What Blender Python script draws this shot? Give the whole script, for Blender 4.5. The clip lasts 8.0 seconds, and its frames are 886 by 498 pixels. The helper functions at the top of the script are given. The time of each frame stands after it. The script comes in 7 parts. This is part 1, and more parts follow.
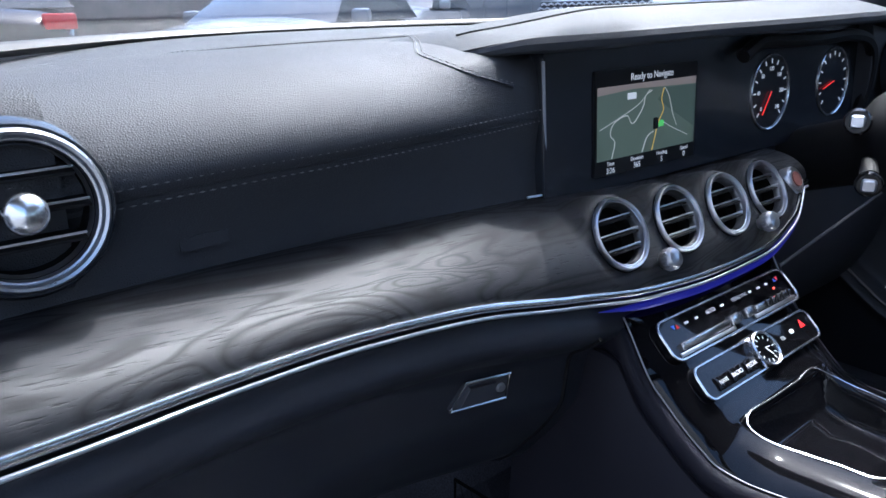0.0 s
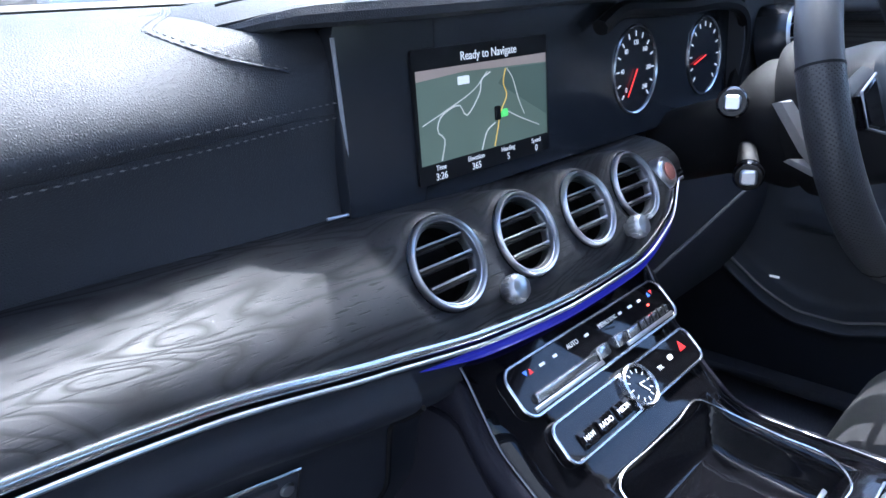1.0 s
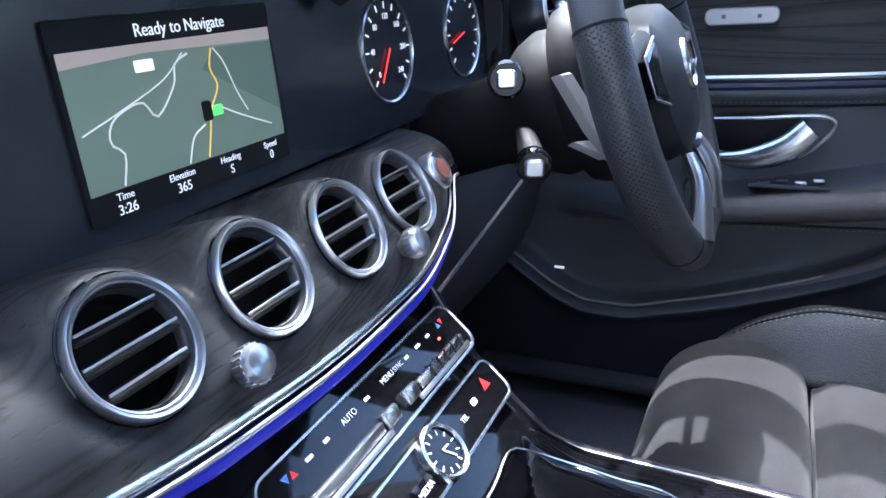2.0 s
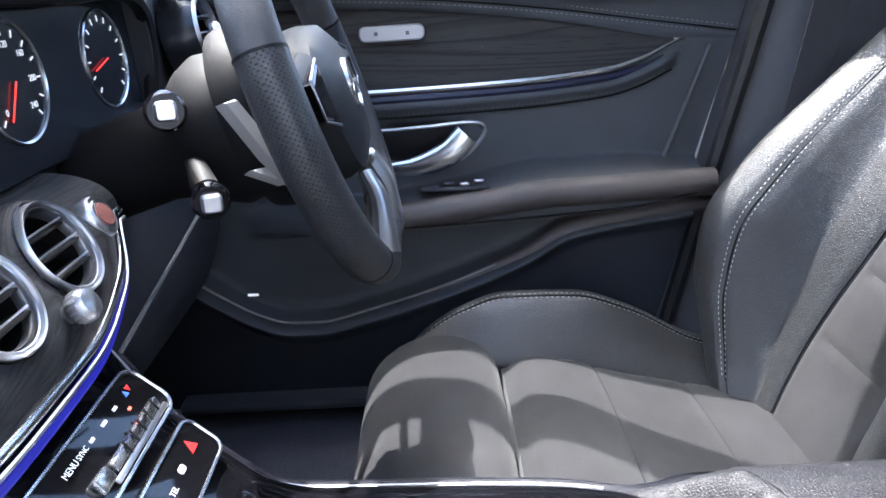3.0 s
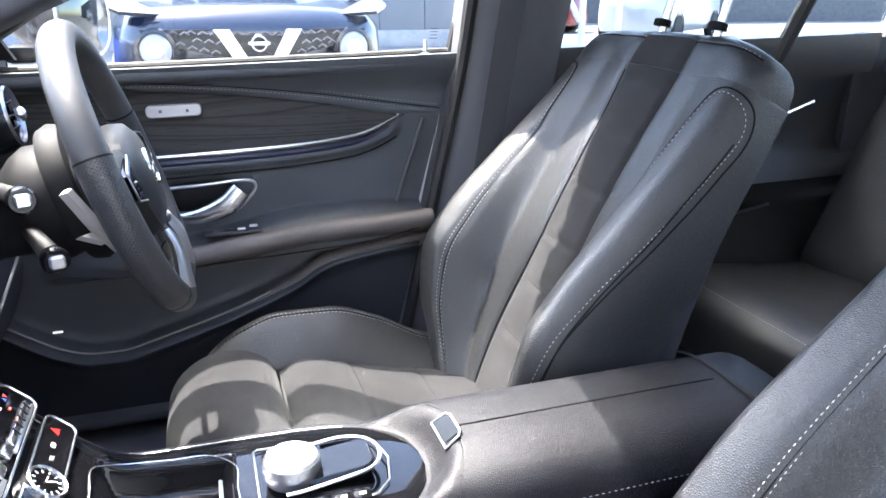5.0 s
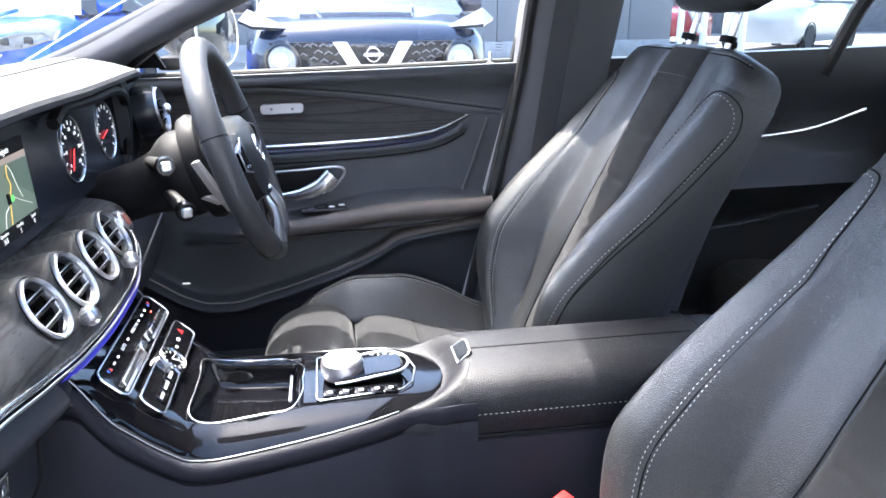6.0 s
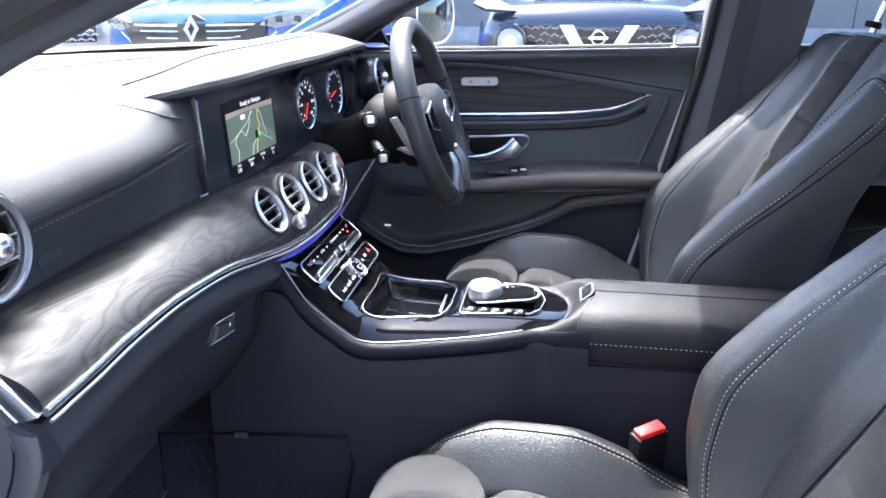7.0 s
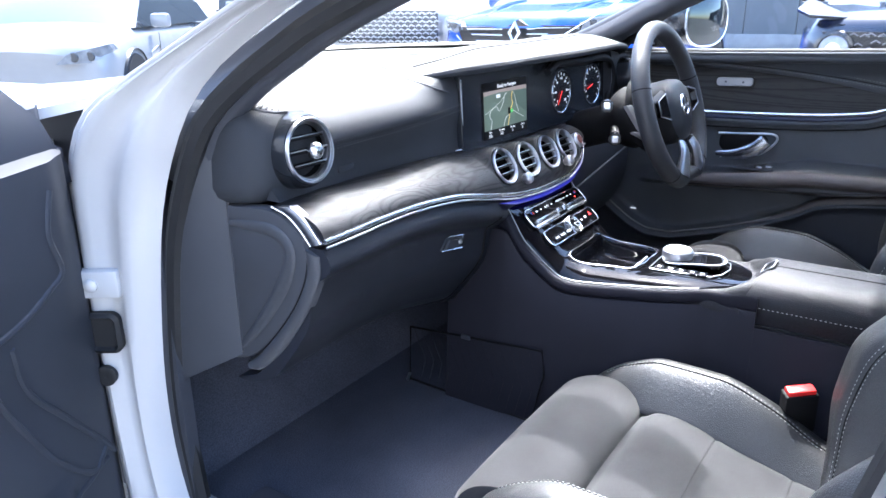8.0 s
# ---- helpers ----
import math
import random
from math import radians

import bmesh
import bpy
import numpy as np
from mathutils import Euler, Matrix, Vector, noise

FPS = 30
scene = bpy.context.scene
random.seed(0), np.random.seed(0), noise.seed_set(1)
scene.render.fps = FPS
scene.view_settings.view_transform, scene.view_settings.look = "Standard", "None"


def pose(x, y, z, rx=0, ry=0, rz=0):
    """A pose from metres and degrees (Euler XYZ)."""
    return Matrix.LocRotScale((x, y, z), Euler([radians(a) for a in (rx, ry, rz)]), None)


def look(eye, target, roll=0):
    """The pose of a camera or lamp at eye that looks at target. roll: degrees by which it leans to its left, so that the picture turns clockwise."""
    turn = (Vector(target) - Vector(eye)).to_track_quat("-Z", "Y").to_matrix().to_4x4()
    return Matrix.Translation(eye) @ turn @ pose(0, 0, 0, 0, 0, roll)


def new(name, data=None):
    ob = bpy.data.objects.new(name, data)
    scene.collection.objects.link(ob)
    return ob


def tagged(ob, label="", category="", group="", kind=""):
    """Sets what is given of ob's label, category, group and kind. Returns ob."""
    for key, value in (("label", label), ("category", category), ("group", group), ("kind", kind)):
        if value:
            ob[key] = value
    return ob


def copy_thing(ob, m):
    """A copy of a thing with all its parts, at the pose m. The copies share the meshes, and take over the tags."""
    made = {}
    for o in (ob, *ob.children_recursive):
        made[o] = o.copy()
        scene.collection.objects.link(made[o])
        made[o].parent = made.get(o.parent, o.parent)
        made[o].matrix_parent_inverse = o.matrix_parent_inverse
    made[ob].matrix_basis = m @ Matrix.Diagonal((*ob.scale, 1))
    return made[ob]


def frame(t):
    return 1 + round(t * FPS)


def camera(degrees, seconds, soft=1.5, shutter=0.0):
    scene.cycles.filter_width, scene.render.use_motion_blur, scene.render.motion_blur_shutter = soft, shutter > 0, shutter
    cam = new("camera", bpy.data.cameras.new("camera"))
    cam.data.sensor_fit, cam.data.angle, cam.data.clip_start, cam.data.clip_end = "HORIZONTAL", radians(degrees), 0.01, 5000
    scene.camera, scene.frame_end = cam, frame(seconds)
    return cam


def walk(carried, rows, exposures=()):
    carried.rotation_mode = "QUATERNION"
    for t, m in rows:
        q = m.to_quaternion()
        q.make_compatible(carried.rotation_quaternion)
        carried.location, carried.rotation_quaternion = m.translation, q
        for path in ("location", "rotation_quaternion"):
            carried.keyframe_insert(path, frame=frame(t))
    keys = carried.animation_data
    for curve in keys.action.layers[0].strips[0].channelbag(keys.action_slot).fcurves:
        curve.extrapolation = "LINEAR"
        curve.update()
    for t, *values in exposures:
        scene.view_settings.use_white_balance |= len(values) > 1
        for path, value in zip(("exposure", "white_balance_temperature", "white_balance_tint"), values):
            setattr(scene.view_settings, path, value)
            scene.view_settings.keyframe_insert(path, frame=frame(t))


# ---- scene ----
cam = camera(62.5, 8.0)
PATH = [
    (0, (-0.688, -0.413, 0.997), (0.508, 1.059, 0.361), -1.2),
    (0.5, (-0.596, -0.379, 0.994), (0.66, 1.033, 0.338), -1.4),
    (1, (-0.505, -0.343, 0.977), (0.868, 0.942, 0.295), -2.0),
    (1.2, (-0.465, -0.332, 0.967), (0.963, 0.889, 0.281), -2.4),
    (2.3, (-0.345, -0.256, 0.938), (1.439, 0.309, 0.233), -3.0),
    (2.5, (-0.347, -0.256, 0.948), (1.481, 0.142, 0.24), -3.0),
    (3, (-0.334, -0.26, 0.946), (1.538, -0.28, 0.241), -2.5),
    (3.5, (-0.355, -0.266, 0.954), (1.49, -0.596, 0.257), -1.5),
    (4, (-0.419, -0.268, 0.969), (1.382, -0.81, 0.289), -0.7),
    (4.5, (-0.511, -0.257, 1.017), (1.271, -0.872, 0.349), -0.2),
    (4.7, (-0.557, -0.249, 1.04), (1.226, -0.872, 0.381), 0.2),
    (5.8, (-0.829, -0.285, 1.077), (1.024, -0.673, 0.432), -0.4),
    (6, (-0.886, -0.299, 1.077), (0.987, -0.602, 0.447), -0.4),
    (6.5, (-0.981, -0.337, 1.091), (0.911, -0.397, 0.445), -0.3),
    (7, (-1.093, -0.408, 1.083), (0.769, -0.114, 0.415), -0.1),
    (7.5, (-1.212, -0.495, 1.089), (0.557, 0.163, 0.427), -0.3),
    (8, (-1.326, -0.662, 1.084), (0.245, 0.394, 0.438), -0.7),
]
EXPOSURE = [(0.0, 1.65, 5500, 10), (0.5, 2.05, 5400, 10), (1.0, 2.42, 5300, 10), (2.5, 2.85, 5700, 10), (3.0, 2.95, 5900, 10), (4.5, 3.35, 6300, 10), (6.0, 3.2, 6200, 10), (7.0, 2.95, 5900, 10), (7.5, 3.0, 5750, 10), (8.0, 2.85, 5700, 10)]
walk(cam, [(t, look(eye, target, roll)) for t, eye, target, roll in PATH], EXPOSURE)

# ---- light ----
SUN_AZ, SUN_EL = 58.0, 62.0
world = bpy.data.worlds.new("world")
scene.world = world
world.use_nodes = True
wn = world.node_tree.nodes
sky = wn.new("ShaderNodeTexSky")
sky.sky_type, sky.sun_disc = "NISHITA", False
sky.dust_density = 1.2
sky.sun_elevation, sky.sun_rotation = radians(SUN_EL), radians(SUN_AZ)
wn["Background"].inputs[1].default_value = 0.15
world.node_tree.links.new(sky.outputs[0], wn["Background"].inputs[0])
TO_SUN = Vector((math.sin(radians(SUN_AZ)) * math.cos(radians(SUN_EL)), math.cos(radians(SUN_AZ)) * math.cos(radians(SUN_EL)), math.sin(radians(SUN_EL))))
sun = new("sun", bpy.data.lights.new("sun", "SUN"))
sun.data.energy, sun.data.angle, sun.data.color = 2.35, radians(0.6), (1.0, 0.93, 0.83)
sun.matrix_world = look(TO_SUN * 20, (0, 0, 0))


# ---- helpers of this scene ----
ROOT = {}


def thing(name, loc, label, category, group="", kind=""):
    ob = new(name)
    ob.location, ob.empty_display_size = loc, 0.05
    ROOT[ob.name] = Vector(loc)
    return tagged(ob, label, category, group, kind)


def part(name, bm, material, parent, label="", smooth=True):
    """A bmesh made in the place's own metres, linked as one mesh under a thing or a part."""
    off = ROOT[parent.name]
    bmesh.ops.translate(bm, verts=bm.verts, vec=-off)
    bmesh.ops.recalc_face_normals(bm, faces=bm.faces)
    me = bpy.data.meshes.new(name)
    for f in bm.faces:
        f.smooth = smooth
    bm.to_mesh(me)
    bm.free()
    if smooth:
        me.set_sharp_from_angle(angle=radians(42))
    me.materials.append(material)
    ob = new(name, me)
    ob.parent = parent
    ROOT[ob.name] = off
    return tagged(ob, label)


def solo(name, bm, material, label, category, kind="", smooth=True, loc=(0, 0, 0)):
    """A thing that is one mesh."""
    bmesh.ops.translate(bm, verts=bm.verts, vec=-Vector(loc))
    bmesh.ops.recalc_face_normals(bm, faces=bm.faces)
    me = bpy.data.meshes.new(name)
    for f in bm.faces:
        f.smooth = smooth
    bm.to_mesh(me)
    bm.free()
    if smooth:
        me.set_sharp_from_angle(angle=radians(42))
    me.materials.append(material)
    ob = new(name, me)
    ob.location = loc
    ROOT[ob.name] = Vector(loc)
    return tagged(ob, label, category, "", kind)


def curve(*pairs):
    """A smooth function through (x, value) pairs in rising x; flat beyond the ends."""
    xs, ys = np.array([p[0] for p in pairs], float), np.array([p[1] for p in pairs], float)
    d = np.diff(ys) / np.diff(xs)
    m = np.r_[d[0], [0 if a * b <= 0 else 2 * a * b / (a + b) for a, b in zip(d, d[1:])], d[-1]] if len(d) > 1 else np.r_[d, d]

    def f(x):
        x = min(max(x, xs[0]), xs[-1])
        i = min(max(int(np.searchsorted(xs, x)) - 1, 0), len(xs) - 2)
        h = xs[i + 1] - xs[i]
        t = (x - xs[i]) / h
        return float(ys[i] * (1 + 2 * t) * (1 - t) ** 2 + h * m[i] * t * (1 - t) ** 2 + ys[i + 1] * t * t * (3 - 2 * t) + h * m[i + 1] * t * t * (t - 1))

    return f


def sstep(a, b, x):
    t = min(max((x - a) / (b - a), 0.0), 1.0)
    return t * t * (3 - 2 * t)


def lerp(a, b, t):
    return a + (b - a) * t


def spline(pts, n, closed=False):
    """n points on a smooth line through pts, evenly along it."""
    p = [Vector(q) for q in pts]
    k = len(p)
    fine = []
    for i in range(k if closed else k - 1):
        a = p[(i - 1) % k] if closed or i > 0 else p[0] * 2 - p[1]
        b, c = p[i], p[(i + 1) % k]
        d = p[(i + 2) % k] if closed or i + 2 < k else p[-1] * 2 - p[-2]
        for s in range(16):
            t = s / 16
            fine.append(0.5 * (2 * b + (c - a) * t + (2 * a - 5 * b + 4 * c - d) * t * t + (3 * b - a - 3 * c + d) * t**3))
    fine.append(p[0].copy() if closed else p[-1].copy())
    run = np.r_[0, np.cumsum([(b - a).length for a, b in zip(fine, fine[1:])])]
    out = []
    for s in np.linspace(0, run[-1], n + 1 if closed else n)[: n]:
        i = min(max(int(np.searchsorted(run, s)) - 1, 0), len(fine) - 2)
        out.append(fine[i].lerp(fine[i + 1], (s - run[i]) / max(run[i + 1] - run[i], 1e-9)))
    return out


def quads(bm, rows, wrap=False):
    """Faces over rows of placed verts."""
    for a, b in zip(rows, rows[1:]):
        n = len(a)
        for j in range(n if wrap else n - 1):
            k = (j + 1) % n
            try:
                bm.faces.new((a[j], a[k], b[k], b[j]))
            except ValueError:
                pass


def sheet(P, off=None):
    """A surface over rows of points; with off, a solid as thick as that vector."""
    bm = bmesh.new()
    rows = [[bm.verts.new(p) for p in r] for r in P]
    quads(bm, rows)
    if off is not None:
        o = Vector(off)
        back = [[bm.verts.new(Vector(p) + o) for p in r] for r in P]
        quads(bm, back)
        quads(bm, [rows[0], back[0]])
        quads(bm, [rows[-1], back[-1]])
        quads(bm, [[r[0] for r in rows], [r[0] for r in back]])
        quads(bm, [[r[-1] for r in rows], [r[-1] for r in back]])
    return bm


def surf(f, nu, nv, off=None):
    return sheet([[f(i / nu, j / nv) for j in range(nv + 1)] for i in range(nu + 1)], off)


def loft(rings, caps=True, bm=None):
    bm = bm or bmesh.new()
    rows = [[bm.verts.new(p) for p in r] for r in rings]
    quads(bm, rows, True)
    if caps:
        for r in (rows[0], rows[-1]):
            try:
                bm.faces.new(r)
            except ValueError:
                pass
    return bm


def tube(pts, r, segs=8, closed=False, flat=1.0, hint=(0, 0, 1), bm=None):
    """A rod along points; r a number or a function of 0..1; flat: its height across hint over its width."""
    pts = [Vector(p) for p in pts]
    n = len(pts)
    rings, nrm = [], Vector(hint)
    for i, p in enumerate(pts):
        a = pts[i - 1] if i or closed else p
        b = pts[(i + 1) % n] if i + 1 < n or closed else p
        t = (b - a).normalized()
        nrm = (nrm - t * nrm.dot(t)).normalized() if (nrm - t * nrm.dot(t)).length > 1e-6 else t.orthogonal().normalized()
        s = t.cross(nrm)
        w = r(i / (n - 1)) if callable(r) else r
        rings.append([p + s * (w * math.cos(q)) + nrm * (w * flat * math.sin(q)) for q in np.arange(segs) * 2 * math.pi / segs])
    if closed:
        rings.append(rings[0])
        bm = bm or bmesh.new()
        rows = [[bm.verts.new(p) for p in g] for g in rings[:-1]]
        quads(bm, rows + [rows[0]], True)
        return bm
    return loft(rings, True, bm)


def stitch(pts, step=0.0072, length=0.0048, r=0.00048, lift=(0, 0, 0), bm=None):
    """A row of short sewn stitches along points."""
    bm = bm or bmesh.new()
    pts = [Vector(p) + Vector(lift) for p in pts]
    run = np.r_[0, np.cumsum([(b - a).length for a, b in zip(pts, pts[1:])])]
    s = step / 2

    def at(q):
        i = min(max(int(np.searchsorted(run, q)) - 1, 0), len(pts) - 2)
        return pts[i].lerp(pts[i + 1], (q - run[i]) / max(run[i + 1] - run[i], 1e-9))

    while s + length < run[-1]:
        a, b = at(s), at(s + length)
        t = (b - a).normalized()
        n = t.orthogonal().normalized()
        m = t.cross(n)
        mid = (a + b) / 2
        ends = [bm.verts.new(a), bm.verts.new(b)]
        ring = [bm.verts.new(mid + n * (r * 1.5 * c) + m * (r * 1.5 * d)) for c, d in ((1, 0), (0, 1), (-1, 0), (0, -1))]
        for k in range(4):
            bm.faces.new((ends[0], ring[k], ring[(k + 1) % 4]))
            bm.faces.new((ends[1], ring[(k + 1) % 4], ring[k]))
        s += step
    return bm


def lathe(prof, M, segs=32, bm=None, cap=True):
    """Turns (radius, height) pairs round the local z of M."""
    rings = [[M @ Vector((r * math.cos(a), r * math.sin(a), h)) for a in np.arange(segs) * 2 * math.pi / segs] for r, h in prof]
    return loft(rings, cap, bm)


def rrect(w, h, r, n=5):
    """A rounded rectangle, counter-clockwise."""
    out = []
    for cx, cy, a0 in ((w / 2 - r, h / 2 - r, 0), (-w / 2 + r, h / 2 - r, 90), (-w / 2 + r, -h / 2 + r, 180), (w / 2 - r, -h / 2 + r, 270)):
        out += [(cx + r * math.cos(radians(a0 + 90 * k / n)), cy + r * math.sin(radians(a0 + 90 * k / n))) for k in range(n + 1)]
    return out


def inset(loop, d):
    """The loop moved inwards by d."""
    n, out = len(loop), []
    for i in range(n):
        a, b, c = (Vector(loop[j % n]) for j in (i - 1, i, i + 1))
        e = ((b - a).normalized() + (c - b).normalized()).normalized() if (b - a).length > 1e-9 and (c - b).length > 1e-9 else (c - a).normalized()
        out.append((b.x - e.y * d, b.y + e.x * d))
    return out


def plate(loop, layers, M, bm=None):
    """A solid from an outline: layers of (inset, height) in the frame M."""
    return loft([[M @ Vector((x, y, z)) for x, y in (inset(loop, d) if d else loop)] for d, z in layers], True, bm)


def rbox(size, M, r=0.004, segs=2, bm=None):
    """A box with rounded edges."""
    b = bmesh.new()
    bmesh.ops.create_cube(b, size=1.0)
    bmesh.ops.scale(b, vec=size, verts=b.verts)
    if r:
        bmesh.ops.bevel(b, geom=b.edges[:], offset=r, segments=segs, profile=0.5, affect="EDGES")
    b.transform(M)
    if bm is None:
        return b
    me = bpy.data.meshes.new("tmp")
    b.to_mesh(me)
    b.free()
    bm.from_mesh(me)
    bpy.data.meshes.remove(me)
    return bm


def frame_of(o, x, z):
    """A frame at o with its x axis along x and its z axis nearest to z."""
    x = Vector(x).normalized()
    y = Vector(z).cross(x).normalized()
    z = x.cross(y)
    return Matrix(((x.x, y.x, z.x, o[0]), (x.y, y.y, z.y, o[1]), (x.z, y.z, z.z, o[2]), (0, 0, 0, 1)))


# ---- materials ----
def mat(name, base, rough=0.5, metal=0.0, coat=0.0, spec=0.5, grain=None, depth=0.0, var=0.0, vscale=6.0, stretch=(1, 1, 1), sheen=0.0, rvar=0.0, kind="noise", fleck=0.0, crease=1.0):
    """A surface with fine relief (grain: cells per metre, depth in metres) and slow variation of tone and gloss."""
    m = bpy.data.materials.new(name)
    m.use_nodes = True
    nt = m.node_tree
    b = nt.nodes["Principled BSDF"]
    ins = b.inputs
    ins["Roughness"].default_value, ins["Metallic"].default_value, ins["Coat Weight"].default_value = rough, metal, coat
    ins["Coat Roughness"].default_value, ins["Specular IOR Level"].default_value = 0.03, spec
    if sheen:
        ins["Sheen Weight"].default_value, ins["Sheen Roughness"].default_value = sheen, 0.5
    co = nt.nodes.new("ShaderNodeTexCoord")
    mp = nt.nodes.new("ShaderNodeMapping")
    mp.inputs["Scale"].default_value = stretch
    nt.links.new(co.outputs["Object"], mp.inputs["Vector"])
    n1 = nt.nodes.new("ShaderNodeTexNoise")
    n1.inputs["Scale"].default_value, n1.inputs["Detail"].default_value = vscale, 5.0
    nt.links.new(mp.outputs[0], n1.inputs["Vector"])
    rp = nt.nodes.new("ShaderNodeMapRange")
    rp.inputs["From Min"].default_value, rp.inputs["From Max"].default_value = 0.3, 0.7
    rp.inputs["To Min"].default_value, rp.inputs["To Max"].default_value = 1 - var, 1 + var
    nt.links.new(n1.outputs["Fac"], rp.inputs["Value"])
    mul = nt.nodes.new("ShaderNodeVectorMath")
    mul.operation = "SCALE"
    mul.inputs[0].default_value = base
    last = rp.outputs[0]
    if fleck:
        n3 = nt.nodes.new("ShaderNodeTexNoise")
        n3.inputs["Scale"].default_value, n3.inputs["Detail"].default_value = (grain or 200) * 0.7, 3.0
        nt.links.new(co.outputs["Object"], n3.inputs["Vector"])
        r3 = nt.nodes.new("ShaderNodeMapRange")
        r3.inputs["From Min"].default_value, r3.inputs["From Max"].default_value = 0.35, 0.65
        r3.inputs["To Min"].default_value, r3.inputs["To Max"].default_value = 1 - fleck, 1 + fleck
        nt.links.new(n3.outputs["Fac"], r3.inputs["Value"])
        mm = nt.nodes.new("ShaderNodeMath")
        mm.operation = "MULTIPLY"
        nt.links.new(last, mm.inputs[0])
        nt.links.new(r3.outputs[0], mm.inputs[1])
        last = mm.outputs[0]
    nt.links.new(last, mul.inputs["Scale"])
    nt.links.new(mul.outputs[0], ins["Base Color"])
    if rvar:
        rr = nt.nodes.new("ShaderNodeMapRange")
        rr.inputs["To Min"].default_value, rr.inputs["To Max"].default_value = max(rough - rvar, 0.01), rough + rvar
        n4 = nt.nodes.new("ShaderNodeTexNoise")
        n4.inputs["Scale"].default_value, n4.inputs["Detail"].default_value = vscale * 2.3, 4.0
        nt.links.new(co.outputs["Object"], n4.inputs["Vector"])
        nt.links.new(n4.outputs["Fac"], rr.inputs["Value"])
        nt.links.new(rr.outputs[0], ins["Roughness"])
    if grain and depth:
        bu = nt.nodes.new("ShaderNodeBump")
        bu.inputs["Strength"].default_value, bu.inputs["Distance"].default_value = 1.0, depth
        if kind == "leather":
            v = nt.nodes.new("ShaderNodeTexVoronoi")
            v.feature = "DISTANCE_TO_EDGE"
            v.inputs["Scale"].default_value = grain
            w = nt.nodes.new("ShaderNodeTexNoise")
            w.inputs["Scale"].default_value, w.inputs["Detail"].default_value = grain * 0.4, 2.0
            ad = nt.nodes.new("ShaderNodeVectorMath")
            ad.operation = "MULTIPLY_ADD"
            ad.inputs[1].default_value = (1.0 / grain,) * 3
            nt.links.new(co.outputs["Object"], w.inputs["Vector"])
            nt.links.new(w.outputs["Color"], ad.inputs[0])
            nt.links.new(co.outputs["Object"], ad.inputs[2])
            nt.links.new(ad.outputs[0], v.inputs["Vector"])
            sm = nt.nodes.new("ShaderNodeMapRange")
            sm.inputs["From Max"].default_value = 0.42
            sm.interpolation_type = "SMOOTHSTEP"
            nt.links.new(v.outputs["Distance"], sm.inputs["Value"])
            nt.links.new(sm.outputs[0], bu.inputs["Height"])
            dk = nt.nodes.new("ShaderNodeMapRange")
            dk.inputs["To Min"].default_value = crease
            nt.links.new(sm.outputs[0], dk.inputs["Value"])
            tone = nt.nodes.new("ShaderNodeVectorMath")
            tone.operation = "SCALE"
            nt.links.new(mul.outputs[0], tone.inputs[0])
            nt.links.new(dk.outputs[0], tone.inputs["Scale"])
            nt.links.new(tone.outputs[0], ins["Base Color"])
        else:
            v = nt.nodes.new("ShaderNodeTexNoise")
            v.inputs["Scale"].default_value, v.inputs["Detail"].default_value = grain, 4.0
            nt.links.new(mp.outputs[0], v.inputs["Vector"])
            nt.links.new(v.outputs["Fac"], bu.inputs["Height"])
        nt.links.new(bu.outputs[0], ins["Normal"])
    return m


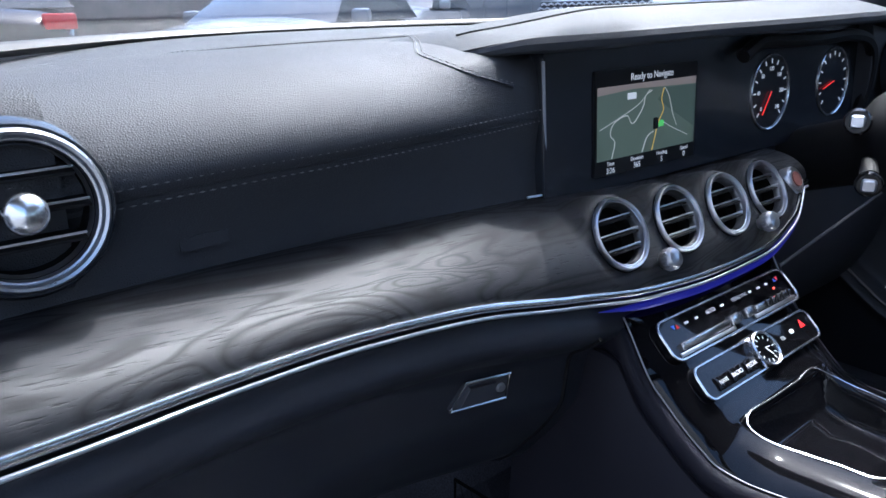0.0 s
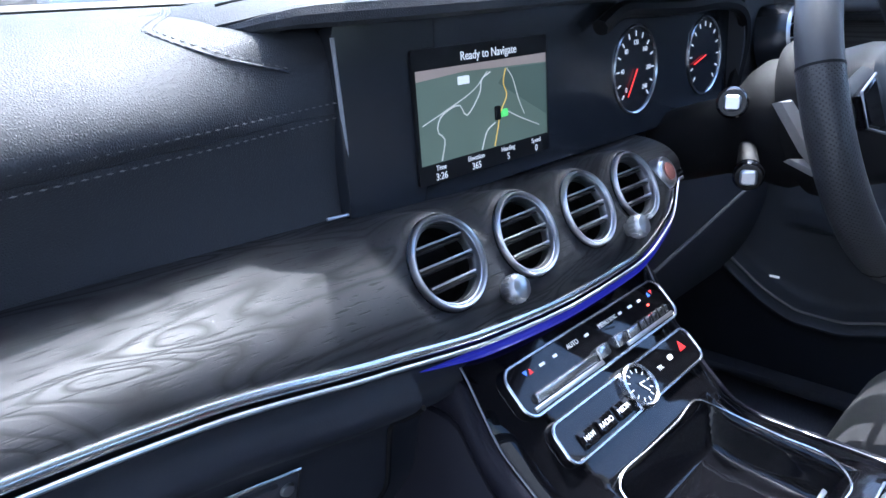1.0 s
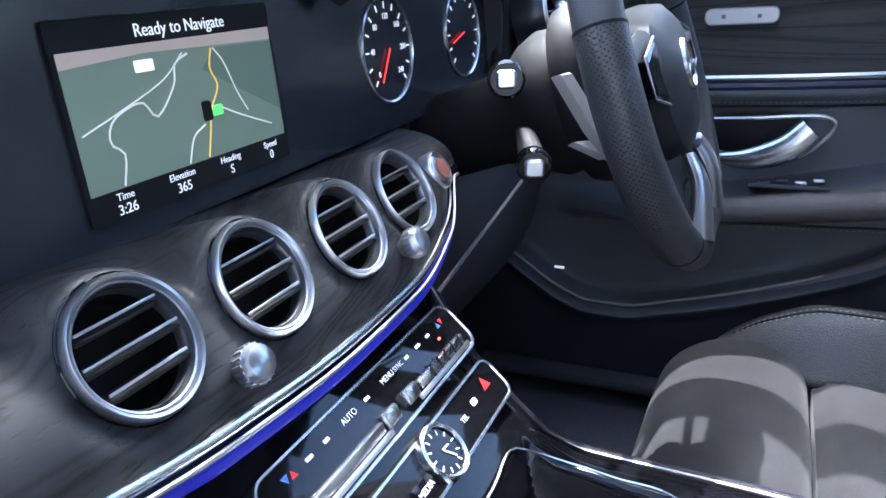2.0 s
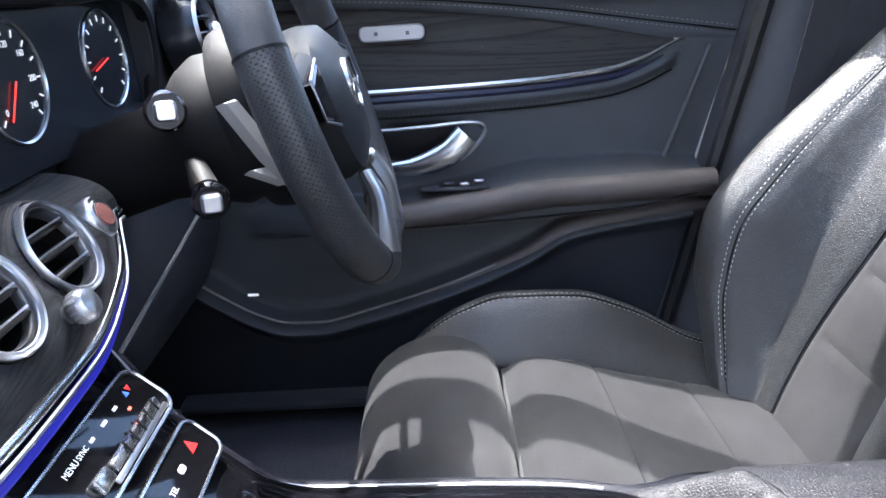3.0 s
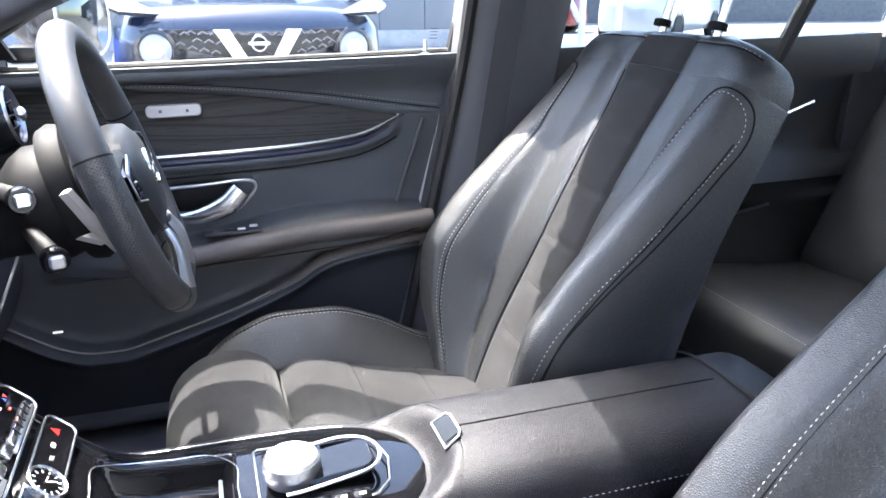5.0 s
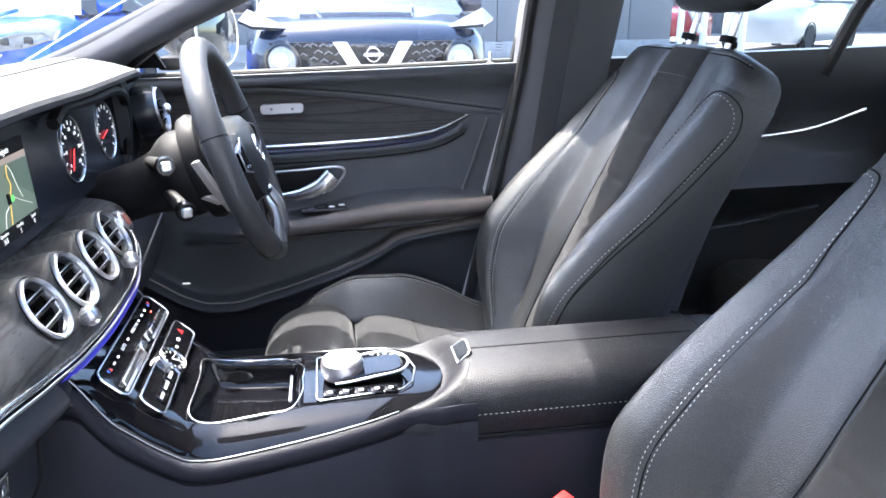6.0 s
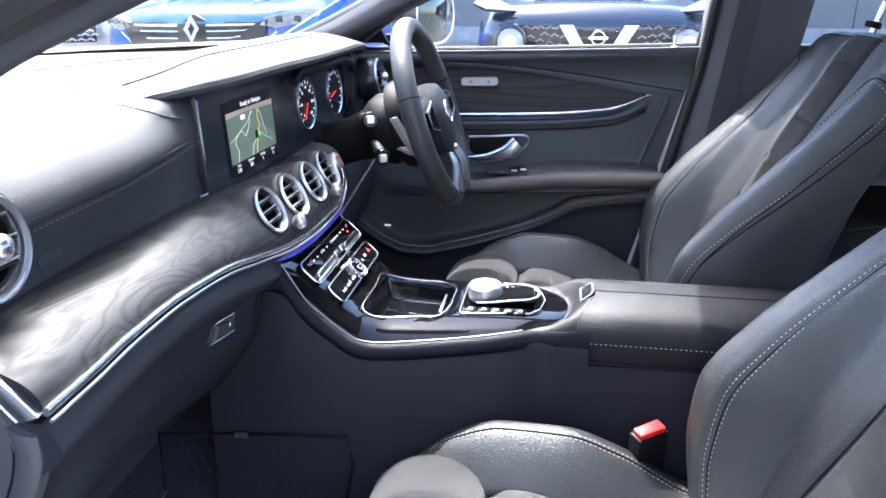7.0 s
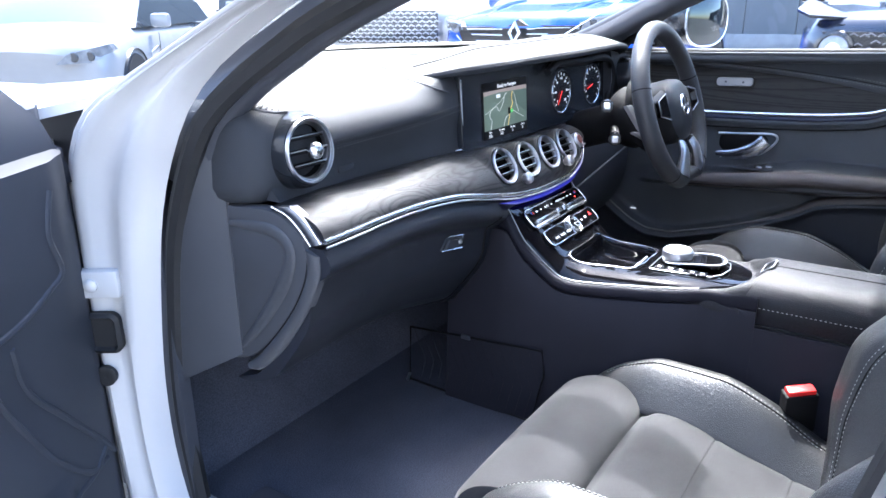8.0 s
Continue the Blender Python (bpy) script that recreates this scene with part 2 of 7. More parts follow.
def wood_mat(name, base, streak, along=0, rings=15.0, spread=(3.4, 13.0)):
    """Dark open-pored ash: long pores and looping growth rings, in tone, gloss and relief."""
    m = mat(name, base, rough=0.36, spec=0.22, coat=0.0)
    nt = m.node_tree
    b = nt.nodes["Principled BSDF"]
    co = nt.nodes.new("ShaderNodeTexCoord")
    mp = nt.nodes.new("ShaderNodeMapping")
    mp.inputs["Scale"].default_value = [spread[0] if k == along else spread[1] for k in range(3)]
    nt.links.new(co.outputs["Object"], mp.inputs["Vector"])
    n = nt.nodes.new("ShaderNodeTexNoise")
    n.inputs["Scale"].default_value, n.inputs["Detail"].default_value, n.inputs["Distortion"].default_value = 1.2, 1.5, 0.8
    nt.links.new(mp.outputs[0], n.inputs["Vector"])
    k = nt.nodes.new("ShaderNodeMath")
    k.operation = "MULTIPLY"
    k.inputs[1].default_value = rings
    nt.links.new(n.outputs["Fac"], k.inputs[0])
    fr = nt.nodes.new("ShaderNodeMath")
    fr.operation = "PINGPONG"
    fr.inputs[1].default_value = 0.5
    nt.links.new(k.outputs[0], fr.inputs[0])
    fine = nt.nodes.new("ShaderNodeTexNoise")
    mp2 = nt.nodes.new("ShaderNodeMapping")
    mp2.inputs["Scale"].default_value = [25 if k == along else 520 for k in range(3)]
    nt.links.new(co.outputs["Object"], mp2.inputs["Vector"])
    nt.links.new(mp2.outputs[0], fine.inputs["Vector"])
    fine.inputs["Scale"].default_value, fine.inputs["Detail"].default_value = 1.0, 3.0
    band = nt.nodes.new("ShaderNodeMapRange")
    band.inputs["From Min"].default_value, band.inputs["From Max"].default_value = 0.0, 0.28
    nt.links.new(fr.outputs[0], band.inputs["Value"])
    pore = nt.nodes.new("ShaderNodeMapRange")
    pore.inputs["From Min"].default_value, pore.inputs["From Max"].default_value = 0.30, 0.43
    nt.links.new(fine.outputs["Fac"], pore.inputs["Value"])
    mx = nt.nodes.new("ShaderNodeMath")
    mx.operation = "MULTIPLY"
    nt.links.new(band.outputs[0], mx.inputs[0])
    nt.links.new(pore.outputs[0], mx.inputs[1])
    ramp = nt.nodes.new("ShaderNodeMix")
    ramp.data_type = "RGBA"
    ramp.inputs[6].default_value, ramp.inputs[7].default_value = (*base, 1), (*streak, 1)
    nt.links.new(mx.outputs[0], ramp.inputs[0])
    nt.links.new(ramp.outputs[2], b.inputs["Base Color"])
    ro = nt.nodes.new("ShaderNodeMapRange")
    ro.inputs["To Min"].default_value, ro.inputs["To Max"].default_value = 0.64, 0.50
    nt.links.new(mx.outputs[0], ro.inputs["Value"])
    nt.links.new(ro.outputs[0], b.inputs["Roughness"])
    b.inputs["Specular IOR Level"].default_value = 0.17
    bu = nt.nodes.new("ShaderNodeBump")
    bu.inputs["Strength"].default_value, bu.inputs["Distance"].default_value = 0.6, 0.00022
    nt.links.new(mx.outputs[0], bu.inputs["Height"])
    nt.links.new(bu.outputs[0], b.inputs["Normal"])
    return m


def glow(name, colour, strength):
    m = mat(name, colour, 0.4)
    b = m.node_tree.nodes["Principled BSDF"]
    b.inputs["Emission Color"].default_value, b.inputs["Emission Strength"].default_value = (*colour, 1), strength
    return m


def glass_mat(name, tint, rough=0.0):
    m = bpy.data.materials.new(name)
    m.use_nodes = True
    b = m.node_tree.nodes["Principled BSDF"]
    b.inputs["Base Color"].default_value = (*tint, 1)
    b.inputs["Roughness"].default_value, b.inputs["Transmission Weight"].default_value, b.inputs["IOR"].default_value = rough, 1.0, 1.45
    return m


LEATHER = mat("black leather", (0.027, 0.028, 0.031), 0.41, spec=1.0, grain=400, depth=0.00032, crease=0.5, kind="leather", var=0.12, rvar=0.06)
LEATHER.node_tree.nodes["Principled BSDF"].inputs["Coat Roughness"].default_value = 0.34
DOORL = mat("door leather", (0.070, 0.076, 0.086), 0.42, grain=560, depth=0.0003, kind="leather", var=0.12, rvar=0.06)
DASH = mat("grained dash skin", (0.043, 0.046, 0.052), 0.62, spec=0.17, grain=560, depth=0.00022, kind="leather", var=0.1, rvar=0.05)
SOFT = mat("soft dark plastic", (0.042, 0.045, 0.056), 0.58, grain=900, depth=0.0001, var=0.12)
GREYP = mat("grey door plastic", (0.100, 0.102, 0.112), 0.6, grain=900, depth=0.0001, var=0.1)
CAPP = mat("dark grey end plastic", (0.058, 0.060, 0.068), 0.55, grain=900, depth=0.00012, var=0.1)
SUEDE = mat("grey suede", (0.028, 0.028, 0.030), 0.95, spec=0.2, grain=1500, depth=0.0001, var=0.32, vscale=9, sheen=0.1, fleck=0.2)
CARPET = mat("dark carpet", (0.080, 0.085, 0.108), 0.95, spec=0.1, grain=700, depth=0.0012, var=0.2, fleck=0.3)
PANEL = mat("dull black screen glass", (0.016, 0.018, 0.022), 0.22, spec=0.5, rvar=0.08, vscale=9)
SILVERP = mat("silver painted plastic", (0.42, 0.42, 0.43), 0.32, metal=0.35, var=0.05)
VRING = mat("satin vent ring", (0.50, 0.51, 0.54), 0.30, metal=1.0, rvar=0.06, vscale=40)
DSATIN = mat("grey satin metal", (0.32, 0.33, 0.36), 0.38, metal=1.0, rvar=0.06, vscale=30)
LOWER = mat("dark lower door plastic", (0.018, 0.020, 0.027), 0.5, spec=0.4, grain=800, depth=0.0001, var=0.12)
SHROUD = mat("grained column plastic", (0.010, 0.010, 0.011), 0.6, spec=0.08, grain=900, depth=0.0001, var=0.1)
GLOSS = mat("piano black", (0.004, 0.004, 0.005), 0.05, coat=0.0, spec=0.32, rvar=0.02, vscale=30)
BLACK = mat("matt black", (0.006, 0.006, 0.007), 0.6, spec=0.2, var=0.1)
RUBBER = mat("black rubber", (0.015, 0.015, 0.016), 0.6, var=0.15, grain=300, depth=0.0001)
CHROME = mat("satin chrome", (0.80, 0.81, 0.83), 0.24, metal=1.0, rvar=0.05, vscale=40)
SATIN = mat("brushed aluminium", (0.62, 0.63, 0.66), 0.33, metal=1.0, rvar=0.06, vscale=40)
WOOD = wood_mat("black ash", (0.008, 0.008, 0.010), (0.019, 0.020, 0.023))
DOOR_WOOD = wood_mat("black ash door veneer", (0.030, 0.030, 0.031), (0.056, 0.055, 0.055), 1, 7.0, (1.3, 22.0))
THREAD = mat("pale thread", (0.48, 0.48, 0.46), 0.8, var=0.15, vscale=200)
WHITE = mat("white paint", (0.62, 0.61, 0.60), 0.25, coat=0.7, var=0.03)
RED = mat("red plastic", (0.75, 0.02, 0.02), 0.4, var=0.05)
WHITEP = mat("white lettering", (0.75, 0.75, 0.75), 0.5)
AMBIENT = glow("blue light strip", (0.015, 0.015, 0.22), 0.16)
ASPHALT = mat("asphalt", (0.22, 0.215, 0.205), 0.9, grain=120, depth=0.004, var=0.15, vscale=1.5, fleck=0.3)

# ---- the ground and the car's shell ----
bm = sheet([[(x, y, 0) for y in (-60, -10, 10, 60)] for x in (-60, -10, 10, 60)])
solo("ground", bm, ASPHALT, "pale worn asphalt of a car sales yard", "ground", kind="structure")

car = thing("car_body", (0, 0, 0.2), "white saloon car body seen from inside, passenger door open", "car")


def both(name, f, material, label=""):
    """The same part on the left and the right."""
    for s in (-1, 1):
        part(name, f(s), material, car, label)


# floor pan, tunnel and firewall
part("floor_pan", rbox((1.44, 2.6, 0.04), pose(0, -0.75, 0.27), 0.01), CARPET, car, "dark carpeted floor")
part("firewall", surf(lambda u, v: Vector((lerp(-0.72, 0.72, u), 0.30 + 0.22 * v, 0.29 + 0.62 * v)), 2, 6, (0, 0.03, 0)), CARPET, car, "carpeted toe board")
# roof
roof_z = curve((-2.0, 1.33), (-1.2, 1.40), (-0.75, 1.385), (-0.5, 1.34))
part("roof", surf(lambda u, v: Vector((lerp(-0.60, 0.60, u), lerp(-0.53 + 0.09 * (1 - (2 * u - 1) ** 2), -1.95, v), roof_z(lerp(-0.52, -1.95, v)) - 0.05 * abs(2 * u - 1) ** 3)), 12, 12, (0, 0, 0.04)), mat("grey headlining", (0.22, 0.22, 0.22), 0.9, grain=600, depth=0.0003, var=0.05), car, "grey cloth roof lining")
# rear bulkhead and parcel shelf
part("rear_shelf", surf(lambda u, v: Vector((lerp(-0.68, 0.68, u), lerp(-1.75, -2.2, v), 0.93 + 0.03 * v)), 2, 2, (0, 0, -0.03)), SOFT, car, "black rear parcel shelf")

# windscreen frame: base trim, header, pillars
base_y = lambda x: 0.74 - 0.50 * (abs(x) / 0.7) ** 2.2
pill = [(0.33, 0.925), (0.258, 0.951), (0.151, 0.987), (-0.053, 1.090), (-0.22, 1.175), (-0.40, 1.262), (-0.56, 1.330)]
pill_back = [(0.12, 0.90), (0.108, 0.942), (0.045, 0.992), (-0.155, 1.083), (-0.32, 1.160), (-0.50, 1.240), (-0.66, 1.300)]


def pillar_trim(s):
    """The dark inner cover of a windscreen pillar, from the dash to the roof."""
    front = spline([(s * (0.672 - 0.10 * i / 6), y, z) for i, (y, z) in enumerate(pill)], 24)
    back = spline([(s * (0.690 - 0.10 * i / 6), y, z) for i, (y, z) in enumerate(pill_back)], 24)
    rows = []
    for a, b in zip(front, back):
        row = []
        for k in range(9):
            t = k / 8
            p = a.lerp(b, t)
            row.append(p + Vector((-s * 0.014 * math.sin(math.pi * t), 0, -0.004 * math.sin(math.pi * t))))
        rows.append(row)
    return sheet(rows, (s * 0.02, 0.0, 0.02))


def pillar_core(s):
    """The steel of a windscreen pillar, between its inner cover and the outer skin."""
    pts = []
    for i, (y, z) in enumerate(pill[1:]):
        k = [(0.262, 0.954), (0.159, 1.002), (-0.024, 1.083), (-0.16, 1.145), (-0.36, 1.228), (-0.55, 1.310)][i]
        x = 0.672 - 0.10 * (i + 1) / 6
        pts.append((s * (x + 0.050), lerp(y, k[0], 0.6), lerp(z, k[1], 0.6) - 0.004))
    return tube(spline(pts, 24), 0.028, 10)


part("pillar_core", pillar_core(1), SOFT, car)
both("pillar_trim", pillar_trim, SOFT, "dark grey windscreen pillar cover")
part("roof_header", tube([(x, -0.53 + 0.09 * (1 - (x / 0.6) ** 2), 1.330 + 0.02 * (1 - (x / 0.6) ** 2)) for x in np.linspace(-0.6, 0.6, 15)], 0.03, 8, flat=0.6), SOFT, car)
part("windscreen_base", tube([(x, base_y(x) + 0.01, 0.962) for x in np.linspace(-0.68, 0.68, 41)], 0.016, 8, flat=0.5), RUBBER, car, "black windscreen base seal")
both("roof_rail", lambda s: tube(spline([(s * 0.60, -0.50, 1.33), (s * 0.60, -1.0, 1.36), (s * 0.60, -1.6, 1.32), (s * 0.58, -2.1, 1.1)], 20), 0.035, 8), SOFT)

# door openings: white jamb, rubber seal and inner trim
jamb_out = [(0.31, 0.22), (0.315, 0.40), (0.325, 0.60), (0.335, 0.78), (0.325, 0.88), (0.262, 0.954), (0.159, 1.002), (0.076, 1.038), (-0.024, 1.083), (-0.25, 1.18), (-0.55, 1.31)]
jamb_in = [(0.20, 0.22), (0.245, 0.362), (0.255, 0.50), (0.238, 0.65), (0.200, 0.811), (0.138, 0.930), (0.088, 0.995), (0.016, 1.046), (-0.062, 1.090), (-0.28, 1.172), (-0.60, 1.290)]


def jamb(s):
    """The painted body surface round the front of a door opening."""
    a = spline([(s * (0.775 - (0.010 if s < 0 else 0.028) * max(0, i - 5)), y, z) for i, (y, z) in enumerate(jamb_out)], 40)
    b = spline([(s * (0.735 - (0.012 if s < 0 else 0.026) * max(0, i - 5)), y, z) for i, (y, z) in enumerate(jamb_in)], 40)
    rows = []
    for p, q in zip(a, b):
        row = []
        for k in range(13):
            t = k / 12
            e = p.lerp(q, t)
            bulge = 0.03 * math.sin(math.pi * t) + 0.012 * math.sin(3 * math.pi * t)
            row.append(e + Vector((s * bulge, 0, 0)))
        rows.append(row)
    return sheet(rows, (-s * 0.012, 0.03, 0.0))


both("door_jamb", jamb, WHITE, "glossy white painted door jamb")
seal_path = [(0.13, 0.24), (0.210, 0.28), (0.230, 0.38), (0.238, 0.50), (0.222, 0.65), (0.190, 0.79), (0.120, 0.924), (0.068, 0.980), (-0.008, 1.030), (-0.088, 1.074), (-0.30, 1.158), (-0.62, 1.276)]
both("door_seal", lambda s: tube(spline([(s * (0.722 - (0.013 if s < 0 else 0.024) * max(0, i - 6)), y, z) for i, (y, z) in enumerate(seal_path)], 50), 0.015, 8, hint=(1, 0, 0)), RUBBER, "black rubber door seal")


part("pillar_cover", tube(spline([(-0.696 + 0.013 * max(0, i - 6), y + 0.004, z - 0.002) for i, (y, z) in enumerate(seal_path) if i > 3], 50), 0.023, 10, flat=0.9, hint=(1, 0, 0)), SOFT, car, "dark rounded pillar cover")


def kick_trim(s):
    """The dark cover between the dash end, the seal and the sill."""
    top = spline([(s * 0.712, y, z) for y, z in seal_path[2:7]], 24)
    rows = []
    for p in top:
        rows.append([Vector((s * (lerp(0.716, 0.686, t * t)), lerp(p.y + 0.01, 0.115, t), max(p.z, 0.545 + 0.56 * (0.213 - lerp(p.y + 0.01, 0.115, t))))) for t in np.linspace(0, 1, 8)])
    return sheet(rows, (s * 0.01, 0, 0))


both("kick_trim", kick_trim, CAPP, "grey plastic side trim beside the footwell")
both("side_wall", lambda s: surf(lambda u, v: Vector((s * 0.715, lerp(0.22, 0.62, u), lerp(0.28, 0.95, v))), 4, 6, (s * 0.02, 0, 0)), SOFT)
both("sill", lambda s: rbox((0.13, 2.0, 0.10), pose(s * 0.765, -0.70, 0.275), 0.02), WHITE, "white painted door sill")
both("sill_cover", lambda s: rbox((0.08, 1.5, 0.02), pose(s * 0.69, -0.60, 0.325), 0.008), SOFT, "black sill cover")
# bonnet and wings
bon_z = curve((0.4, 0.955), (0.8, 0.935), (1.4, 0.87), (1.9, 0.76), (2.1, 0.62))


def bonnet(u, v):
    x = lerp(-0.86, 0.86, u)
    y = lerp(base_y(x * 0.8) + 0.05, 2.1 - 0.35 * abs(x) ** 2, v)
    return Vector((x, y, bon_z(y) - 0.10 * abs(x / 0.86) ** 3.0 + 0.012 * math.exp(-(((abs(x) - 0.45) / 0.05) ** 2))))


part("bonnet", surf(bonnet, 32, 20, (0, 0, -0.02)), WHITE, car, "white painted bonnet")


def wing(s):
    return surf(lambda u, v: Vector((s * (0.86 + 0.05 * math.sin(math.pi * v) - 0.02 * u), lerp(0.50, 1.9, u), lerp(0.30, bonnet(0.5 + s * 0.5, u).z if u > 0.3 else lerp(0.90, bonnet(0.5 + s * 0.5, 0.3).z, u / 0.3), v))), 16, 8, (-s * 0.02, 0, 0))


both("wing", wing, WHITE, "white front wing")
part("wing_corner", surf(lambda u, v: Vector((-lerp(0.86, 0.70, u), lerp(lerp(0.42, 0.30, u), 0.72, v), lerp(0.932, 0.970, u) - 0.01 * v)), 6, 6, (0, 0, -0.015)), WHITE, car)
both("quarter_panel", lambda s: surf(lambda u, v: Vector((s * (0.80 + 0.05 * math.sin(math.pi * v)), lerp(-1.75, -2.6, u), lerp(0.3, 0.95, v))), 6, 6, (-s * 0.02, 0, 0)), WHITE)
part("boot", surf(lambda u, v: Vector((lerp(-0.8, 0.8, u), lerp(-2.15, -2.6, v), 0.97 - 0.05 * v)), 6, 4, (0, 0, -0.03)), WHITE, car)

# pillars behind the front doors, with belts
def b_pillar(s):
    f = spline([(s * 0.715, -0.60, 0.30), (s * 0.71, -0.655, 0.60), (s * 0.70, -0.715, 0.90), (s * 0.665, -0.73, 1.10), (s * 0.60, -0.78, 1.34)], 20)
    b = spline([(s * 0.715, -0.86, 0.30), (s * 0.71, -0.88, 0.60), (s * 0.70, -0.925, 0.90), (s * 0.665, -0.945, 1.10), (s * 0.60, -0.96, 1.34)], 20)
    return sheet([[p.lerp(q, t) + Vector((-s * 0.035 * math.sin(math.pi * t) ** 0.6, 0, 0)) for t in np.linspace(0, 1, 9)] for p, q in zip(f, b)], (s * 0.05, 0, 0))


both("centre_pillar", b_pillar, GREYP, "dark grey centre pillar cover")
both("pillar_seal", lambda s: tube(spline([(s * 0.70, -0.60, 0.33), (s * 0.695, -0.66, 0.62), (s * 0.685, -0.722, 0.92), (s * 0.645, -0.742, 1.12), (s * 0.585, -0.79, 1.33)], 24), 0.012, 8), RUBBER)
# rear doors
def rear_door(s):
    zt = curve((-1.75, 0.985), (-0.92, 0.965))
    rows = []
    for u in np.linspace(0, 1, 18):
        y = lerp(-0.90, -1.75, u)
        rows.append([Vector((s * (0.735 - 0.035 * sstep(0.80, 0.96, z) - 0.06 * math.exp(-(((z - 0.66) / 0.05) ** 2))), y, z)) for z in np.linspace(0.32, zt(y), 26)])
    return sheet(rows, (s * 0.06, 0, 0))


both("rear_door", rear_door, LEATHER, "black rear door panel")
part("rear_door_strip", tube(spline([(0.715, -0.98, 0.758), (0.715, -1.26, 0.772), (0.715, -1.45, 0.79), (0.715, -1.6, 0.835)], 20), 0.005, 8), CHROME, car, "slim chrome strip on the rear door")
part("rear_door_handle", tube(spline([(0.705, -1.18, 0.66), (0.69, -1.215, 0.675), (0.69, -1.26, 0.70), (0.70, -1.285, 0.728)], 14), lambda t: 0.008 + 0.008 * math.sin(math.pi * t), 8), CHROME, car, "chrome inner door handle")
part("rear_pillar", tube([(0.715, -1.47, 0.92), (0.69, -1.515, 1.06), (0.60, -1.62, 1.34)], 0.018, 8), RUBBER, car)
both("rear_side_trim", lambda s: surf(lambda u, v: Vector((s * 0.712, lerp(-1.70, -2.3, u), lerp(0.30, 0.985, v))), 4, 4, (s * 0.02, 0, 0)), SOFT)
both("rear_door_pocket", lambda s: tube(spline([(s * 0.712, -0.95, 0.50), (s * 0.705, -1.10, 0.535), (s * 0.70, -1.25, 0.56), (s * 0.70, -1.5, 0.60)], 20), 0.006, 8), SOFT)
both("rear_quarter", lambda s: sheet([[(s * 0.60, -1.72, 1.335), (s * 0.66, -1.74, 1.16), (s * 0.72, -1.76, 0.975)], [(s * 0.57, -1.97, 1.335), (s * 0.62, -2.10, 1.16), (s * 0.69, -2.25, 0.965)]], (-s * 0.02, 0, 0)), WHITE, "white rear roof pillar")
# windows
GLASS = glass_mat("clear glass", (1, 1, 1))


def screen_pt(u, v):
    x = lerp(-0.68, 0.68, u)
    lo = Vector((x, base_y(x) + 0.02, 0.965))
    hi = Vector((x * 0.85, -0.56 + 0.08 * (1 - (x / 0.68) ** 2), 1.345))
    p = lo.lerp(hi, v)
    p.z += 0.03 * math.sin(math.pi * v)
    return p


pane = part("windscreen", surf(screen_pt, 20, 12, (0, 0.002, 0.004)), GLASS, car, "clear windscreen")
pane.visible_shadow = False
def sensor_ring(v, w, drop):
    """A section of the housing that hangs under the top of the windscreen."""
    c = screen_pt(0.493, v)
    return [c + Vector((x * w, 0, z)) for x, z in ((-1, -0.004), (-1, -0.3 * drop), (-0.75, -0.8 * drop), (0, -drop), (0.75, -0.8 * drop), (1, -0.3 * drop), (1, -0.004))]


# Out of view; added to cut the sun that falls through the windscreen.
part("sensor_housing", loft([sensor_ring(*q) for q in ((0.50, 0.050, 0.010), (0.54, 0.068, 0.022), (0.64, 0.074, 0.040), (0.73, 0.074, 0.055), (0.78, 0.066, 0.060), (0.80, 0.050, 0.050))]), SOFT, car, "unseen dark sensor housing, added to cut the sun through the windscreen")
back = part("rear_screen", surf(lambda u, v: Vector((lerp(-0.56, 0.56, u), lerp(-1.95, -2.22, v), lerp(1.345, 0.965, v) + 0.03 * math.sin(math.pi * u) * (1 - v))), 10, 6, (0, 0.005, 0.005)), GLASS, car, "clear rear screen")
back.visible_shadow = False
TINT = glass_mat("tinted side glass", (0.78, 0.81, 0.81))
both("rear_window", lambda s: sheet([[(s * 0.712, -0.93, 0.962), (s * 0.668, -0.95, 1.12), (s * 0.60, -0.97, 1.345)], [(s * 0.712, -1.75, 0.98), (s * 0.668, -1.73, 1.14), (s * 0.60, -1.71, 1.335)]], (s * 0.004, 0, 0)), TINT, "tinted rear side window")
for ob in car.children:
    if ob.name.startswith("rear_window") and ob.data.vertices[0].co.x < 0:
        ob.visible_shadow = False

# ---- dashboard ----
dash = thing("dashboard", (0, 0.15, 0.5), "black leather dashboard with dark ash trim, chrome air vents and screens", "dashboard")
chr_z = curve((-0.69, 0.800), (-0.62, 0.797), (-0.55, 0.794), (-0.46, 0.790), (-0.36, 0.781), (-0.24, 0.757), (-0.12, 0.734), (0.0, 0.725), (0.10, 0.728), (0.18, 0.742), (0.26, 0.770))
chr_y = curve((-0.69, -0.054), (-0.62, -0.047), (-0.55, -0.038), (-0.46, -0.033), (-0.30, -0.034), (-0.12, -0.030), (0.08, -0.030), (0.18, -0.018), (0.26, 0.012))
wt_z = curve((-0.69, 0.835), (-0.55, 0.828), (-0.34, 0.822), (-0.16, 0.811), (0.1, 0.800), (0.3, 0.803), (0.5, 0.806))
wt_y = curve((-0.69, 0.028), (-0.60, 0.050), (-0.5, 0.062), (-0.3, 0.070), (-0.16, 0.080), (0.5, 0.080))
st_z = curve((-0.69, 0.872), (-0.6, 0.885), (-0.45, 0.890), (-0.2, 0.891))
st_y = curve((-0.69, 0.060), (-0.6, 0.046), (-0.45, 0.042), (-0.30, 0.056), (-0.17, 0.079))


